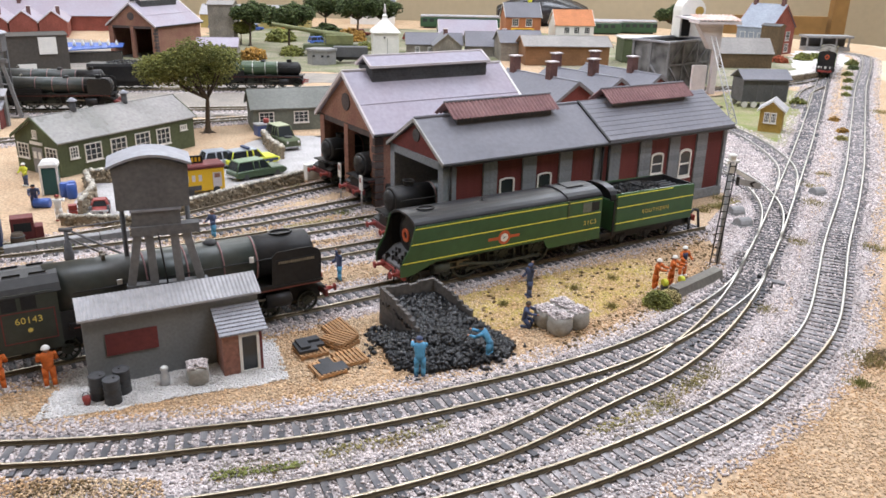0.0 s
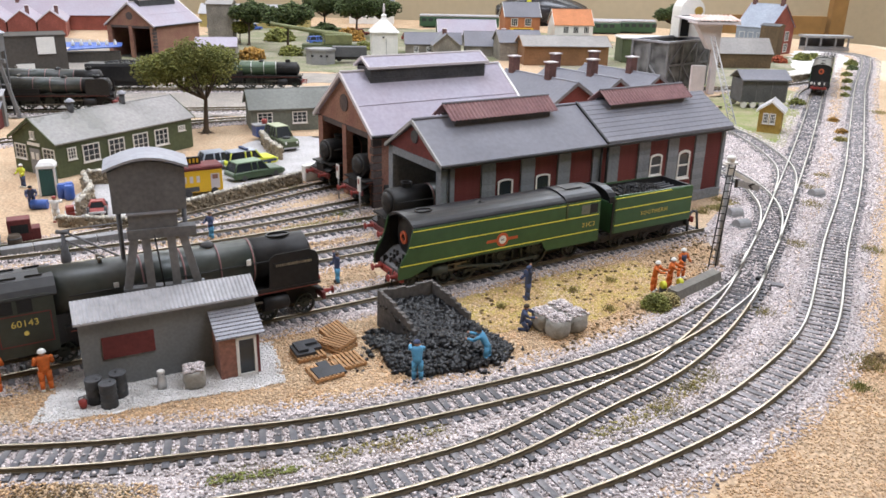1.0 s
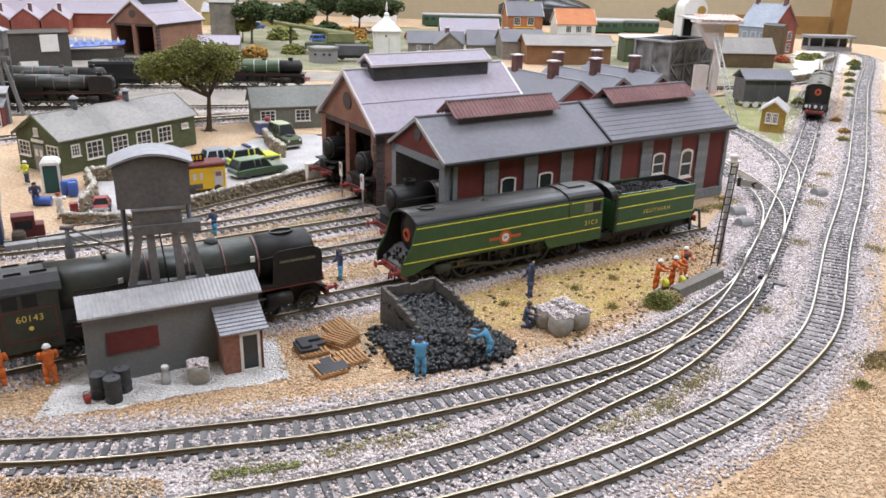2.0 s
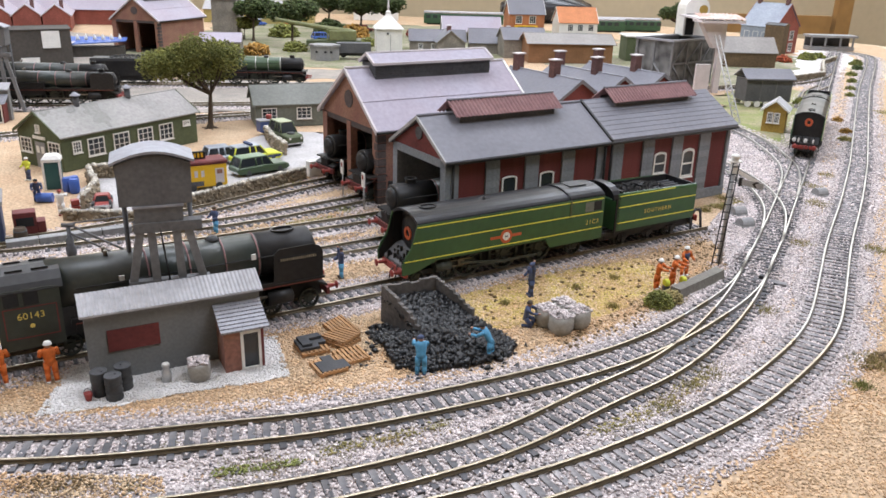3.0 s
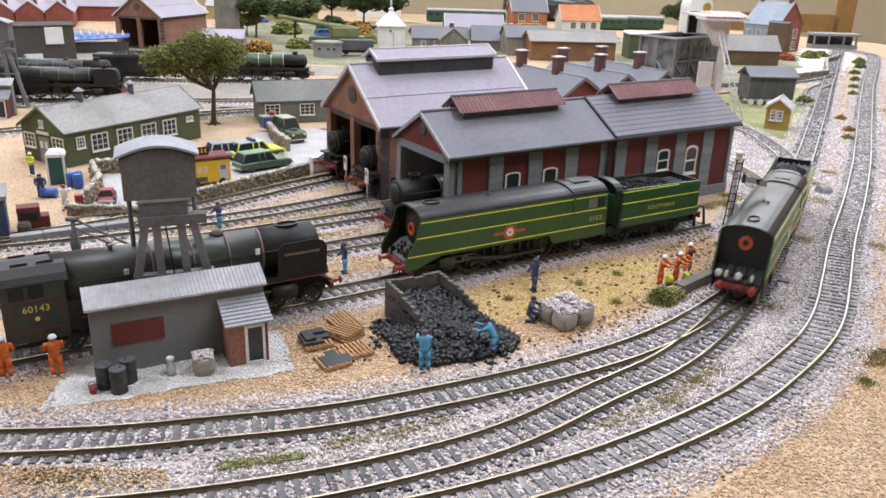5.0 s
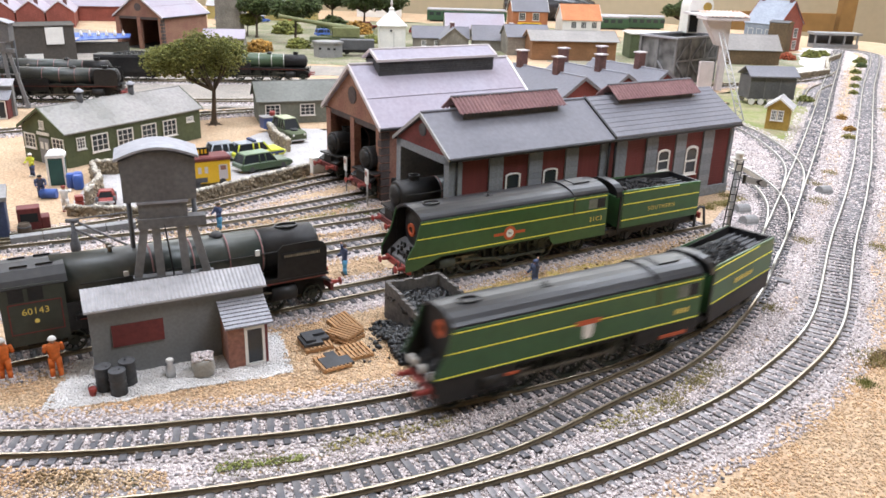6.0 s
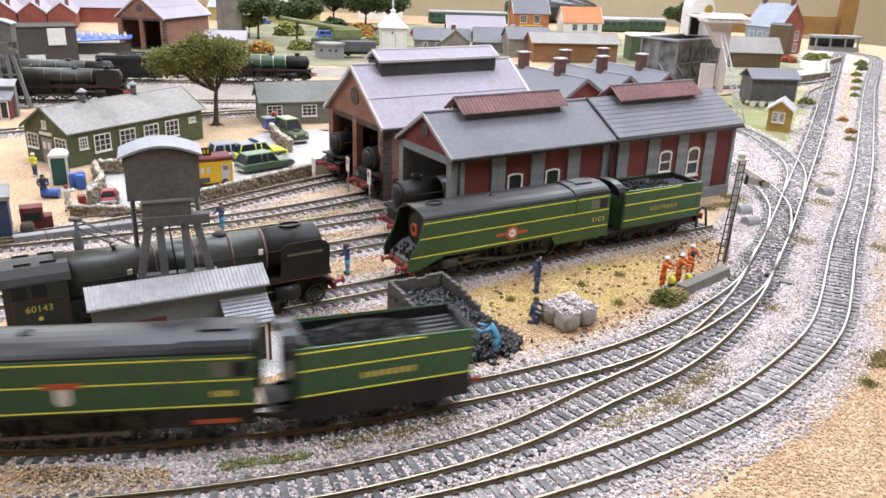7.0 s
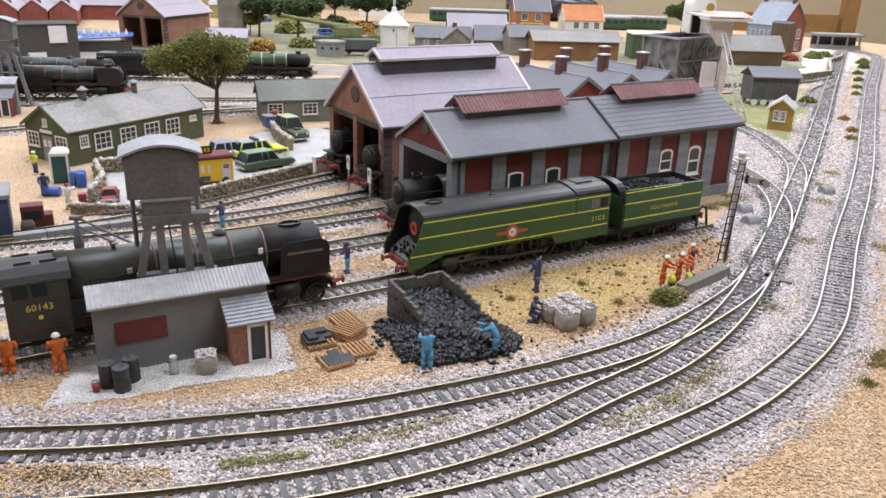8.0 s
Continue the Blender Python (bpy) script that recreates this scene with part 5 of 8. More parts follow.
def water_tower():
    t = thing("water_tower", -171.6, 381.4, 0, 21, "dark grey timber water tank on a trestle", "water tower")
    x0, x1, D = 4.8, 41.8, 22.0
    bm = bmesh.new()
    loft(bm, [[(x, y, z) for x, z in ((x0 + 1.4, 86), (x1 - 0.6, 86), (x1, 107.6), (x0, 107.6))] for y in (0, D)])
    tank = part("tank", bm, M["towergrey"], t, "dark boarded tank")
    for k in range(20):
        part("board", boxb(x0 + 0.5 + k * 1.8, x0 + 2.15 + k * 1.8, random.uniform(-0.5, -0.35), 0.1, 86.2, 107.6 + 4.6 * math.sin(math.pi * (k + 0.5) / 20)), M["towergrey"], tank)
    bm = bmesh.new()
    n = 12
    secs = []
    for y in (-2.0, D + 2):
        up = [(x0 - 2 + (x1 - x0 + 4) * i / n, y, 108 + 5.4 * math.sin(math.pi * i / n)) for i in range(n + 1)]
        secs.append([(a, b, c + 1.3) for a, b, c in up] + up[::-1])
    loft(bm, secs)
    part("lid", bm, M["towerlid"], tank, "pale curved sheet lid")
    for y in (0.4, D - 0.4):
        bm = bmesh.new()
        pts = [(x0 + (x1 - x0) * i / n, y, 107.4 + 5.4 * math.sin(math.pi * i / n)) for i in range(n + 1)]
        slab(bm, pts, 0.6)
        part("tank_end", bm, M["towergrey"], tank)
    part("deck", boxb(12, 36, -0.6, 20, 74.5, 85), M["towergrey"], t, "timber head block")
    part("deck_top", boxb(11.5, 36.8, -1.4, 21, 84.8, 86.0), M["towerlid"], t)
    part("head_beam", boxb(11, 45, -2, 5, 71.8, 77), M["towergrey"], t, "heavy grey head beam")
    for xa, xb in ((14, 8.5), (19.5, 20), (32, 33), (38, 43.5)):
        bm = bmesh.new()
        loft(bm, [[(x - 2.1, -1, z), (x + 2.1, -1, z), (x + 2.1, 3, z), (x - 2.1, 3, z)] for x, z in ((xb + (xb - xa) * 1.6, 0), (xb, 45), (xa, 72))])
        part("leg", bm, M["leggrey"], t, "grey timber trestle leg")
    part("base_beam", boxb(6, 47, -1.4, 3.4, 43.4, 44.9), M["leggrey"], t)
    part("pipe", tubeb((26.5, -1.6, 43.5), (24, -1.6, 74), 0.45, n=8), M["black"], t)
    for x in (7.0, 40.5):
        part("post", tubeb((x, D - 1, 0), (x, D - 1, 87), 1.3, n=8), M["darkroof"], t, "thin dark post")
    return t


lineside_hut()
water_tower()
patch("hut_pad", PAD, 0.35, "whitegrit", rough=3, step=6, label="white gritty pad round the hut")
scatter("grit", [(-133 + (x - (-133)) * 1.04, 366 + (y - 366) * 1.04) for x, y in PAD], 1.5, 0.7, "whitegrit", "white grit on the pad", z=0.4)


def oil_drum(x, y, rz=0):
    t = thing("oil_drum", x, y, 0.35, rz, "black steel oil drum standing on grit", "drum", "oil drums")
    bm = bmesh.new()
    lathe(bm, (0, 0, 0), (0, 0, 1), [(0, 4.0), (0.5, 4.2), (4, 4.0), (4.4, 4.3), (4.8, 4.0), (8, 4.0), (8.4, 4.3), (8.8, 4.0), (12.4, 4.1), (12.8, 4.2)], 20)
    part("body", bm, M["oil"], t)
    bm = bmesh.new()
    lathe(bm, (0, 0, 12.8), (0, 0, 1), [(0, 4.2), (0.4, 4.1), (0.4, 3.7), (0.1, 3.6)], 20)
    part("rim", bm, M["darkroof"], t)
    bm = bmesh.new()
    lathe(bm, (1.8, 0, 12.8), (0, 0, 1), [(0, 0.6), (0.5, 0.6)], 8)
    part("bung", bm, M["oil"], t)
    return t


d0 = oil_drum(-170, 344.5)
copy_thing(d0, at(-161.5, 341, 0.35, 0, 0, 70))
copy_thing(d0, at(-160.5, 351, 0.35, 0, 0, 140))


def churn(x, y):
    t = thing("milk_churn", x, y, 0.35, 0, "dull silver metal milk churn", "churn")
    bm = bmesh.new()
    lathe(bm, (0, 0, 0), (0, 0, 1), [(0, 2.5), (5, 2.5), (7, 1.6), (8.4, 1.6), (8.6, 2.1), (9.6, 2.1), (9.8, 1.4)], 16)
    part("body", bm, M["chrome"], t)
    part("lid", tubeb((0, 0, 9.6), (0, 0, 10.2), 2.0, 1.6, 14), M["white"], t)


churn(-142, 359.5)


def bucket(x, y):
    t = thing("fire_bucket", x, y, 0.35, 0, "small red fire bucket with handle", "bucket")
    bm = bmesh.new()
    lathe(bm, (0, 0, 0), (0, 0, 1), [(0, 1.5), (4.2, 2.1), (4.2, 1.8), (3.2, 1.6)], 14)
    part("pail", bm, M["red"], t)
    bm = bmesh.new()
    for i in range(8):
        a, b = math.pi * i / 8, math.pi * (i + 1) / 8
        tube(bm, (2 * math.cos(a), 0, 4.2 + 2.4 * math.sin(a)), (2 * math.cos(b), 0, 4.2 + 2.4 * math.sin(b)), 0.2, n=5)
    part("handle", bm, M["darkroof"], t)


bucket(-173.5, 338.5)


def bulk_bag(x, y, rz, s=1.0, label="pale woven bulk bag heaped with ballast", z=0.0):
    """A squat bag with bulging sides, heaped with stones."""
    t = thing("bulk_bag", x, y, z, rz, label, "bulk bag", "bulk bags")
    bm = bmesh.new()
    n = 20
    rings = []
    for zz, r in ((0, 5.4), (1.2, 6.5), (5, 7.2), (9, 7.0), (12.2, 6.8)):
        ring = []
        for i in range(n):
            a = 2 * math.pi * i / n
            k = r * s / (abs(math.cos(a)) ** 4 + abs(math.sin(a)) ** 4) ** 0.25
            wob = 1 + 0.03 * math.sin(3 * a + zz)
            ring.append((k * wob * math.cos(a), k * wob * math.sin(a), zz * s))
        rings.append(ring)
    loft(bm, rings, smooth=True)
    part("sack", bm, M["bag"], t, "pale woven sack")
    p = rng.uniform(-1, 1, (170, 2)) * 6.3 * s
    z_ = 12.3 * s + 2.2 * s * (1 - (np.abs(p) / (6.6 * s)).max(1) ** 2) + rng.uniform(-0.3, 0.4, len(p))
    chips("stone_fill", np.c_[p, z_], 1.0, M["ballast"], t)
    return t


bulk_bag(-126, 363, 20, 0.8, "pale woven bulk bag standing against the hut", 0.35)
for bx, by, brz in ((63.5, 441, 33), (71, 431, 30), (82.5, 440, 34), (75, 451, 30)):
    bulk_bag(bx, by, brz, 0.92, "pale bulk bag of ballast in a close group")


def pallet(x, y, z, rz, label, tilt=0.0):
    t = thing("pallet", x, y, z, rz, label, "pallet", "pallets")
    if tilt:
        t.matrix_basis = at(x, y, z, 0, tilt, rz)
    for k in range(7):
        b = boxb(-8, 8, -8 + k * 2.45, -6.6 + k * 2.45, 1.9, 2.5) if k == 0 else None
        if k == 0:
            first = part("slat", b, M["wood"], t)
        else:
            again(first, at(0, k * 2.45, 0))
    runner = part("runner", boxb(-8, -6.6, -8, 8.1, 0.6, 1.9), M["wood"], t)
    again(runner, at(7.3, 0, 0))
    again(runner, at(14.6, 0, 0))
    low = part("foot_board", boxb(-8, 8, -8, -6.4, 0, 0.6), M["wood"], t)
    again(low, at(0, 7.2, 0))
    again(low, at(0, 14.5, 0))
    return t


pallet(-73.5, 399, 0.1, -62, "wooden pallet under stacked dark slates")
pallet(-61, 378, 0.1, -58, "wooden pallet partly covered by dark slates")
pallet(-50.5, 391, 0.1, -58, "bare wooden pallet with open slats")
pallet(-58, 409, 0.1, -34, "wooden pallet at the foot of a stack")
pallet(-58.5, 410, 2.7, -30, "wooden pallet lying on top of another")
pallet(-60, 419.5, 2.7, -32, "wooden pallet leaning up on the stack", 24)


def sheet_cover(x, y, z, rz, outline, label):
    t = thing("roof_sheet", x, y, z, rz, label, "sheet")
    bm = bmesh.new()
    slab(bm, [(a, b, 0) for a, b in outline], 1.6)
    part("felt", bm, M["sheet"], t)


sheet_cover(-74, 400, 2.7, -62, [(-7, -8), (6.5, -8), (6.5, 3), (2, 3), (2, 8), (-7, 8)], "stack of dark slates on a pallet")
sheet_cover(-74.4, 401, 4.3, -60, [(-6, -6.5), (5.5, -6.5), (5.5, -1), (-1, -1), (-1, 6.5), (-6, 6.5)], "upper layer of dark slates")
sheet_cover(-60, 380, 2.7, -58, [(-8.5, -3), (-4, -3), (-4, -8), (8, -8), (8, 8), (-1, 8), (-1, 3), (-8.5, 3)], "dark slates stepped on a pallet")


# ---- coal stage ----
HEAP = [(-13, 404), (-12, 409), (-30, 433), (-39, 433), (-46, 421), (-33, 405), (-28, 388), (-23, 380), (-7, 377), (21, 386), (38, 398), (43, 412), (34, 428), (17, 433)]


def coal_stage():
    t = thing("coal_bunker", -38, 439, 0, 0, "weathered dark concrete coal bunker, open-fronted", "coal bunker")
    A_, B_, C_, D_ = (0, 0), (24, -33), (33, 16), (57, -6)

    def stepped(name, a, b, hs, off=2.2):
        a, b = Vector(a), Vector(b)
        d = b - a
        nn = Vector((-d.y, d.x)).normalized() * off
        bm = bmesh.new()
        n = len(hs)
        prof = [(0.0, 0.0), (1.0, 0.0)]
        for i in range(n - 1, -1, -1):
            prof += [((i + 1) / n, hs[i]), (i / n + 0.02, hs[i] + random.uniform(-0.3, 0.3))]
        loft(bm, [[(a.x + d.x * f + o.x, a.y + d.y * f + o.y, z) for f, z in prof] for o in (Vector((0, 0)), nn)])
        part(name, bm, M["bunker"], t, "dark stepped bunker wall")
    stepped("side_wall", A_, B_, (24, 23.2, 22.6, 21.8, 19.5, 18.8, 17.6, 15.5, 13))
    stepped("side_wall", C_, D_, (24, 23, 21.5, 20.5, 18.5, 16.5, 14.5, 13), -2.2)
    stepped("back_wall", A_, C_, (24, 23.4, 24, 23.2, 24.4, 24.8), -2.2)
    # the heap: inside high at the back, spilling out over the ground in front
    n = 12500
    p = np.c_[rng.uniform(-58, 52, n), rng.uniform(364, 458, n)]
    inside = in_polygon(p, [(-36, 439), (-13, 404), (17, 431), (1, 453)])
    front = in_polygon(p, HEAP)
    e = ((p[:, 0] + 13) * 27 - (p[:, 1] - 404) * 30) / 40.4
    hh_ = np.where(inside, 8.0 + 7.5 * np.clip(-e / 32, 0, 1), 0)
    mid = np.linalg.norm((p - (0, 405)) / (42, 28), axis=1)
    hf = np.clip(1 - mid, 0, 1) * 12
    e = ((p[:, 0] + 13) * 27 - (p[:, 1] - 404) * 30) / 40.4
    lat = ((p[:, 0] + 13) * 30 + (p[:, 1] - 404) * 27) / 40.4
    hf = np.maximum(hf, np.where((e > 0) & (lat > -6) & (lat < 46), 8.0 * np.exp(-np.maximum(e, 0) / 12.0), 0))
    z = np.where(inside, np.maximum(hh_, hf), hf) + rng.uniform(-0.6, 0.8, n)
    stray = (np.linalg.norm((p - (-2, 404)) / (54, 36), axis=1) < 1) & (rng.random(n) < 0.035)
    keep = inside | (front & (rng.random(n) < 1.15 - 0.35 * mid)) | stray
    keep &= ~((~inside) & (mid > 1.0) & (rng.random(n) < 0.45))
    ob = chips("coal_heap", np.c_[p, z][keep], 1.75, M["coal"], None, 0.85, OCT, OCTF, 0.55, 0.6)
    tagged(ob, label="heap of broken black coal spilling onto ground", category="coal", kind="stuff")
    # a solid core under the loose lumps
    bm = bmesh.new()
    secs = []
    for k in range(7):
        f = k / 6
        r = 1 - f
        secs.append([(0 - 3 * f + 33 * r * math.cos(a), 406 + 10 * f + 21 * r * math.sin(a), 0.0 + 6.5 * f) for a in [2 * math.pi * i / 18 for i in range(18)]])
    loft(bm, secs[:-1])
    loft(bm, [[(-35, 438, 0), (-14, 406, 0), (15, 431, 0), (1, 452, 0)], [(-33, 437, 13.5), (-14, 409, 6.5), (13, 430, 6.5), (0, 450, 13.5)]])
    tagged(part("coal_base", bm, M["coal"]), label="packed coal at the heart of the heap", category="coal", kind="stuff")


coal_stage()


# ---- miniature figures: one plain painted mesh each ----
def figure(x, y, rz, top, legs, label, hat=None, lean=0.0, arms=((20, 10), (20, 10)), kneel=False, z=0.0, tool=False, vest=None, h=23.0):
    """arms: (forward, outward) swing of each in degrees."""
    k = h / 23.0
    bm = bmesh.new()
    mats = [M[top], M[legs], M["skin"], M[hat or "navy"], M[vest or top]]
    hip = 11.0 if not kneel else 5.5
    for s in (-1, 1):
        if kneel:
            tube(bm, (0.5, s * 1.5, hip), (4.0, s * 1.8, hip - 1 if s > 0 else 1.2), 1.4, 1.2, 8, mi=1)
            tube(bm, (4.0, s * 1.8, hip - 1 if s > 0 else 1.2), (3.6 if s > 0 else -1.5, s * 1.8, 0.8), 1.2, 0.9, 8, mi=1)
        else:
            tube(bm, (0, s * 1.25, hip), (0.5 * s, s * 1.5, 5.5), 1.45, 1.15, 8, mi=1)
            tube(bm, (0.5 * s, s * 1.5, 5.6), (0.2 * s, s * 1.6, 0.7), 1.15, 0.95, 8, mi=1)
            box(bm, -1.0 + 0.2 * s, 2.0 + 0.2 * s, s * 1.6 - 0.8, s * 1.6 + 0.8, 0, 1.2, 3)
    sl = math.sin(radians(lean))
    cl = math.cos(radians(lean))

    def up(v, dx=0.0, dy=0.0):
        return (dx * cl + v * sl, dy, hip + v * cl - dx * sl)
    rings = []
    for v, rx, ry in ((-1.0, 1.5, 2.3), (1.5, 1.5, 2.2), (4.5, 1.7, 2.6), (7.0, 1.6, 2.9), (8.2, 0.9, 1.6)):
        rings.append([up(v, rx * math.cos(2 * math.pi * i / 10), ry * math.sin(2 * math.pi * i / 10)) for i in range(10)])
    loft(bm, rings, mi=0, smooth=True)
    if vest:
        rings = [[up(v, rx * math.cos(2 * math.pi * i / 10), ry * math.sin(2 * math.pi * i / 10)) for i in range(10)] for v, rx, ry in ((1.6, 1.75, 2.35), (4.5, 1.85, 2.7), (6.8, 1.75, 2.75))]
        loft(bm, rings, mi=4, smooth=True)
    for s, (fw, ow) in zip((-1, 1), arms):
        sh_ = Vector(up(7.2, 0, s * 2.8))
        el = sh_ + Vector((math.sin(radians(fw)) * 3.8, s * math.sin(radians(ow)) * 3.8, -math.cos(radians(fw)) * 3.8))
        f2 = fw + 45
        ha = el + Vector((math.sin(radians(f2)) * 3.4, -s * 0.5, -math.cos(radians(f2)) * 3.4))
        tube(bm, sh_, el, 1.05, 0.9, 8, mi=0)
        tube(bm, el, ha, 0.9, 0.7, 8, mi=0)
        lathe(bm, ha, (ha - el), [(-0.3, 0.3), (0.2, 0.7), (0.9, 0.6), (1.2, 0.2)], 7, mi=2)
        if tool and s == 1:
            tube(bm, ha + Vector((-1, 0, 3)), ha + Vector((4, -2, -6)), 0.25, n=5, mi=3)
            box(bm, ha.x + 3.4, ha.x + 5.4, -2.2 + ha.y, -0.6 + ha.y, ha.z - 8, ha.z - 5.8, 3)
    hd = Vector(up(9.8))
    lathe(bm, hd + Vector((0, 0, -1.7)), (0, 0, 1), [(0, 0.7), (0.5, 1.2), (1.6, 1.45), (2.6, 1.2), (3.1, 0.4)], 10, mi=2)
    lathe(bm, hd + Vector((0.15, 0, 0.1)), (0, 0, 1), [(0, 1.9 if hat == "white" else 1.6), (0.3, 1.65), (1.0, 1.5), (1.6, 1.0), (1.85, 0.3)], 10, mi=3)
    ob = part("figurine", bm, mats)
    ob.data.polygons.foreach_set("use_smooth", np.ones(len(ob.data.polygons), dtype=bool))
    ob.matrix_basis = Matrix.Translation((x * MM, y * MM, z * MM)) @ Matrix.Rotation(radians(rz), 4, "Z") @ Matrix.Diagonal((k * 1.12, k * 1.18, k, 1))
    return tagged(ob, label=label, category="figurine", group="model figures")


figure(-11, 374, 100, "blue", "blue", "light blue painted figurine shovelling coal", "navy", lean=15, arms=((45, 5), (55, 0)))
figure(27, 394, 165, "blue", "blue", "light blue painted figurine leaning with shovel", "dark", lean=28, arms=((60, 0), (50, 5)), tool=True)
figure(58, 485, 200, "navy", "navy", "navy overalled figurine standing by the turf", "navy", arms=((10, 12), (150, 20)), h=24)
figure(50.5, 439, -20, "navy", "navy", "navy figurine kneeling beside bulk bags", "bark", kneel=True, lean=10, arms=((50, 5), (60, 5)))
figure(146, 503, -30, "orange", "orange", "orange workwear figurine with white helmet holding drum", "white", lean=6, arms=((50, 5), (50, 5)))
figure(158.5, 510, -30, "orange", "orange", "orange workwear figurine with helmet beside workmates", "white", lean=6, arms=((50, 5), (50, 5)), vest="orange")
figure(172, 529, -60, "orange", "orange", "orange workwear figurine with dark vest standing", "white", vest="navy")
figure(-199, 355, 120, "orange", "orange", "orange workwear figurine with white helmet and spade", "white", tool=True, h=24)
figure(-223, 351, 110, "orange", "orange", "orange workwear figurine with white helmet by the hut", "white", h=24)
figure(-71, 506, 210, "navy", "blue", "figurine in dark jacket and blue trousers", "bark", arms=((10, 10), (130, 10)))
figure(-181, 589, 230, "navy", "blue", "figurine in dark waistcoat between tracks", "bark")

def buffer_stop(x, y, rz):
    """Two bent rail posts with struts and a dull red beam, facing -x."""
    t = thing("buffer_stop", x, y, 0, rz, "dark rail-built buffer stop with dull red beam at track end", "buffer stop")
    for s in (-1, 1):
        post = part("post", tubeb((0, s * 8.3, 0), (0, s * 8.3, 17), 1.1, n=6), M["sheet"], t)
        bm = bmesh.new()
        tube(bm, (0, s * 8.3, 17), (3.5, s * 8.3, 20.5), 1.1, n=6)
        tube(bm, (3.5, s * 8.3, 20.5), (9, s * 8.3, 19.5), 1.1, n=6)
        tube(bm, (9, s * 8.3, 19.5), (13, s * 8.3, 0.5), 1.1, n=6)
        part("strut", bm, M["sheet"], t)
        part("buffer_pad", tubeb((-3.6, s * 10.5, 15.5), (-1.4, s * 10.5, 15.5), 2.3, n=12), M["dark"], t)
    part("beam", boxb(-2.0, -0.6, -14.5, 14.5, 13, 18, 0.3), M["red"], t, "dull red timber beam")
    return t


buffer_stop(-79 + D30[0] * 325, 462.5 + D30[1] * 325, 31.3)
for jx, jy in ((150, 499), (163, 505)):
    jt = thing("yellow_drum", jx, jy, 6, 0, "small yellow drum held by a figurine", "drum", "yellow drums")
    jb = bmesh.new()
    lathe(jb, (0, 0, 0), (1, 0.2, 0), [(0, 2.6), (0.8, 3.0), (2.4, 3.0), (3.2, 2.6), (3.2, 1.2), (2.6, 1.0)], 16)
    part("reel", jb, M["hivis"], jt)
    part("stand", boxb(-0.4, 3.4, -2.2, 2.2, -5, -1.5), M["darkroof"], jt)


# ---- signal, beams, small lineside things ----
def signal_post():
    t = thing("signal_post", 206, 556, 0, 0, "white signal post with black ladder and arm", "signal")
    part("post", tubeb((0, 0, 0), (0, 0, 78), 1.9, 1.5, 8), M["postgrey"], t, "pale grey post")
    bm = bmesh.new()
    box(bm, -4.5, 4.5, -3, 3, 78, 79.2)
    lathe(bm, (0, 0, 79), (0, 0, 1), [(0, 2.8), (2.5, 2.8), (3.2, 3.4), (4.4, 2.6), (5.0, 0.6)], 12)
    part("finial", bm, M["white"], t, "white cap")
    part("lamp_box", boxb(-2.6, 2.0, -3, 1, 70, 77, 0.3), M["white"], t)
    bm = bmesh.new()
    loft(bm, [[(3, -2.2, 70), (18, -2.2, 62), (18, -1.6, 62), (3, -1.6, 70)], [(3, -2.2, 73), (18, -2.2, 65), (18, -1.6, 65), (3, -1.6, 73)]])
    part("bracket", bm, M["white"], t)
    bm = bmesh.new()
    loft(bm, [[(6, -3.2, 62), (22, -3.2, 58.5), (22, -2.6, 58.5), (6, -2.6, 62)], [(6, -3.2, 66.5), (22, -3.2, 63), (22, -2.6, 63), (6, -2.6, 66.5)]])
    arm = part("arm", bm, M["postgrey"], t, "grey signal arm")
    bm = bmesh.new()
    loft(bm, [[(15.5, -3.5, 60.5), (17.5, -3.5, 60), (17.5, -3.25, 60), (15.5, -3.25, 60.5)], [(13.5, -3.5, 63), (15.5, -3.5, 62.5), (15.5, -3.25, 62.5), (13.5, -3.25, 63)]])
    loft(bm, [[(13.5, -3.5, 63), (15.5, -3.5, 62.5), (15.5, -3.25, 62.5), (13.5, -3.25, 63)], [(16.5, -3.5, 64.6), (18.5, -3.5, 64.1), (18.5, -3.25, 64.1), (16.5, -3.25, 64.6)]])
    part("chevron", bm, M["black"], arm, "black chevron")
    part("spectacle", boxb(3.8, 6, -3.4, -2.6, 61, 67.5), M["black"], arm)
    lad = part("ladder", tubeb((-7.5, -6, 0), (-2.0, -3.0, 78), 0.5, n=6), M["black"], t, "black ladder")
    part("stile", tubeb((-2.5, -6, 0), (2.4, -3.0, 78), 0.5, n=6), M["black"], lad)
    for k in range(14):
        f = (k + 0.5) / 14
        part("rung", tubeb((-7.5 + 5.5 * f, -6 + 3 * f, 78 * f), (-2.5 + 4.9 * f, -6 + 3 * f, 78 * f), 0.4, n=6), M["black"], lad)


signal_post()
t_ = thing("concrete_beam", 176, 509, 0, 43, "grey concrete beam lying beside the track", "concrete beam")
b_ = bmesh.new()
loft(b_, [[(x, -4.8, -0.5), (x, 4.8, -0.5), (x, 3.6, 6.6), (x, -3.4, 6.3)] for x in (-28, -26, 0, 29)])
part("beam", b_, M["darkconcrete"], t_)
for cx_, cy_, rz_ in ((258, 650, 20), (263, 683, 15), (368, 755, 20)):
    t_ = thing("concrete_pipe", cx_, cy_, 0, rz_, "short grey concrete trough cover by the turnout", "pipe", "trough covers")
    b_ = bmesh.new()
    loft(b_, [[(x, 6 * math.cos(a), 7 * math.sin(a)) for a in [math.pi * i / 8 for i in range(9)]] for x in (-6, 6)])
    part("cover", b_, M["concrete"], t_)
    part("base", boxb(-7, 7, -7, 7, -0.5, 1.0), M["concrete"], t_)
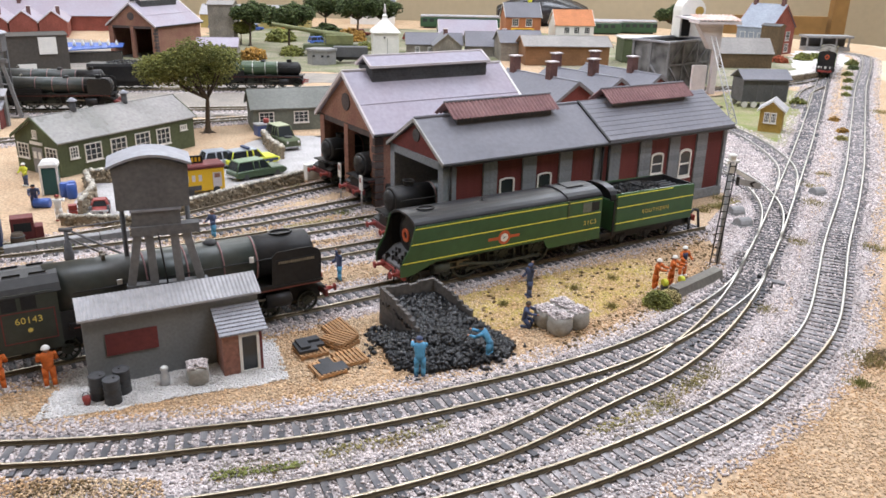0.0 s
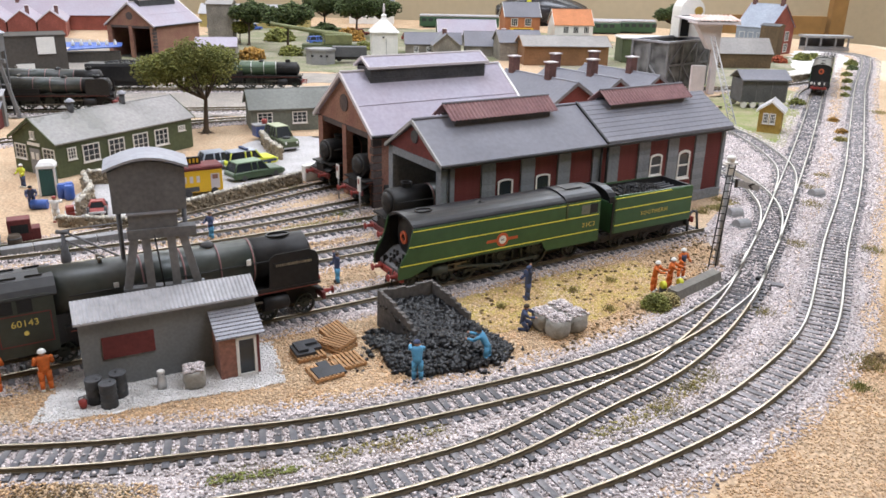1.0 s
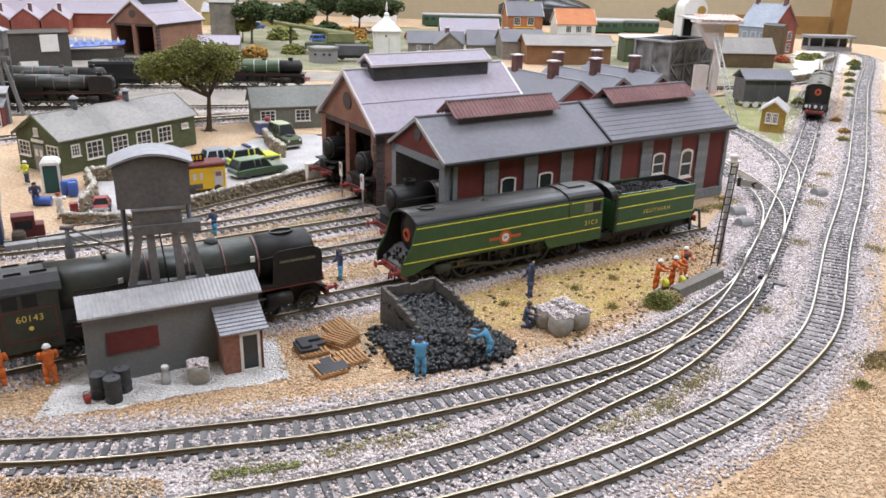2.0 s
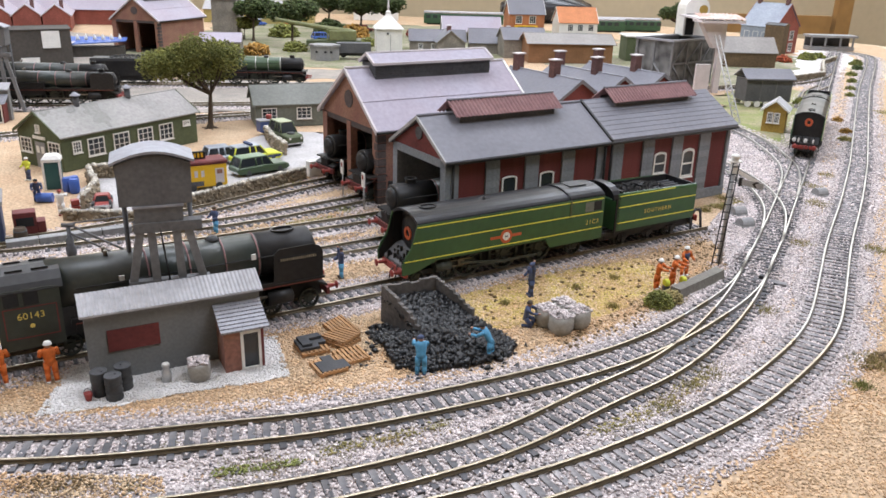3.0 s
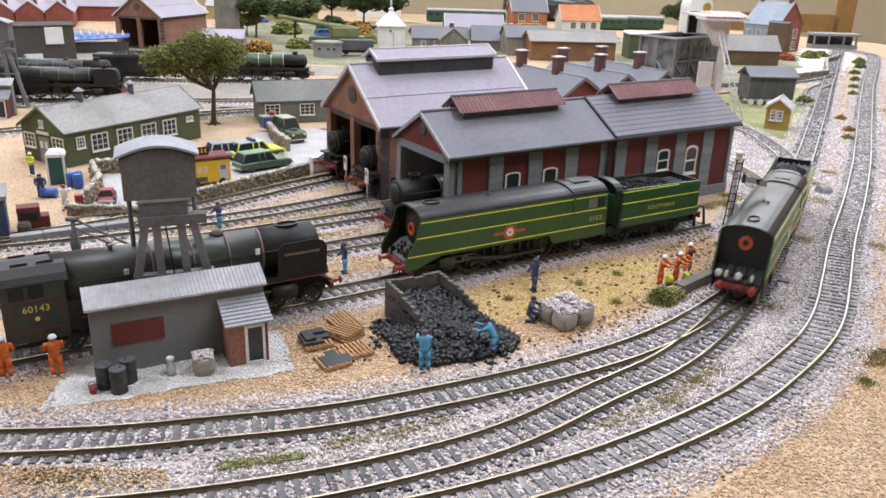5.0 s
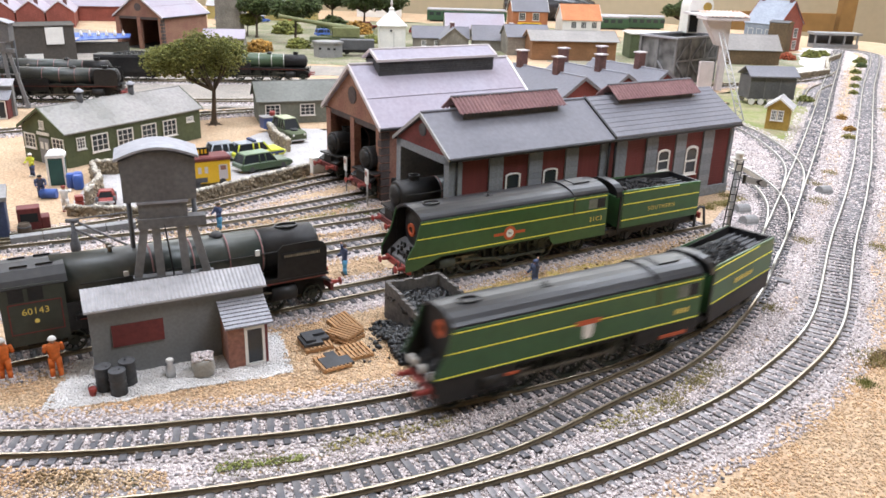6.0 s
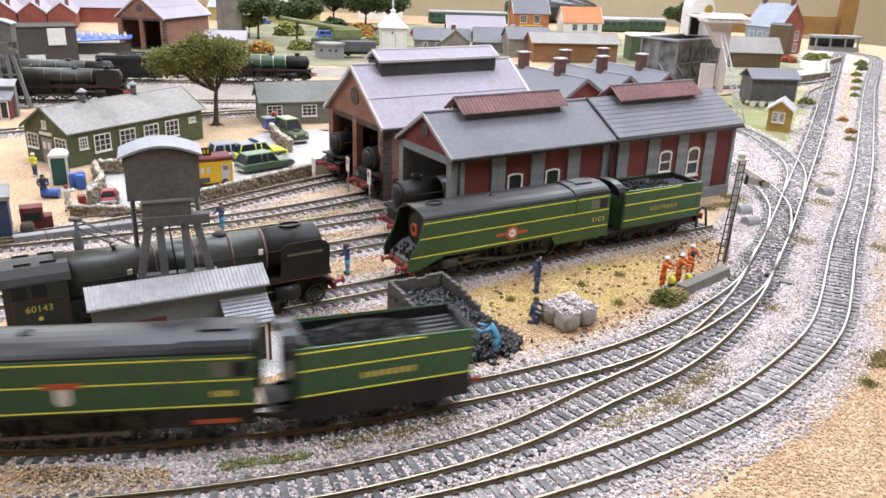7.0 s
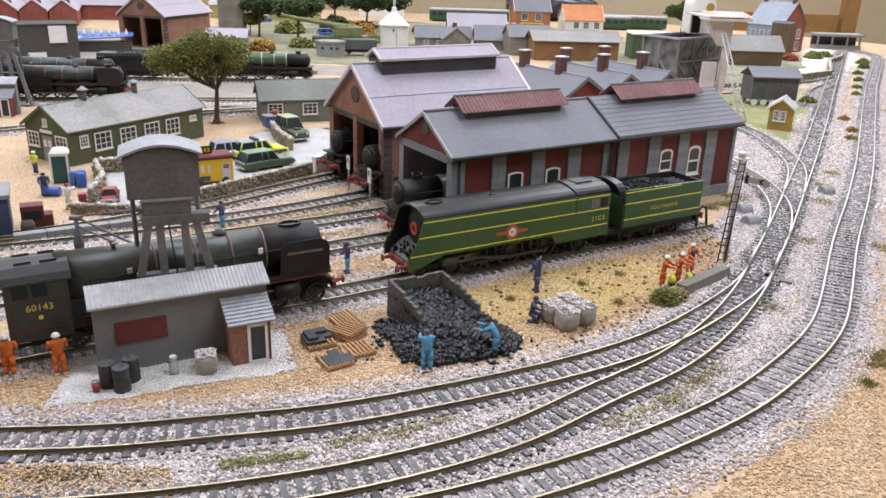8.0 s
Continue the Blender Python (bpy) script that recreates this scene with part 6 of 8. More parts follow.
t_ = thing("point_motor", 232, 520, 0, 60, "dark point lever box beside the turnout", "point lever")
part("sleeper_end", boxb(-3, 3, -10, 12, 0, 1.6), M["sleeper"], t_)
part("lever", boxb(-1, 1, 6, 9, 1.6, 4), M["black"], t_)
for px_, py_ in ((-96, 707), (-72, 664), (-43, 606)):
    t_ = thing("shed_sign", px_, py_, 0, -60, "small white notice board on a grey post", "sign", "shed signs")
    part("post", tubeb((0, 0, 0), (0, 0, 24), 0.8, n=8), M["postgrey"], t_)
    s_ = part("board", boxb(-3, 3, -1.0, 0, 20, 33), M["white"], t_, "white board")
    part("mark", boxb(-1.2, 1.2, -1.3, -1.0, 27, 31), M["red"], s_, "red mark")


# ---- black engines ----
def black_engine(x, y, rz, label, number="", plate=True, deflect=True, green=False, slim=False):
    """A black Pacific or heavy freight engine: buffers at x=+92, cab rear at -88."""
    t = thing("steam_locomotive", x, y, RAIL_Z, rz, label, "locomotive")
    zc, k_ = (32.5, 0.82) if slim else (36.5, 1.0)
    bm = bmesh.new()
    lathe(bm, (78, 0, zc), (-1, 0, 0), [(0, 11.2 * k_), (0.4, 12.9 * k_), (1.6, 13.2 * k_), (34, 13.2 * k_)], 28)
    part("smokebox", bm, M["black"], t, "black smokebox")
    bm = bmesh.new()
    lathe(bm, (44.2, 0, zc), (-1, 0, 0), [(0, 13.4 * k_), (60, 14.2 * k_), (112, 15.4 * k_)], 28)
    part("boiler", bm, M["boilergreen" if green else "gunmetal"], t, "weathered dark boiler")
    for k, a in enumerate((43.5, 24, 4, -18)):
        bm = bmesh.new()
        lathe(bm, (a, 0, zc), (-1, 0, 0), [(0, (13.6 + k * 0.4) * k_), (0.9, (13.6 + k * 0.4) * k_)], 28)
        part("boiler_band", bm, M["rust" if not green else "white"], t)
    bm = bmesh.new()
    lathe(bm, (78, 0, zc), (1, 0, 0), [(0, 10.5 * k_), (1.2, 10 * k_), (2.6, 7 * k_), (3.2, 2), (4, 0.8)], 24)
    tube(bm, (80.5, -6, zc + 3), (80.5, 6, zc + 3), 0.4, n=6)
    tube(bm, (80.5, -6, zc - 3), (80.5, 6, zc - 3), 0.4, n=6)
    part("smokebox_door", bm, M["black"], t)
    bm = bmesh.new()
    n = 20
    rings = [[bm.verts.new((62 + rx * math.cos(2 * math.pi * i / n), ry * math.sin(2 * math.pi * i / n), z)) for i in range(n)] for rx, ry, z in (((5, 5, 41.5), (4, 4, 43), (4.2, 4.2, 46), (4.8, 4.8, 46.8), (3.4, 3.4, 46.8), (3.2, 3.2, 44)) if slim else ((8, 5.2, 47.0), (7, 4.2, 49), (7.6, 4.8, 50.6), (6.4, 3.6, 50.6), (6, 3.2, 48.5)))]
    for ra, rb in zip(rings[:-1], rings[1:]):
        for i in range(n):
            bm.faces.new((ra[i], ra[(i + 1) % n], rb[(i + 1) % n], rb[i]))
    bm.faces.new(rings[-1])
    part("chimney", bm, M["black"], t, "double chimney")
    bm = bmesh.new()
    lathe(bm, (20, 0, 43.2 if slim else 49.0), (0, 0, 1), [(0, 4.6), (1.6, 4.0), (3, 2.4), (3.4, 0.4)], 16)
    part("dome", bm, M["black"], t)
    bm = bmesh.new()
    zs = 45.0 if slim else 51.0
    tube(bm, (-38, 3, zs), (-38, 3, zs + 3), 1.1, n=8)
    tube(bm, (-38, -3, zs), (-38, -3, zs + 3), 1.1, n=8)
    part("safety_valves", bm, M["steel"], t)
    # footplate, valances, frames, beam
    part("footplate", boxb(-60, 82, -17, 17, 21, 22.4), M["black"], t)
    part("frame", boxb(-84, 84, -6, 6, 6, 22), M["black"], t)
    bm = bmesh.new()
    loft(bm, [[(70, yy, 21), (84, yy, 15), (84, yy, 16.2), (70, yy, 22.4)] for yy in (-16, 16)])
    part("front_step", bm, M["black"], t)
    part("buffer_beam", boxb(83, 85.2, -17, 17, 9.6, 14.2, 0.3), M["maroon"], t, "faded red buffer beam")
    for s in (-1, 1):
        buffer(t, 85, s * 11.2, 12.5)
        y0, y1 = sorted((s * 15.6, s * 16.4))
        if deflect:
            bm = bmesh.new()
            slab(bm, [(a, s * 16.4, b) for a, b in ((50, 22), (81, 22), (81.5, 38), (79.5, 42), (75, 43.8), (54, 43.5), (51, 41))], 0.7 * s)
            part("smoke_deflector", bm, M["black"], t, "black smoke deflector")
            if plate:
                yy0, yy1 = sorted((s * 16.4, s * 16.8))
                np_ = part("nameplate", boxb(53, 78, yy0, yy1, 35, 38.4), M["dark"], t, "dark plate with worn gold letters")
                bm = bmesh.new()
                for k in range(18):
                    box(bm, 54.6 + k * 1.26, 55.3 + k * 1.26, min(s * 16.8, s * 16.95), max(s * 16.8, s * 16.95), 35.9, 37.5)
                part("plate_bars", bm, M["stone"], np_, kind="stuff")
        part("running_board", boxb(-60, 50, min(s * 15.4, s * 17), max(s * 15.4, s * 17), 20, 23.5), M["black"], t)
        part("footplate_lining", boxb(-58, 80, min(s * 17, s * 17.2), max(s * 17, s * 17.2), 20.4, 20.9), M["badgeline"], t, "thin orange-red lining")
        if plate and number:
            for bx in (38, -34):
                part("electrification_flash", boxb(bx, bx + 2.6, min(s * 14.2, s * 15.0), max(s * 14.2, s * 15.0), zc + 2.6, zc + 6), M["white"], t, "small white warning flash")
        bm = bmesh.new()
        lathe(bm, (46, s * 14, 13), (1, 0, 0), [(0, 4.8), (15, 4.8), (16, 3)], 14)
        part("cylinder", bm, M["black"], t)
        part("slide_bar", boxb(30, 46, min(s * 14, s * 15.4), max(s * 14, s * 15.4), 14, 15.2), M["steel"], t)
        rod = part("coupling_rod", boxb(-31, 31, min(s * 13, s * 13.8), max(s * 13, s * 13.8), 8, 9.6), M["steel"], t)
        part("handrail", tubeb((-56, s * 15.6, zc + 3), (76, s * 13.6, zc + 3), 0.35, n=6), M["black"], t)
        for wx in (30, 0, -30):
            wheel(t, wx, s * 9.8, 12.3, 12, "driving_wheel")
        for wx in (74, 50, -62):
            wheel(t, wx, s * 9.4, 6.4, 10, "carrying_wheel")
        # cab
        y0, y1 = sorted((s * 16.6, s * 17.4))
        bm = bmesh.new()
        slab(bm, [(a, s * 17.4, b) for a, b in ((-88, 12), (-58, 12), (-58, 44), (-62, 44.5), (-86, 44.5), (-88, 40))], 0.8 * s)
        cs = part("cab_side", bm, M["cabgreen"], t, "dark green-black cab side")
        part("cab_window", boxb(-75, -68, min(s * 17.3, s * 17.6), max(s * 17.3, s * 17.6), 36, 42.8), M["dark"], cs)
        part("cab_window", boxb(-84, -77, min(s * 17.3, s * 17.6), max(s * 17.3, s * 17.6), 36, 42.8), M["dark"], cs)
        bm = bmesh.new()
        for a, b, c, d in ((-85, -60, 34.6, 35.1), (-85, -60, 18.2, 18.7), (-85, -84.4, 18.2, 35), (-60.6, -60, 18.2, 35)):
            box(bm, a, b, min(s * 17.4, s * 17.65), max(s * 17.4, s * 17.65), c, d)
        part("cab_lining", bm, M["maroon"], cs, "dull red lining")
        if number:
            words(number, 3.5, M["gold"], cs, at(-72.5, s * 17.7, 30.0, 90, 0, 0 if s < 0 else 180), label="gold cab number", spacing=1.05)
            bm = bmesh.new()
            lathe(bm, (-72.5, s * 17.4, 24.5), (0, s, 0), [(0, 1.2), (0.2, 1.2)], 10)
            part("works_plate", bm, M["gold"], cs)
    bm = bmesh.new()
    roof = [(17.8, 43.5), (15, 47), (9.5, 50.2), (0, 51.6)]
    outer = [mirror_section(roof, a) for a in (-56, -90)]
    loft(bm, [o + [(p[0], p[1] * 0.96, p[2] - 0.9) for p in o[::-1]] for o in outer])
    part("cab_roof", bm, M["black"], t, "black cab roof")
    bm = bmesh.new()
    for a in (-66, -78):
        box(bm, a - 3, a + 5, -7, -6.4, 50.4, 51.6)
        box(bm, a - 3, a + 5, 6.4, 7, 50.4, 51.6)
    part("roof_ribs", bm, M["black"], t)
    bm = bmesh.new()
    gable_wall(bm, -59, -16.8, 16.8, 21, 44, 50, 1.0)
    part("cab_front", bm, M["black"], t)
    part("cab_floor", boxb(-88, -58, -14, 14, 16, 18), M["black"], t)
    part("firebox_skirt", boxb(-58, -10, -14.8, 14.8, 14, 30), M["black"], t)
    part("firebox_skirt", boxb(-68, -50, -14.6, 14.6, 14, 30), M["black"], t)
    for o in t.children:
        if o.name.split(".")[0] in ("cab_side", "cab_roof", "cab_front", "cab_floor", "roof_ribs"):
            o.location.x -= 5.5 * MM
    bm = bmesh.new()
    for i in range(10):
        a, b = math.pi * i / 9 - 0.3, math.pi * (i + 1) / 9 - 0.3
        tube(bm, (85.6, 4 + 3.5 * math.cos(a), 21 + 3.5 * math.sin(a)), (85.6, 4 + 3.5 * math.cos(b), 21 + 3.5 * math.sin(b)), 0.5, n=6)
    part("brake_hose", bm, M["black"], t, "curved brake hose")
    return t


def plain_tender(x, y, rz, label, mat_="black"):
    t = thing("tender", x, y, RAIL_Z, rz, label, "tender")
    bm = bmesh.new()
    loft(bm, [[(a, -17, 13), (a, 17, 13), (a, 17, 36), (a, 15.5, 40), (a, -15.5, 40), (a, -17, 36)] for a in (-48, 46)])
    part("tank_body", bm, M[mat_], t)
    bm = bmesh.new()
    coal_heap(bm, -20, 42, 13, 39, 5, 220)
    part("coal_load", bm, M["coal"], t, "black coal load", kind="stuff")
    part("frame", boxb(-48, 48, -13, 13, 5, 13), M["black"], t)
    for wx in (34, 11, -11, -34):
        for s in (-1, 1):
            wheel(t, wx, s * 9.4, 7.3, 12, "tender_wheel")
    for s in (-1, 1):
        buffer(t, -48, s * 11.2, 12.5, -1, "black")
    return t


black_engine(*on_line(-85), 31.3, "black express steam locomotive standing beside the hut", "60143")
plain_tender(*on_line(-240), 31.3, "black tender behind the express locomotive")


def along(line, x):
    (x0, y0), (x1, y1) = line[0], line[-1]
    for (a, b), (c, d) in zip(line[:-1], line[1:]):
        if a <= x <= c:
            x0, y0, x1, y1 = a, b, c, d
    f = (x - x0) / (x1 - x0)
    return x, y0 + (y1 - y0) * f, math.degrees(math.atan2(y1 - y0, x1 - x0))


ax_, ay_, aa_ = along(SHED_A, -54 + 79)
black_engine(ax_, ay_, aa_ + 180, "black freight locomotive poking out of stone shed", deflect=False, slim=True)
ax_, ay_, aa_ = along(SHED_C, -87 + 72)
black_engine(ax_, ay_, aa_ + 180, "black locomotive inside the brick shed doorway", deflect=False, slim=True)
dx_, dy_ = math.cos(radians(40)), math.sin(radians(40))
black_engine(-124.5 + 92 * dx_, 736.5 + 92 * dy_, 220, "black locomotive standing at the brick shed door", deflect=False, slim=True)


# ---- buildings, vehicles and trees of the yard and beyond ----
def sash(parent, o, ux, w, h, cols=3, rows_=3, face=(0, -1)):
    """A white many-paned window; o: its lower left corner, ux: way along the wall (2D), face: outward way (2D)."""
    ux, f = Vector((*ux, 0)), Vector((*face, 0))
    o = Vector(o)

    def plate(a, b, c, d, out0, out1, mat_, name, par, label=""):
        bm = bmesh.new()
        loft(bm, [[tuple(o + ux * p + f * out + Vector((0, 0, q))) for p, q in ((a, c), (b, c), (b, d), (a, d))] for out in (out0, out1)])
        return part(name, bm, M[mat_], par, label)
    win = plate(0, w, 0, h, 0.0, 0.25, "pane", "window", parent, "white-framed window")
    for a, b, c, d in ((-0.5, 0.7, -0.5, h + 0.5), (w - 0.7, w + 0.5, -0.5, h + 0.5), (0.7, w - 0.7, -0.5, 0.7), (0.7, w - 0.7, h - 0.7, h + 0.5)):
        plate(a, b, c, d, 0.0, 0.9, "white", "frame", win)
    for k in range(1, cols):
        plate(w * k / cols - 0.3, w * k / cols + 0.3, 0.5, h - 0.5, 0.0, 0.7, "white", "glazing_bar", win)
    for k in range(1, rows_):
        plate(0.5, w - 0.5, h * k / rows_ - 0.25, h * k / rows_ + 0.25, 0.0, 0.65, "white", "glazing_bar", win)
    plate(-1.2, w + 1.2, -1.3, -0.5, 0.0, 1.8, "white", "sill", win)
    return win


def house(name, x, y, rz, L, W, ze, zr, wall_, roof_, label, category, over=3.0, z=0.0, chimneys=(), windows=(), trim=None):
    """A gabled building: x along the ridge from its near corner, y to the far side. windows: (side, along, height, w, h); sides n (y=0), e (x=0), f (x=L)."""
    t = thing(name, x, y, z, rz, label, category)
    bm = bmesh.new()
    loft(bm, [[(a, 0, 0), (a, W, 0), (a, W, ze), (a, W / 2, zr - 0.6), (a, 0, ze)] for a in (0, L)])
    part("wall", bm, M[wall_], t)
    k = (zr - ze) / (W / 2)
    for s, y0 in ((1, -over), (-1, W + over)):
        bm = bmesh.new()
        z0 = ze - over * k
        loft(bm, [[(a, y0, z0 + 0.3), (a, W / 2, zr + 0.3), (a, W / 2, zr + 1.6), (a, y0, z0 + 1.6)] for a in (-over, L + over)])
        part("roof", bm, M[roof_], t)
        for a in (-over - 0.6, L + over - 0.4):
            bm = bmesh.new()
            loft(bm, [[(b, y0, z0 - 0.8), (b, W / 2, zr - 0.8), (b, W / 2, zr + 2.0), (b, y0, z0 + 2.0)] for b in (a, a + 1.0)])
            part("bargeboard", bm, M[trim or wall_], t)
    part("ridge", tubeb((-over, W / 2, zr + 1.4), (L + over, W / 2, zr + 1.4), 0.8, n=6), M[roof_], t)
    for cx, cy, h in chimneys:
        c = part("chimney", boxb(cx - 4.5, cx + 4.5, cy - 4.5, cy + 4.5, ze, zr + h), M["chimney"], t, "brick chimney with pale cap")
        part("cap", boxb(cx - 5.4, cx + 5.4, cy - 5.4, cy + 5.4, zr + h, zr + h + 1.4), M["cream"], c)
    for side, a, h, w, hh in windows:
        if side == "n":
            sash(t, (a, 0, h), (1, 0), w, hh, 3 if w > 8 else 2, 3, (0, -1))
        elif side == "e":
            sash(t, (0, a + w, h), (0, -1), w, hh, 3, 3, (-1, 0))
        else:
            sash(t, (L, a, h), (0, 1), w, hh, 3, 3, (1, 0))
    return t


gh = house("barrack_hut", -377, 755, 60.6, 174, 68, 35, 55, "hutgreen", "hutroof", "dark green timber hut with pale worn felt roof", "hut", trim="hutgreen",
           windows=(("n", 12, 17, 9, 11), ("n", 29, 11, 19, 17), ("n", 60, 11, 19, 17), ("n", 91, 11, 19, 17), ("n", 120, 11, 18, 17), ("n", 154, 22, 9, 5), ("e", 3, 14, 17, 14), ("e", 47, 14, 17, 14), ("e", 31, 36, 6, 7)))
part("door", boxb(-0.8, 0.1, 25, 41, 0, 26), M["concrete"], gh, "grey double door")
part("door_window", boxb(-1.1, -0.8, 27, 31.5, 15, 22), M["white"], gh)
part("door_window", boxb(-1.1, -0.8, 34.5, 39, 15, 22), M["white"], gh)
part("name_board", boxb(-1.0, 0, 24, 43, 29, 32), M["white"], gh, "blank white name board")
for cx, cy in ((46, 34), (110, 34)):
    c_ = part("stove_pipe", tubeb((cx, cy, 50), (cx, cy, 66), 3.2, n=10), M["darkroof"], gh, "grey stove pipe with cowl")
    b_ = bmesh.new()
    lathe(b_, (cx, cy, 66), (0, 0, 1), [(0, 5.2), (0.6, 5.2), (4, 0.6)], 12)
    part("cowl", b_, M["towerlid"], c_)
house("store_hut", -243, 992, 20, 175, 62, 29, 48, "greygreen", "greygreenroof", "grey-green timber hut with dark felt roof", "hut", windows=(("n", 8, 10, 18, 14), ("n", 52, 10, 18, 14), ("n", 95, 10, 18, 14)))
t_ = thing("red_drum", -352, 995, 0, 0, "red drum standing behind the green hut", "drum")
part("body", tubeb((0, 0, 0), (0, 0, 8), 4, n=12), M["red"], t_)
house("yellow_hut", 449, 1054, 63.3, 30, 29, 31, 42, "ochre", "hutlid", "small ochre timber hut with pale roof", "hut", over=4, windows=(("e", 8, 13, 6.5, 13), ("e", 16.5, 13, 6.5, 13)), trim="white")


def workshop():
    """Three slated bays with ridges side by side."""
    t = thing("workshop", 137, 1020, 0, 34.0, "three-bay brick workshop with slate roofs", "workshop")
    for b in range(3):
        x0 = b * 77.0
        bm = bmesh.new()
        loft(bm, [[(x0, a, 0), (x0 + 77, a, 0), (x0 + 77, a, 38), (x0 + 38.5, a, 63), (x0, a, 38)] for a in (0, 142)])
        part("bay_wall", bm, M["maroon"], t, "dark red brick bay")
        for s in (-1, 1):
            bm = bmesh.new()
            loft(bm, [[(x0 + 38.5 + s * 38.5, a, 40), (x0 + 38.5, a, 63.5), (x0 + 38.5, a, 65), (x0 + 38.5 + s * 38.5, a, 41.6)] for a in (-4, 146)])
            part("roof", bm, M["slate"], t)
            bm = bmesh.new()
            loft(bm, [[(x0 + 38.5 + s * 38.5, a, 37.5), (x0 + 38.5, a, 61), (x0 + 38.5, a, 66), (x0 + 38.5 + s * 38.5, a, 42.2)] for a in (-6, -4)])
            part("bargeboard", bm, M["slate"], t, "grey bargeboard")
        part("ridge", tubeb((x0 + 38.5, -5, 65), (x0 + 38.5, 147, 65), 1.2, n=6), M["towerlid"], t)
        for cy in (50, 128):
            c = part("chimney", boxb(x0 + 32.5, x0 + 44.5, cy - 5, cy + 5, 50, 84), M["chimney"], t, "red-brown brick chimney")
            part("cap", boxb(x0 + 31, x0 + 46, cy - 6.5, cy + 6.5, 84, 85.6), M["cream"], c)


workshop()


def tree(x, y, h, r, label, mat_="leaf", n=1500, trunk=0.45, size=3.2, flat=0.55, lean_x=0.0, lean_y=0.0):
    t = thing("tree", x, y, 0, 0, label, "tree")
    bm = bmesh.new()
    p = Vector((0, 0, -0.5))
    fork = Vector((h * 0.03, -h * 0.02, h * trunk))
    tube(bm, p, p + (fork - p) * 0.15, h * 0.05, h * 0.028, 8, False)
    tube(bm, p + (fork - p) * 0.15, fork, h * 0.028, h * 0.019, 8, False)
    for i in range(6):
        a = i * 1.05
        tube(bm, p, (math.cos(a) * h * 0.09, math.sin(a) * h * 0.09, -0.3), h * 0.02, h * 0.006, 5)
    centres = []
    for i in range(26):
        a = i * 2.4
        f = ((i * 0.618) % 1) ** 0.6
        rr = r * (0.12 + 0.66 * f)
        up = h * (trunk + 0.10 + (0.90 - trunk - 0.10) * (0.25 + 0.75 * ((i * 0.37) % 1)) * math.sqrt(max(0.05, 1 - (0.72 * f) ** 2)))
        tip = Vector((math.cos(a) * rr + lean_x, math.sin(a) * rr * 0.8 + lean_y, up))
        knee = fork.lerp(tip, 0.5) + Vector((0, 0, -h * 0.04))
        if i % 2 == 0:
            tube(bm, fork, knee, h * 0.013, h * 0.008, 6)
            tube(bm, knee, tip, h * 0.008, h * 0.003, 6)
        centres.append(tip)
    part("trunk", bm, M["bark"], t, "brown twisted trunk with limbs")
    pts = []
    for c in centres:
        k = n // len(centres)
        d = rng.normal(size=(k, 3))
        d /= np.linalg.norm(d, axis=1, keepdims=True)
        d *= (r * rng.uniform(0.24, 0.38) * (0.35 + 0.75 * rng.random(k) ** 0.7))[:, None]
        d[:, 2] *= flat
        pts.append(np.array(c) + d)
    chips("crown", np.concatenate(pts), size, M[mat_], t, 0.6, jitter=0.6, spread=0.5)
    return t


tree(-299, 984, 118, 66, "broad green tree on a sandy verge", n=15000, size=1.35, trunk=0.36, flat=0.7, lean_x=-23.0)
for i, (tx, ty, th, tr, tm) in enumerate(((-372, 1905, 112, 62, "leafdark"), (-490, 2020, 108, 52, "leafdark"), (-245, 2210, 120, 66, "leafdark"), (-345, 2300, 118, 66, "leafdark"), (-190, 2330, 105, 55, "leafdark"),
                                          (-860, 2300, 75, 45, "leaf"), (-830, 2200, 60, 35, "leafdark"), (640, 2350, 110, 55, "leafdark"), (-520, 2050, 55, 35, "leaf"))):
    tree(tx, ty, th, tr, "distant dark green tree in model scenery", tm, n=4200, size=3.4, flat=0.8)


def bush(x, y, r, mat_, label, h=0.8, n=None, size=None, z=0.0):
    k = n or int(60 + r * 12)
    d = rng.normal(size=(k, 3))
    d /= np.linalg.norm(d, axis=1, keepdims=True)
    d *= (r * rng.random(k) ** 0.4)[:, None]
    d[:, 2] = np.abs(d[:, 2]) * h
    ob = chips("bush", np.array((x, y, z)) + d, size or max(0.8, r * 0.13), M[mat_], None, 0.8, jitter=0.6)
    return tagged(ob, label=label, category="bush", kind="")


def tuft(x, y, r, mat_="grass", n=160, hgt=4.0):
    """A clump of grass fibres."""
    p = rng.normal(size=(n, 2)) * r * 0.5
    d = rng.normal(size=(n, 2)) * 0.45 + p / (r + 1e-6) * 0.5
    h = hgt * rng.uniform(0.5, 1.1, n)
    a = rng.uniform(0, np.pi, n)
    w = 0.22 * np.c_[np.cos(a), np.sin(a)]
    base = np.c_[p + (x, y), np.zeros(n)]
    tip = np.c_[p + d * h[:, None] * 0.6 + (x, y), h]
    v = np.stack([base + np.c_[w, np.zeros(n)], base - np.c_[w, np.zeros(n)], tip], 1)
    f = np.arange(n * 3).reshape(n, 3)
    ob = raw("grass_tuft", v.reshape(-1, 3), f, M[mat_], None, kind="stuff")
    return tagged(ob, label="tuft of dry static grass", category="grass")


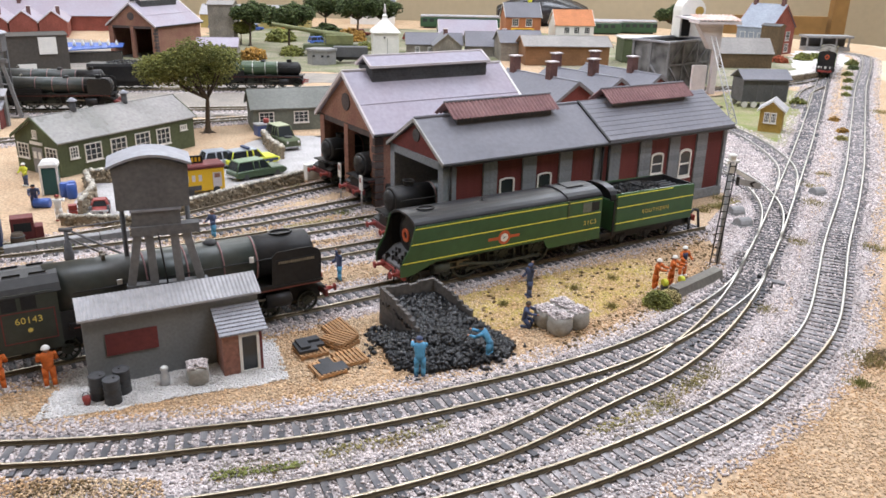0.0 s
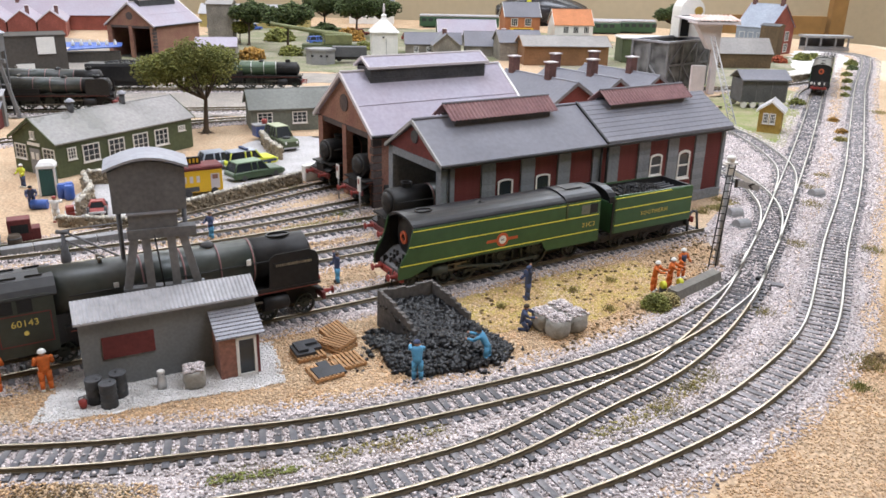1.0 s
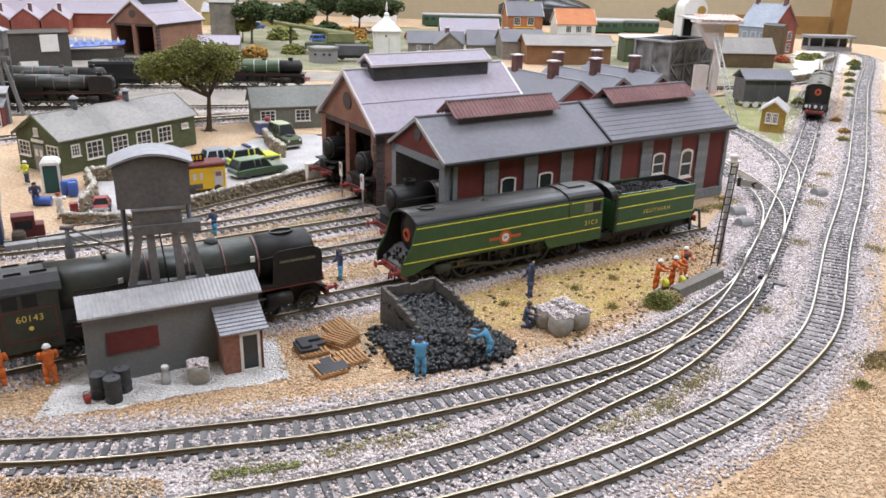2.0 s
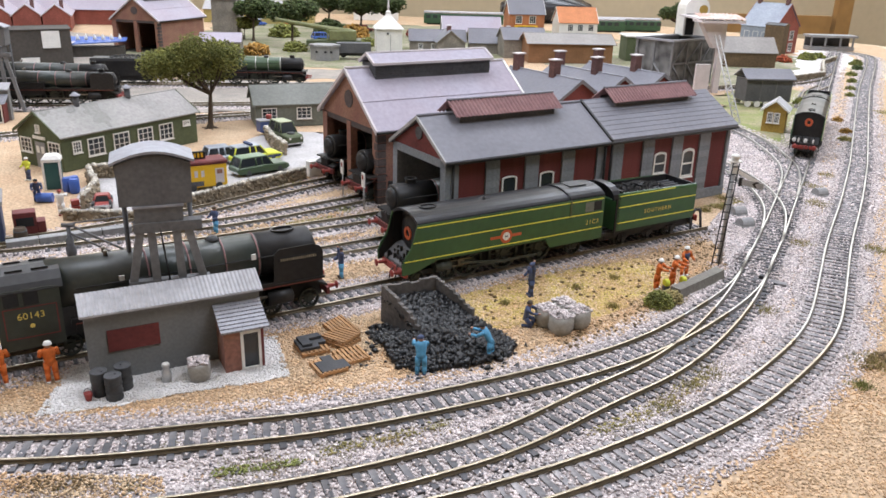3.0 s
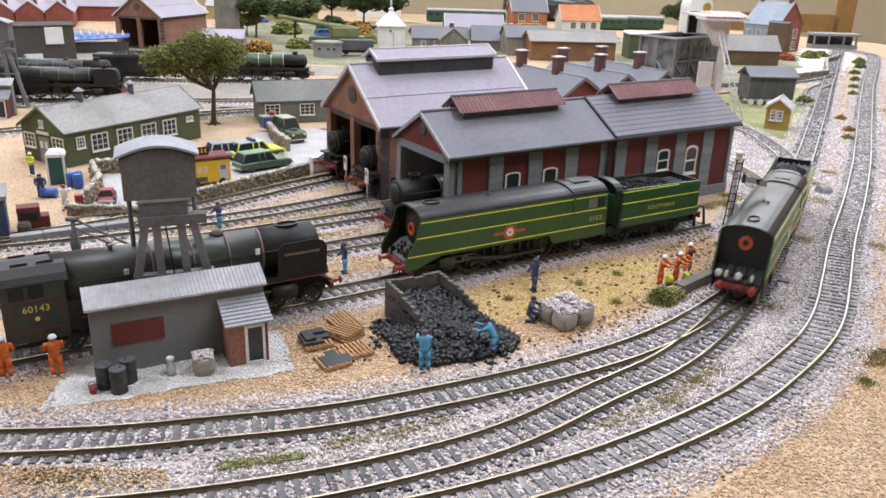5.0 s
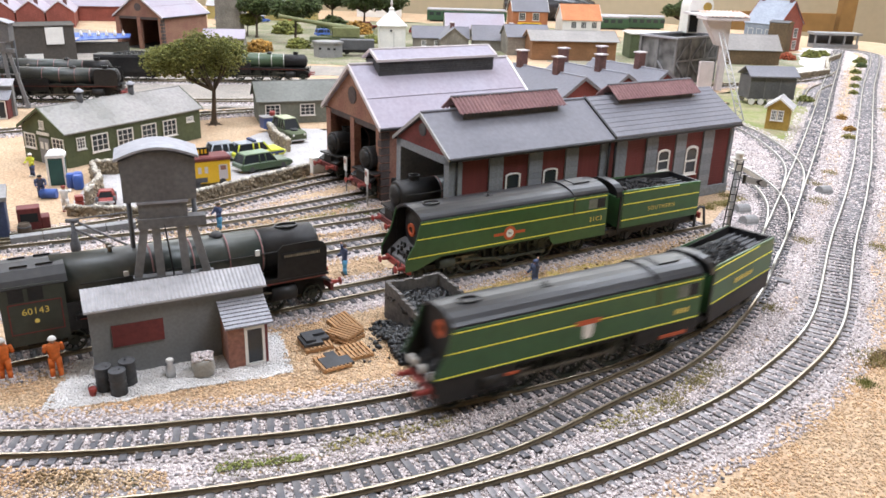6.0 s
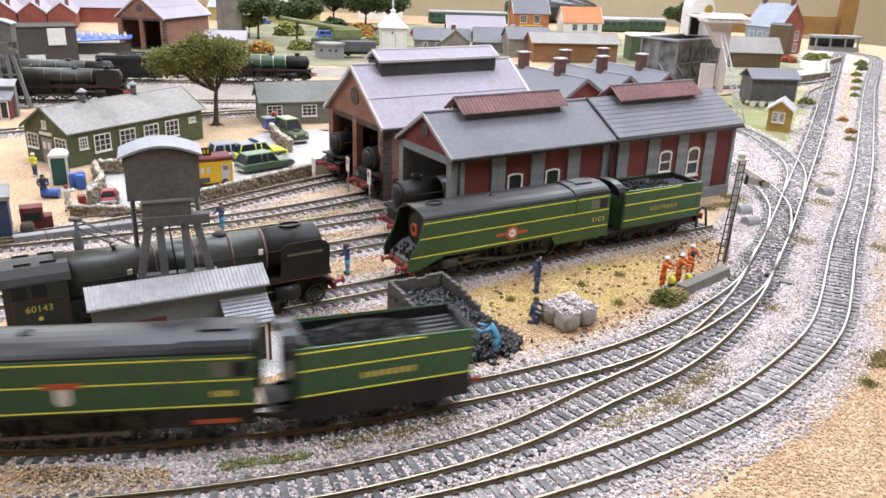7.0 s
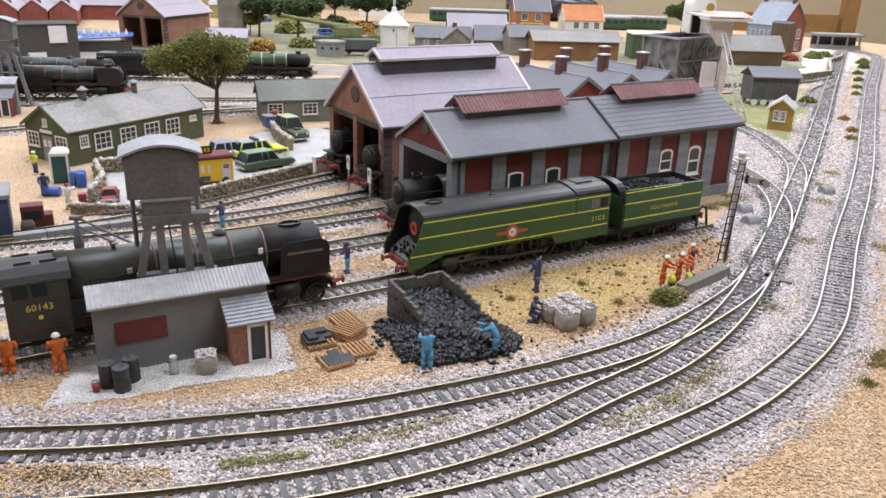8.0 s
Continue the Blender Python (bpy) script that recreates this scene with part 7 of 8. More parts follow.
for gx, gy, gr, gm in ((226, 376, 6, "tuftgreen"), (244, 403, 12, "grass"), (351, 723, 14, "grass"), (372, 785, 10, "grass"), (408, 834, 8, "grass"), (287, 607, 10, "grass"), (209, 471, 8, "grass"), (147, 385, 10, "grass"),
                       (115, 349, 10, "grass"), (133, 372, 9, "grass"), (1, 326, 9, "grass"), (-86, 286, 12, "tuftgreen"), (-70, 289, 9, "grass"), (-47, 302, 10, "tuftgreen"), (-20, 311, 9, "grass"), (-151, 272, 14, "grass"),
                       (-128, 273, 6, "tuftgreen"), (-165, 274, 9, "bark"), (84, 322, 10, "grass"), (95, 330, 8, "grass"), (344, 597, 10, "grass"), (680, 1239, 20, "grass"), (139, 474, 9, "grass"), (152, 484, 8, "grass"), (90, 500, 4, "grass"), (110, 470, 4, "grass"),
                       (40, 470, 3, "grass"), (120, 520, 4, "grass"), (-90, 660, 10, "tuftgreen"), (-150, 560, 12, "grass"), (-70, 640, 9, "tuftgreen"), (-285, 560, 12, "tuftgreen"), (-330, 548, 10, "tuftgreen"), (255, 700, 10, "grass"), (268, 730, 12, "grass"), (235, 690, 8, "grass"), (-120, 300, 6, "grass")):
    tuft(gx, gy, gr, gm, n=int(90 + gr * 26), hgt=1.7 if gy < 335 else 3.2)
bush(141, 475, 10, "leaf", "straggly olive bush beside the track", h=1.0, n=900, size=0.8)
bush(151, 483, 8, "grass", "straggly olive bush by the beam", h=1.0, n=600, size=0.8)
for bx, by, br, bm_, bl in ((514, 1016, 9, "grass", "low yellow-green shrub between tracks"), (540, 1070, 9, "autumn", "orange autumn shrub between tracks"), (568, 1156, 9, "autumn", "orange autumn shrub by the line"),
                            (700, 1400, 9, "leaf", "green hedge clump between tracks"), (740, 1480, 10, "leaf", "green hedge clump by the line"), (790, 1580, 11, "leaf", "green hedge growth along the line"), (837, 1683, 12, "leaf", "green hedge growth by the rails"), (900, 1790, 13, "leafdark", "dark green hedge growth"),
                            (940, 1880, 16, "leaf", "green hedge end"), (780, 1900, 20, "autumnred", "red autumn shrub in a garden"), (860, 1960, 22, "leaf", "yellow-green garden shrub"), (905, 2000, 18, "leaf", "green garden shrub"),
                            (-480, 1700, 26, "leaf", "low green shrub"), (-420, 1750, 30, "autumn", "yellow shrub"), (-350, 1830, 28, "leaf", "green shrub in far meadow"), (-300, 1900, 30, "leafdark", "dark green shrub"), (-560, 1900, 30, "leafdark", "dark green shrub"), (-440, 2150, 40, "leaf", "far green shrub"),
                            (-260, 2200, 40, "autumn", "far yellow shrub"), (-200, 1980, 26, "leaf", "green shrub by white hut"), (-340, 2300, 45, "leafdark", "far dark shrub"), (500, 1330, 12, "leaf", "green shrub by the yard"), (575, 1300, 14, "leaf", "green shrub")):
    bush(bx, by, br, bm_, bl)
patch("meadow_patch", [(395, 975), (425, 968), (472, 1060), (560, 1230), (640, 1420), (620, 1470), (500, 1420), (440, 1330), (415, 1180), (385, 1060)], 0.2, "meadow", rough=8, label="green grass patch beside the tracks")
patch("meadow_patch", [(-700, 1600), (-250, 1560), (60, 1700), (200, 2000), (500, 2300), (300, 2600), (-600, 2600), (-750, 2000)], 0.2, "meadow2", rough=30, step=40, label="far green grass with paths")
patch("yard_paving", [(-311, 614), (-256, 615), (-222, 660), (-145, 765), (-118, 860), (-140, 970), (-215, 975), (-262, 820), (-345, 735)], 0.25, "paving", rough=6, label="pale gritty yard paving")
patch("ash_ground", [(-1300, 960), (-420, 1075), (-150, 1140), (160, 1230), (250, 1300), (300, 1450), (-250, 1390), (-1300, 1300)], 0.15, "ash", rough=12, step=20, label="grey cinder ground of the far yard")
patch("ash_ground", [(-1300, 1330), (-250, 1420), (150, 1500), (200, 1600), (-250, 1550), (-700, 1590), (-760, 2000), (-1400, 2300)], 0.15, "ash", rough=12, step=20, label="grey cinder ground beyond the locomotives")
patch("meadow_patch", [(250, 1480), (640, 1490), (760, 1720), (900, 1990), (700, 2200), (520, 2300), (220, 2000), (200, 1700)], 0.1, "meadow2", rough=14, step=30, label="rough green ground round the coal hopper")
patch("path", [(640, 1530), (760, 1600), (1000, 2000), (1040, 2180), (930, 2180), (700, 1640)], 0.2, "whitegrit", rough=10, step=20, label="pale cobbled path")


# ---- stone walls round the yard ----
def stone_wall(pts, h, label):
    t = thing("stone_wall", 0, 0, 0, 0, label, "wall")
    t["kind"] = "structure"
    first, count = None, 0
    for (x0, y0), (x1, y1) in zip(pts[:-1], pts[1:]):
        ln = math.hypot(x1 - x0, y1 - y0)
        a = math.degrees(math.atan2(y1 - y0, x1 - x0))
        bm = bmesh.new()
        box(bm, 0, ln, -1.6, 1.6, -0.5, h - 1)
        core = part("wall_core", bm, M["stone"], t)
        core.matrix_basis = at(x0, y0, 0, 0, 0, a)
        n = int(ln * h * 0.16)
        pp = np.c_[rng.uniform(0, ln, n), np.where(rng.random(n) < 0.7, -1.7, 1.7), rng.uniform(0, h - 1.5, n)]
        top = np.c_[rng.uniform(0, ln, int(ln * 1.1)), rng.uniform(-1.8, 1.8, int(ln * 1.1)), np.full(int(ln * 1.1), h - 0.8)]
        ca, sa = math.cos(radians(a)), math.sin(radians(a))
        for nm, q_, mm in (("stones", pp, "stone"), ("coping_stones", top, "coping")):
            w = np.c_[x0 + ca * q_[:, 0] - sa * q_[:, 1], y0 + sa * q_[:, 0] + ca * q_[:, 1], q_[:, 2]]
            chips(nm, w, 1.5, M[mm], t, 0.9, CUBV, CUBF, 0.25)
    return t


stone_wall([(-312, 612), (-254, 613)], 9, "low brown rubble wall with flat top")
stone_wall([(-254, 613), (-222, 652), (-178, 712), (-140, 760)], 12, "pale rubble stone wall along the yard")
stone_wall([(-345, 735), (-318, 690), (-308, 640)], 13, "rubble stone wall at the yard corner")
stone_wall([(-345, 735), (-312, 748)], 14, "short rubble stone wall")
stone_wall([(-178, 850), (-200, 890), (-218, 935)], 15, "rough broken stone wall beside cars")
t_ = thing("gate_pillar", -132, 772, 0, 40, "white gate pillar beside the track", "pillar")
part("block", boxb(-9, 9, -4, 4, 0, 16, 0.6), M["white"], t_)


# ---- road vehicles ----
def car(x, y, rz, body_, label, name="car", L=58, W=22, hb=9, hr=18, estate=True, roof_=None, z=0.3):
    t = thing(name, x, y, z, rz, label, "car")
    bm = bmesh.new()
    secs = []
    for a, lo, hi, w in ((-L / 2, 4, hb - 0.5, W / 2 - 1.5), (-L / 2 + 2, 3, hb + 0.5, W / 2), (0, 2.6, hb + 1, W / 2), (L / 2 - 4, 2.6, hb, W / 2), (L / 2, 4, hb - 2, W / 2 - 1.5)):
        secs.append([(a, -w, lo), (a, w, lo), (a, w, hi - 1), (a, w - 1.2, hi), (a, -w + 1.2, hi), (a, -w, hi - 1)])
    loft(bm, secs)
    part("body", bm, M[body_], t)
    bm = bmesh.new()
    back = -L / 2 + (2 if estate else 8)
    cab = [(back, W / 2 - 1.2, hb), (L * 0.18, W / 2 - 1.2, hb), (L * 0.07, W / 2 - 3.4, hr), (back + 4, W / 2 - 3.4, hr)]
    loft(bm, [[(a, s * b, c) for a, b, c in cab] for s in (-1, 1)])
    part("cabin_glass", bm, M["pane"], t, "dark glazing")
    bm = bmesh.new()
    box(bm, back + 3.4, L * 0.075, -W / 2 + 3, W / 2 - 3, hr - 0.6, hr + 0.6, 0, 0.3)
    part("roof", bm, M[roof_ or body_], t)
    for s in (-1, 1):
        bm = bmesh.new()
        for a, b in ((back, back + 3.8), (L * 0.18, L * 0.07), (-L * 0.14, -L * 0.14), (-L * 0.02, -L * 0.03)):
            tube(bm, (a, s * (W / 2 - 1.0), hb), (b, s * (W / 2 - 3.2), hr), 0.8, n=6)
        part("pillars", bm, M[body_], t)
        for a in (-L * 0.3, L * 0.3):
            bm = bmesh.new()
            lathe(bm, (a, s * (W / 2 - 2.2), 4), (0, s, 0), [(0, 4), (2, 4), (2.2, 2.4), (2.3, 0.5)], 14)
            part("wheel", bm, M["oil"], t, "black tyre")
        part("headlight", tubeb((L / 2 - 0.5, s * (W / 2 - 4), hb - 3), (L / 2 + 0.4, s * (W / 2 - 4), hb - 3), 1.3, n=8), M["white"], t)
    part("bumper", boxb(L / 2 - 0.3, L / 2 + 0.8, -W / 2 + 1, W / 2 - 1, 3.6, 5), M["chrome"], t)
    part("bumper", boxb(-L / 2 - 0.8, -L / 2 + 0.3, -W / 2 + 1, W / 2 - 1, 3.6, 5), M["chrome"], t)
    return t


car(-190, 778, 42, "cargreen", "dark green estate car parked by stone wall", roof_="cargreenroof")
pc = car(-206, 822, 40, "hivis", "fluorescent yellow estate car with silver roof and bar", roof_="silver")
part("roof_bar", boxb(-8, -4, -8, 8, 19, 21, 0.4), M["navy"], pc)
part("side_band", boxb(-28, 26, -11.4, -11.1, 4.5, 7), M["navy"], pc)
car(-235, 812, 35, "silver", "pale silver saloon car beside yellow one", estate=False)
lr = car(-190, 912, -52, "hutgreen", "dark green off-road vehicle with cream canvas roof", L=52, hb=13, hr=25, roof_="landcream")
part("bonnet_spare", tubeb((14, 0, 13), (14, 0, 15), 4.5, n=14), M["oil"], lr)
car(-295, 648, -70, "red", "small red car parked in the walled yard", L=25, W=16, hb=5.5, hr=10.5)
t_ = thing("blue_trailer", -222, 955, 0.3, 35, "small blue box trailer with red drum", "trailer")
part("box", boxb(-10, 10, -7, 7, 4, 17, 0.5), M["navyblue"], t_)
part("lid", boxb(-11, 11, -8, 8, 17, 18.6, 0.4), M["concrete"], t_)
part("drum", tubeb((4, 0, 18.6), (4, 0, 24), 3.4, n=14), M["red"], t_)
for s_ in (-1, 1):
    part("wheel", tubeb((0, s_ * 5, 4), (0, s_ * 7.4, 4), 4, n=12), M["oil"], t_)


def food_van(x, y, rz):
    t = thing("food_van", x, y, 0.3, rz, "bright yellow catering van with red roof", "van")
    part("body", boxb(-20, 20, -10, 10, 3, 24, 0.8), M["vanyellow"], t)
    part("roof", boxb(-21, 21, -11, 11, 24, 28, 1.2), M["maroon"], t, "dull red roof")
    s = part("roof_sign", boxb(-19, 3, -1, 1, 28, 35), M["black"], t, "black sign with yellow bars")
    for k in range(6):
        part("sign_bar", boxb(-17.5 + k * 3.3, -15.6 + k * 3.3, -1.3, -1, 29.5, 33.5), M["vanyellow"], s)
    part("grille", boxb(-18, -2, -10.4, -10, 4.5, 9), M["darkroof"], t)
    for k in range(3):
        part("picture", boxb(-16 + k * 6, -13 + k * 6, -10.3, -10, 13, 19), M["cream"], t, "pale printed shape")
    part("picture", boxb(9, 17, -10.3, -10, 6, 20), M["cream"], t, "pale printed shape")
    part("picture", boxb(10.5, 15.5, -10.5, -10.3, 15, 19), M["brick"], t, "brown printed shape")
    for s_ in (-1, 1):
        for a in (-12, 12):
            part("wheel", tubeb((a, s_ * 8, 3.4), (a, s_ * 10.4, 3.4), 3.4, n=12), M["oil"], t)


food_van(-228, 716, 30)


def toilet_cabin(x, y, rz):
    t = thing("portable_toilet", x, y, 0, rz, "dark green portable toilet with white roof", "portable toilet")
    part("body", boxb(-7, 7, -7, 7, 0, 26, 0.5), M["teal"], t)
    for a in (-7, 7):
        part("corner_post", boxb(a - 0.9, a + 0.9, -7.8, -6.2, 0, 26), M["white"], t)
    b = bmesh.new()
    loft(b, [[(-r, -r, z), (r, -r, z), (r, r, z), (-r, r, z)] for r, z in ((8, 25.5), (8, 28), (5.5, 31), (3, 32))])
    part("roof", b, M["white"], t, "white moulded roof")
    part("door", boxb(-5.4, 5.4, -7.5, -7, 1, 24), M["teal"], t)


toilet_cabin(-362, 703, 18)
for i, (bx, by) in enumerate(((-345, 692), (-337, 688), (-341, 697))):
    t_ = thing("blue_drum", bx, by, 0, 0, "blue plastic drum standing in a cluster", "drum", "blue drums")
    b_ = bmesh.new()
    lathe(b_, (0, 0, 0), (0, 0, 1), [(0, 4), (1, 4.4), (6, 4.3), (11, 4.4), (12, 3.8), (12.4, 3.4)], 16)
    part("body", b_, M["blueplastic"], t_)
    part("lid", tubeb((0, 0, 12.2), (0, 0, 13), 3.8, 3.6, 14), M["blueplastic"], t_)
t_ = thing("blue_drum", -350, 657, 4, 0, "blue drum lying on its side", "drum", "blue drums")
part("body", tubeb((-6, 0, 0), (7, 2, 0), 4.2, n=16), M["blueplastic"], t_)
figure(-397, 724, 250, "hivis", "navy", "figurine in yellow jacket by green hut", "white")
figure(-357, 660, 300, "navy", "navy", "dark figurine bending over blue drum", "dark", lean=30)
figure(-318, 622, 100, "white", "white", "white-clad figurine with red cap carrying crate", "red", arms=((60, 5), (60, 5)))
t_ = thing("red_crate_stack", -306, 622, 0, 30, "stack of small red crates", "crates")
for k in range(3):
    part("crate", boxb(-3.2, 3.2, -3.2, 3.2, k * 5, k * 5 + 4.4, 0.4), M["red"], t_)
t_ = thing("site_cabin", -340, 549, 0, 28, "dark blue site cabin with grey roof", "cabin")
part("body", boxb(-40, 12, -2, 34, 0, 30), M["navy"], t_)
part("roof", boxb(-42, 14, -4, 36, 30, 33), M["concrete"], t_, "grey flat roof")
t_ = thing("red_cabinet", -322, 572, 0, 28, "dull red cabinet with dark front", "cabinet")
part("case", boxb(-8, 8, -6, 6, 0, 20, 0.5), M["maroon"], t_)
part("front", boxb(-6, 6, -6.4, -6, 9, 16), M["dark"], t_)
part("lower_box", boxb(8, 14, -6, 6, 0, 12, 0.4), M["maroon"], t_)
t_ = thing("barrel", -318, 556, 0, 0, "brown wooden barrel with dark hoops", "barrel")
b_ = bmesh.new()
lathe(b_, (0, 0, 0), (0, 0, 1), [(0, 3.8), (3, 4.8), (6, 5.1), (9, 4.8), (12, 3.9), (12, 3.2), (11.4, 3.0)], 16)
part("staves", b_, M["bark"], t_)
for z_ in (2.5, 9.5):
    part("hoop", tubeb((0, 0, z_ - 0.5), (0, 0, z_ + 0.5), 4.9, n=16), M["darkroof"], t_)
t_ = thing("platform_kerb", -288, 563, 0, 31, "weathered grey kerb edging the yard", "kerb")
t_["kind"] = "structure"
for k in range(4):
    part("kerb_stone", boxb(-40 + k * 22, -18.6 + k * 22, -4, 4, -0.5, 6, 0.4), M["concrete"], t_)


def water_crane(x, y):
    t = thing("water_crane", x, y, 0, 0, "dark grey water crane with sloping jib", "water crane")
    part("column", tubeb((0, 0, 0), (0, 0, 40), 1.6, 1.3, 10), M["darkroof"], t)
    b = bmesh.new()
    lathe(b, (0, 0, 20), (0, 0, 1), [(0, 2.6), (1, 3.2), (6, 3.2), (7, 2.4), (12, 2.2), (13, 1.2)], 12)
    part("drum", b, M["darkroof"], t)
    part("cap", tubeb((-4, 0, 41), (4, 0, 41), 1.4, n=8), M["darkroof"], t)
    part("jib", tubeb((0, 0, 42), (36, 8, 20), 0.8, n=8), M["towergrey"], t)
    part("stay", tubeb((0, 0, 36), (30, 8, 17), 0.7, n=8), M["towergrey"], t)
    part("stay", tubeb((0, 0, 42), (34, 14, 44), 0.5, n=6), M["towergrey"], t)


water_crane(-244, 482)


# ---- the far end of the layout ----
far_shed = brick_shed()
far_shed.matrix_basis = at(-612, 1712, 0, 0, 0, 74)
far_shed["label"] = "distant brick engine shed with pale roof"

depot = house("depot_building", -985, 1300, 34, 345, 60, 66, 70, "brownboard", "brownboard", "long dark brown depot building with pale signs", "depot", over=1.5)
for sx, sz, sw, sh2 in ((296, 34, 30, 30), (258, 4, 30, 14)):
    part("sign_panel", boxb(sx, sx + sw, -2.4, -0.6, sz, sz + sh2), M["white"], depot, "pale blank sign panel")
for k in range(4):
    house("saw_tooth_shed", -1190 + k * 66, 2065 + k * 22, 112, 200, 66, 40, 66, "redbrick", "lilac", "red brick workshop bay with pale roof", "workshop", over=4, trim="cream", chimneys=((40, 20, 10),))
house("long_shed", -1400, 2250, 12, 520, 190, 44, 112, "redbrick", "lilac", "long works building with pale lilac roof", "workshop", over=6, trim="cream", chimneys=((120, 40, 4), (200, 40, 4)))


def stall(x, y, rz):
    t = thing("market_stall", x, y, 0, rz, "blue canopied stall with white cones", "stall")
    part("counter", boxb(-70, 70, -14, 14, 0, 20), M["brownboard"], t)
    b = bmesh.new()
    slab(b, [(-75, -26, 22), (75, -16, 30), (75, 16, 34), (-75, 20, 36)], 2)
    part("canopy", b, M["blueplastic"], t, "bright blue canopy")
    b = bmesh.new()
    slab(b, [(-75, -40, 14), (-30, -30, 24), (-20, -14, 30), (-78, -22, 26)], 1.4)
    part("awning", b, M["cream"], t, "pale printed awning")
    for k in range(8):
        b = bmesh.new()
        lathe(b, (-50 + k * 16, 2, 30), (0, 0, 1), [(0, 4), (7, 3.2), (12, 1.2), (14, 0.5)], 8)
        part("cone", b, M["white"], t)


stall(-735, 1640, 16)
h2 = bpy.data.objects["lineside_hut"]
copy_thing(h2, at(-640, 975, 0, 0, 0, 12))
copy_thing(bpy.data.objects["water_tower"], at(-618, 1040, 0, 0, 0, 12))

# engines and tenders of the far yard
black_engine(-545, 1100, 9, "dark weathered locomotive in the far yard", plate=False, slim=True)
black_engine(-590, 1180, 8, "dark green locomotive behind another in yard", plate=False, deflect=False, slim=True)
ex_, ey_, ea_ = along(FAR_LEFT[::-1], -322)
black_engine(ex_, ey_, ea_, "green banded-boiler locomotive in the distance", plate=False, deflect=False, green=True, slim=True)
plain_tender(ex_ - 205, ey_ - 24, ea_, "dark tender of the distant green locomotive")
plain_tender(-745, 1152, 8, "dark tender standing in the far yard")


def white_kiosk(x, y):
    t = thing("white_tower", x, y, 0, 10, "white square hut with pyramid roof", "hut")
    part("wall", boxb(-29, 29, -29, 29, 0, 52), M["white"], t)
    b = bmesh.new()
    loft(b, [[(-r, -r, z), (r, -r, z), (r, r, z), (-r, r, z)] for r, z in ((33, 51), (33, 53), (8, 78), (5, 84), (6, 88), (2, 92))])
    part("roof", b, M["white"], t, "white pyramid roof")
    b = bmesh.new()
    lathe(b, (0, 0, 92), (0, 0, 1), [(0, 2), (8, 3), (14, 2), (22, 1)], 8)
    part("finial", b, M["cream"], t)
    part("door_line", boxb(2, 3, -29.6, -29, 0, 40), M["concrete"], t)
    part("lamp", boxb(-6, -2, -32, -29, 40, 44), M["darkroof"], t)


white_kiosk(-144, 1880)
t_ = thing("pillbox", -262, 1690, 0, 0, "grey concrete pillbox with gun slits", "pillbox")
b_ = bmesh.new()
loft(b_, [[(30 * math.cos(a), 24 * math.sin(a), z) for a in [math.pi / 3 * i for i in range(6)]] for z in (0, 28)])
part("wall", b_, M["concrete"], t_)
b_ = bmesh.new()
loft(b_, [[(33 * math.cos(a), 27 * math.sin(a), z) for a in [math.pi / 3 * i for i in range(6)]] for z in (28, 32)])
part("roof", b_, M["concrete"], t_)
# slits are dark blocks on the wall, their shade given as colour
for dx in (-16, 2, 14):
    part("slit", boxb(dx, dx + 5, -21.4, -20, 16, 20), M["dark"], t_)
t_ = thing("coal_wagon", -205, 1720, RAIL_Z, 8, "dark grey open wagon in a siding", "wagon")
part("body", boxb(-36, 36, -15, 15, 10, 30), M["darkroof"], t_)
part("frame", boxb(-36, 36, -12, 12, 4, 10), M["black"], t_)
for a in (-22, 22):
    for s in (-1, 1):
        part("wheel", tubeb((a, s * 9, 6), (a, s * 11, 6), 6, n=14), M["black"], t_)

t_ = thing("railway_gun", -265, 1838, RAIL_Z, 8, "olive railway gun with long barrel on a wagon", "railway gun")
part("wagon", boxb(-60, 62, -17, 17, 12, 22), M["hutgreen"], t_)
part("mount", boxb(-10, 52, -12, 12, 22, 44, 1.5), M["olive"], t_, "olive gun mounting")
part("shield", boxb(-14, -11, -16, 16, 22, 46), M["olive"], t_)
b_ = bmesh.new()
lathe(b_, (44, 0, 38), (-1, 0, 0.16), [(0, 8), (10, 8.5), (30, 7), (70, 5.5), (120, 4.6), (166, 4.0), (168, 4.8), (174, 4.8)], 16)
part("barrel", b_, M["olive"], t_, "long olive gun barrel")
for a in (-46, -30, -14, 14, 30, 46):
    for s in (-1, 1):
        part("wheel", tubeb((a, s * 9, 6), (a, s * 11, 6), 6, n=14), M["black"], t_)

house("station_building", -95, 1900, 4, 130, 70, 24, 46, "stonefar", "slate", "stone station building with slate roof", "station", windows=(("n", 20, 6, 10, 12), ("n", 50, 6, 10, 12)))
house("station_building", 30, 1870, 100, 70, 60, 26, 50, "stonefar", "slate", "stone cross-wing with slate gable", "station", chimneys=((30, 30, 10),))
house("station_building", 45, 1890, 2, 120, 80, 24, 52, "stonefar", "slate", "stone booking hall with slate roof", "station", chimneys=((90, 30, 8),))
house("goods_office", -20, 2120, 4, 150, 90, 28, 62, "stonefar", "lilac", "goods office with a pale sheet roof", "station", trim="white")
house("goods_shed", 168, 1742, 6, 185, 80, 42, 58, "brownbrick", "greyfelt", "brown brick goods shed with flat grey roof", "shed", over=6)
house("goods_shed", 120, 1815, 8, 95, 80, 40, 62, "stonefar", "slate", "stone shed with a slate roof", "shed")
bh = house("brick_house", 167, 2352, 8, 102, 80, 62, 98, "redbrick2", "slate", "orange brick house with slate roof", "house", windows=(("n", 18, 36, 18, 20), ("n", 58, 36, 18, 20)), trim="white")
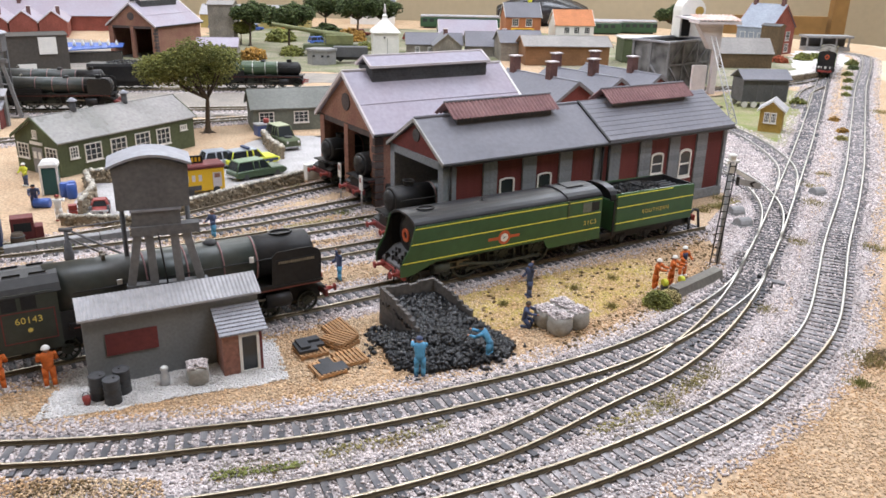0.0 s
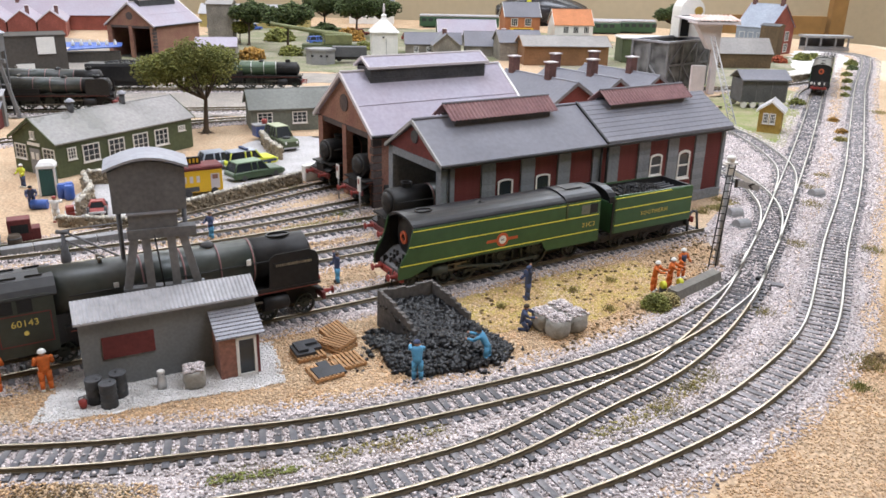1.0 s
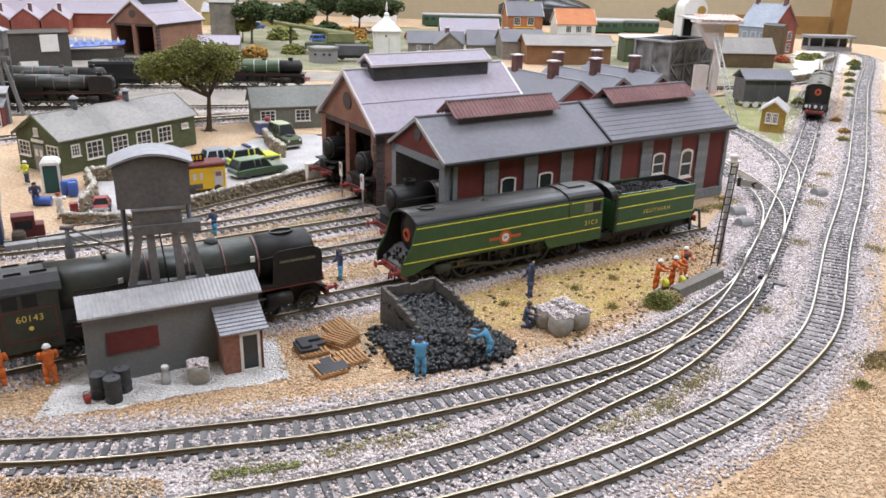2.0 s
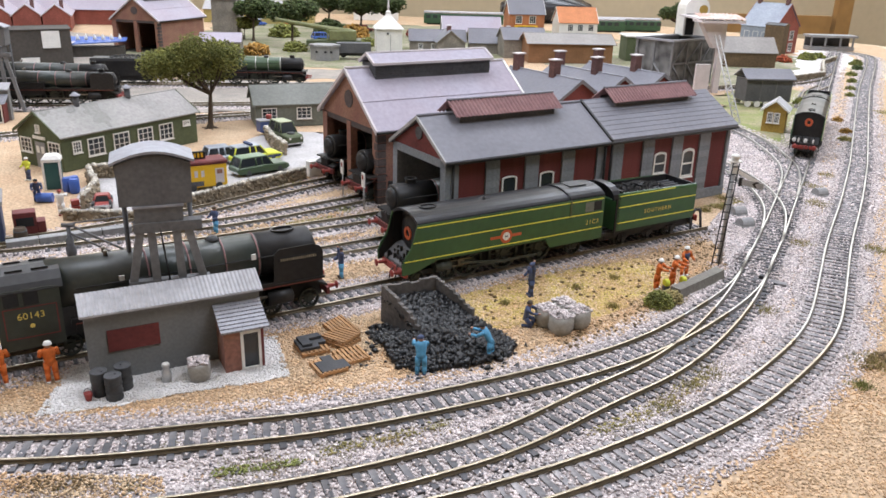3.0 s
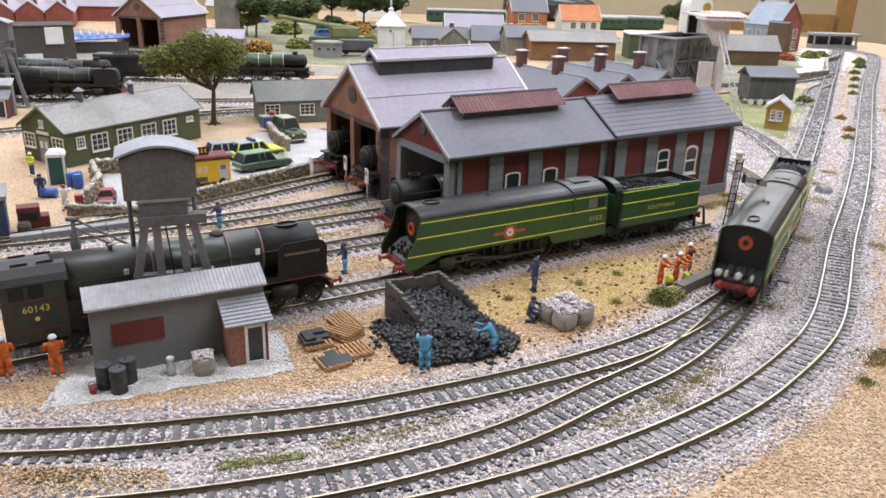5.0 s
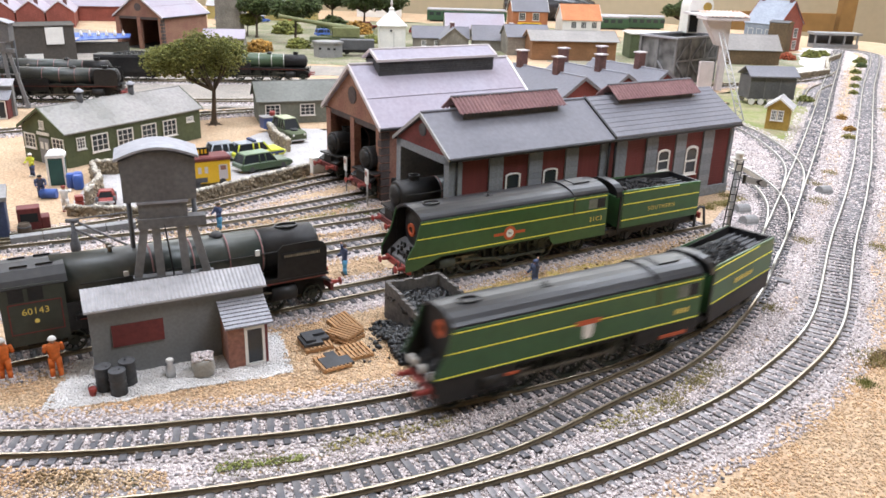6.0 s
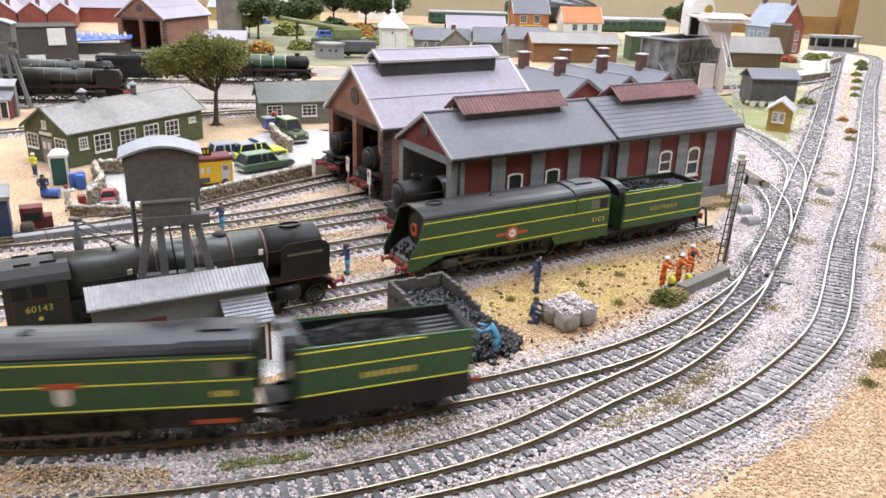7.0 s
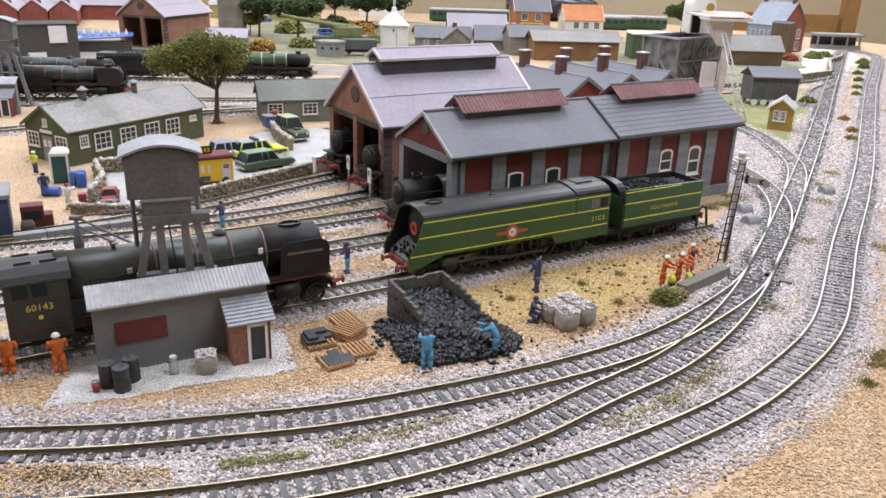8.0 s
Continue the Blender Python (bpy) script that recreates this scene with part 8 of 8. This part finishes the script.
part("bay", boxb(14, 80, -16, 0, 0, 30), M["vanyellow"], bh, "yellow shop bay")
part("bay_window", boxb(22, 72, -16.6, -16, 8, 28), M["dark"], bh)
house("cottage", 318, 2412, 8, 116, 80, 38, 78, "white", "orangetile", "white cottage with orange tiled roof", "house", windows=(("n", 26, 14, 16, 18), ("n", 56, 14, 16, 18), ("n", 88, 14, 16, 18)))


def coach(x, y, rz, L, label, mat_="coachgreen", z=0):
    t = thing("coach", x, y, z, rz, label, "coach")
    part("body", boxb(-L / 2, L / 2, -17, 17, 4, 34, 1.5), M[mat_], t)
    part("roof", boxb(-L / 2, L / 2, -16, 16, 34, 42, 3), M["hutlid"], t, "pale rounded roof")
    for k in range(int(L / 22)):
        part("window", boxb(-L / 2 + 8 + k * 22, -L / 2 + 22 + k * 22, -17.4, -17, 20, 30), M["pane"], t)
    part("underframe", boxb(-L / 2 + 10, L / 2 - 10, -12, 12, 0, 4), M["black"], t)


coach(560, 2640, 2, 220, "dark green carriage with pale roof")
coach(480, 2590, 2, 130, "green single carriage behind cottage")
coach(40, 2700, 2, 260, "dark green carriages near hall wall")
t_ = thing("goods_van", 445, 1860, 0, 4, "dark green box van with white roof", "van")
part("body", boxb(-52, 52, -30, 30, 0, 52, 1), M["hutgreen"], t_)
part("roof", boxb(-55, 55, -33, 33, 52, 56, 1), M["white"], t_)


def hopper(x, y, rz):
    """A square timber bin on the ground: its near corner at the origin, sides along x and y."""
    A, B, H = 130.0, 76.0, 80.0
    t = thing("coal_hopper", x, y, 0, rz, "grey timber and lattice coal hopper", "hopper")
    part("bin_side", boxb(0, A, 0, 3, 0, H), M["hoppergrey"], t, "stained grey bin side")
    part("bin_side", boxb(0, A, B - 3, B, 0, H), M["hoppergrey"], t)
    part("bin_side", boxb(0, 3, 3, B - 3, 0, H), M["hoppergrey"], t)
    part("bin_side", boxb(A - 3, A, 3, B - 3, 0, H), M["hoppergrey"], t)
    part("bin_floor", boxb(3, A - 3, 3, B - 3, 60, 62), M["darkroof"], t)
    bm = bmesh.new()
    coal_heap(bm, 6, A - 6, 30, 62, 7, 260, 2.6)
    bmesh.ops.translate(bm, vec=(0, B / 2, 0), verts=bm.verts)
    part("coal_fill", bm, M["coal"], t, "black coal in the bin", kind="stuff")
    for a, b in ((-2, -2), (42, -2), (86, -2), (A - 2, -2), (-2, 36), (-2, B - 2)):
        part("post", boxb(a, a + 4, b, b + 4, 0, H + 3), M["leggrey"], t)
    for k in range(3):
        part("brace", tubeb((2 + k * 44, -1.6, H * 0.5), (40 + k * 44, -1.6, 2), 1.7, n=6), M["leggrey"], t)
        part("brace", tubeb((2 + k * 44, -1.6, H * 0.5), (40 + k * 44, -1.6, H - 2), 1.2, n=6), M["leggrey"], t)
    for k in range(2):
        part("brace", tubeb((-1.6, 2 + k * 37, 2), (-1.6, 35 + k * 37, H * 0.5), 1.7, n=6), M["leggrey"], t)
    part("waist_rail", boxb(2, A, -2.4, 0, H * 0.5, H * 0.5 + 3), M["leggrey"], t)
    for a, b, c, d in ((-3, A + 3, -3, 3), (-3, A + 3, B - 3, B + 3), (-3, 3, 3, B - 3), (A - 3, A + 3, 3, B - 3)):
        part("rim", boxb(a, b, c, d, H, H + 3.4), M["towerlid"], t)


hopper(391, 1433, 40.8)


def coaling_tower(x, y):
    t = thing("coaling_tower", x, y, 0, 4, "tall cream coaling tower with round-topped hoist house", "tower")
    part("column", boxb(2, 12, -6, 6, 0, 118), M["cream"], t)
    part("column", boxb(10, 24, 164, 178, 0, 84), M["cream"], t)
    part("bridge", boxb(-18, 18, 24, 150, 118, 121), M["cream"], t)
    part("wall_panel", boxb(-30, -6, -4, 4, 0, 48), M["cream"], t, "cream boarded base")
    b = bmesh.new()
    loft(b, [[(-34, yy, 118), (2, yy, 118), (2, yy, 76), (-8, yy, 76)] for yy in (-10, 10)])
    part("chute", b, M["cream"], t, "cream tapering chute")
    part("deck", boxb(-38, 36, -24, 24, 118, 122), M["cream"], t, "cream deck")
    b = bmesh.new()
    corrugated(b, -37, 35, -24, 124, 24, 130, pitch=7, amp=1.0, thick=0.8)
    part("deck_roof", b, M["tilepink"], t, "pale red corrugated roof")
    for k in range(7):
        part("deck_post", boxb(-37 + k * 11.6, -35.6 + k * 11.6, -24.6, -23.4, 122, 124.4), M["white"], t)
    b = bmesh.new()
    loft(b, [[(16 + 23 * math.cos(a), yy, 130 + 23 * math.sin(a)) for a in [math.pi * i / 10 for i in range(11)]] + [(-7, yy, 82), (39, yy, 82)] for yy in (150, 196)])
    part("hoist_house", b, M["white"], t, "white round-topped hoist house")
    part("hoist_door", boxb(-4, 12, 149, 150, 84, 122), M["dark"], t)
    b = bmesh.new()
    lathe(b, (27, 150, 130), (0, -1, 0), [(0, 8), (1.4, 8)], 16)
    part("clock_face", b, M["ochre"], t, "ochre round disc")


coaling_tower(455, 1398)
# the lattice jib that leans from the ground against the tower
bt = thing("lattice_jib", 408, 1116, 0, 0, "grey lattice coal hoist jib leaning on a tower", "jib")
for s in (-1, 1):
    part("stile", tubeb((s * 4.5, 0, 0), (40 + s * 3.5, 262, 98), 1.0, n=6), M["postgrey"], bt)
for k in range(26):
    f0, f1 = k / 26, (k + 1) / 26
    sg = 1 if k % 2 else -1
    part("lacing", tubeb((40 * f0 - sg * (4.5 - f0), 262 * f0, 98 * f0), (40 * f1 + sg * (4.5 - f1), 262 * f1, 98 * f1), 0.6, n=5), M["postgrey"], bt)
fh = house("brick_house", 744, 2108, -50, 92, 116, 68, 121, "redbrick", "slateblue", "red brick house with blue slate roof", "house", chimneys=((8, 58, 14), (84, 58, 14)), windows=(("n", 10, 34, 14, 20), ("n", 34, 34, 14, 20), ("n", 58, 34, 14, 20), ("f", 24, 34, 18, 22), ("f", 76, 34, 18, 22), ("f", 76, 6, 18, 20)))
house("dark_lean_to", 772, 2020, -40, 46, 34, 74, 78, "brownboard2", "darkroof", "dark weathered stone outbuilding", "shed", over=1)
house("brown_shed", 596, 1775, 2, 118, 70, 32, 60, "brownboard2", "greyfelt", "brown timber shed with grey roof", "shed")


def grounded_van(x, y, rz):
    t = thing("covered_wagon", x, y, 0, rz, "dark grey covered wagon on silver wheels", "wagon")
    part("body", boxb(-37, 37, -20, 20, 9, 44), M["darkroof"], t)
    for k in range(4):
        part("strap", boxb(-37 + k * 24.2, -35.6 + k * 24.2, -20.7, -20, 9, 44), M["towergrey"], t)
    b = bmesh.new()
    loft(b, [[(a, -25, 43), (a, 0, 56), (a, 25, 43), (a, 25, 45), (a, 0, 58), (a, -25, 45)] for a in (-40, 40)])
    part("roof", b, M["slate"], t)
    for k in range(5):
        part("wheel", tubeb((-30 + k * 15, -18, 5), (-30 + k * 15, -20, 5), 5, n=12), M["white"], t)
        part("wheel", tubeb((-30 + k * 15, 18, 5), (-30 + k * 15, 20, 5), 5, n=12), M["white"], t)


grounded_van(500, 1278, 4)
t_ = thing("goods_platform", 1025, 2215, 0, 0, "low grey platform shelter", "shelter")
part("base", boxb(-60, 60, -20, 20, 0, 10), M["concrete"], t_)
part("back", boxb(-60, 60, 14, 20, 10, 34), M["darkroof"], t_)
part("roof", boxb(-64, 64, -24, 24, 34, 40), M["concrete"], t_)
for a in (-58, -20, 20, 54):
    part("column", boxb(a, a + 4, -18, -14, 10, 34), M["concrete"], t_)
stone_wall([(640, 1545), (760, 1640), (850, 1850), (930, 1960)], 12, "pale winding garden wall")
# what stands behind the table
t_ = thing("timber_frame", 1415, 3000, -900, 0, "brown timber post and rail behind the table", "frame")
part("post", boxb(-26, 26, -20, 20, 0, 1500), M["woodbrown"], t_)
part("rail", boxb(-420, -40, -12, 12, 880, 945), M["woodbrown"], t_)
t_ = thing("black_bag", 330, 2890, -3, 4, "shiny black bag lying by the hall wall", "bag")
b_ = bmesh.new()
secs_ = []
for k in range(9):
    f = k / 8
    w_ = math.sin(math.pi * min(max(f, 0.04), 0.96)) ** 0.6
    secs_.append([(-160 + 320 * f, 60 * w_ * math.cos(a), 50 + 55 * w_ * math.sin(a) * (1 + 0.2 * math.sin(5 * a + k))) for a in [2 * math.pi * i / 14 for i in range(14)]])
loft(b_, secs_, smooth=True)
part("sack", b_, M["gloss"], t_)
part("tag", boxb(-60, -48, -58, -40, 70, 110), M["hivis"], t_, "lime green tag")
for k, (cx, cy, mat_) in enumerate(((-95, 2250, "red"), (-60, 2260, "white"), (-20, 2240, "white"), (-330, 2100, "blueplastic"), (-250, 2350, "red"), (-580, 2450, "blueplastic"), (-480, 2500, "orange"), (-700, 2480, "blueplastic"))):
    car(cx, cy, 10 * k, mat_, "small painted car parked in far scenery", z=0.4)
house("far_station", -760, 2520, 3, 330, 90, 40, 66, "vanyellow2", "hutlid", "long yellow station canopy building far off", "station", windows=(("n", 30, 14, 30, 18), ("n", 90, 14, 30, 18), ("n", 150, 14, 30, 18), ("n", 210, 14, 30, 18)))
house("far_house", -330, 2780, 3, 150, 90, 60, 100, "white", "slate", "white far-off house with slate roof", "house", windows=(("n", 20, 20, 18, 22), ("n", 60, 20, 18, 22), ("n", 100, 20, 18, 22)))
house("square_tower", -590, 2020, 5, 60, 60, 96, 104, "stonefar", "greyfelt", "stone tower beside far station", "tower")
house("lamp_hut", -510, 1650, 10, 80, 70, 34, 48, "stonefar", "lilac", "small stone hut with pale hipped roof", "hut")
part("render_face", boxb(-0.2, 92.2, -0.8, 0.0, 0, 66), M["slateblue"], fh, "pale blue-grey rendered front")


# ---- what moves: the express and its tender ----
def motions():
    q, s = smooth_path(RUN)
    seen = np.array([(0, 584), (1, 850), (1.5, 976), (2.8, 1328), (3.5, 1511), (4, 1636), (4.5, 1758), (5.8, 2063), (6.2, 2154), (6.6, 2250), (7, 2354), (7.6, 2511), (8, 2607)], dtype=float)
    fit = np.polyfit(seen[:, 0], seen[:, 1], 5)

    def spot(d):
        return Vector((np.interp(d, s, q[:, 0]), np.interp(d, s, q[:, 1]), RAIL_Z)) * MM

    def rigid(front, rear, centre):
        """The pose of a body whose two pivots run along the line; centre: where its origin lies between them, from the rear."""
        a, b = spot(front), spot(rear)
        d = a - b
        m = b + d * centre
        return Matrix.Translation(m) @ Matrix.Rotation(math.atan2(d.y, d.x), 4, "Z")

    loco_rows, tender_rows, wheel_rows, rod_rows = [], [], [], []
    for k in range(241):
        t = k / 30
        head = float(np.polyval(fit, t))
        c = head - 89.6
        turn = -math.degrees(head / 12.3)
        wheel_rows.append((t, turn))
        if k % 3 == 0:
            loco_rows.append((t, rigid(c + 42, c - 52, 52 / 94)))
            c2 = c - 135.5
            tender_rows.append((t, rigid(c2 + 26, c2 - 26, 0.5)))
    walk(express, loco_rows)
    walk(express_tender, tender_rows)
    for w, r in express_wheels:
        base = w.matrix_basis.translation.copy()
        walk(w, [(t, Matrix.Translation(base) @ Matrix.Rotation(radians(-a), 4, "Y")) for t, a in wheel_rows])
    for rod in express_rods:
        rows = []
        for t, a in wheel_rows:
            rows.append((t, at(5 * math.sin(radians(-a)), 0, 12.3 + 5 * math.cos(radians(-a)))))
        walk(rod, rows)


motions()
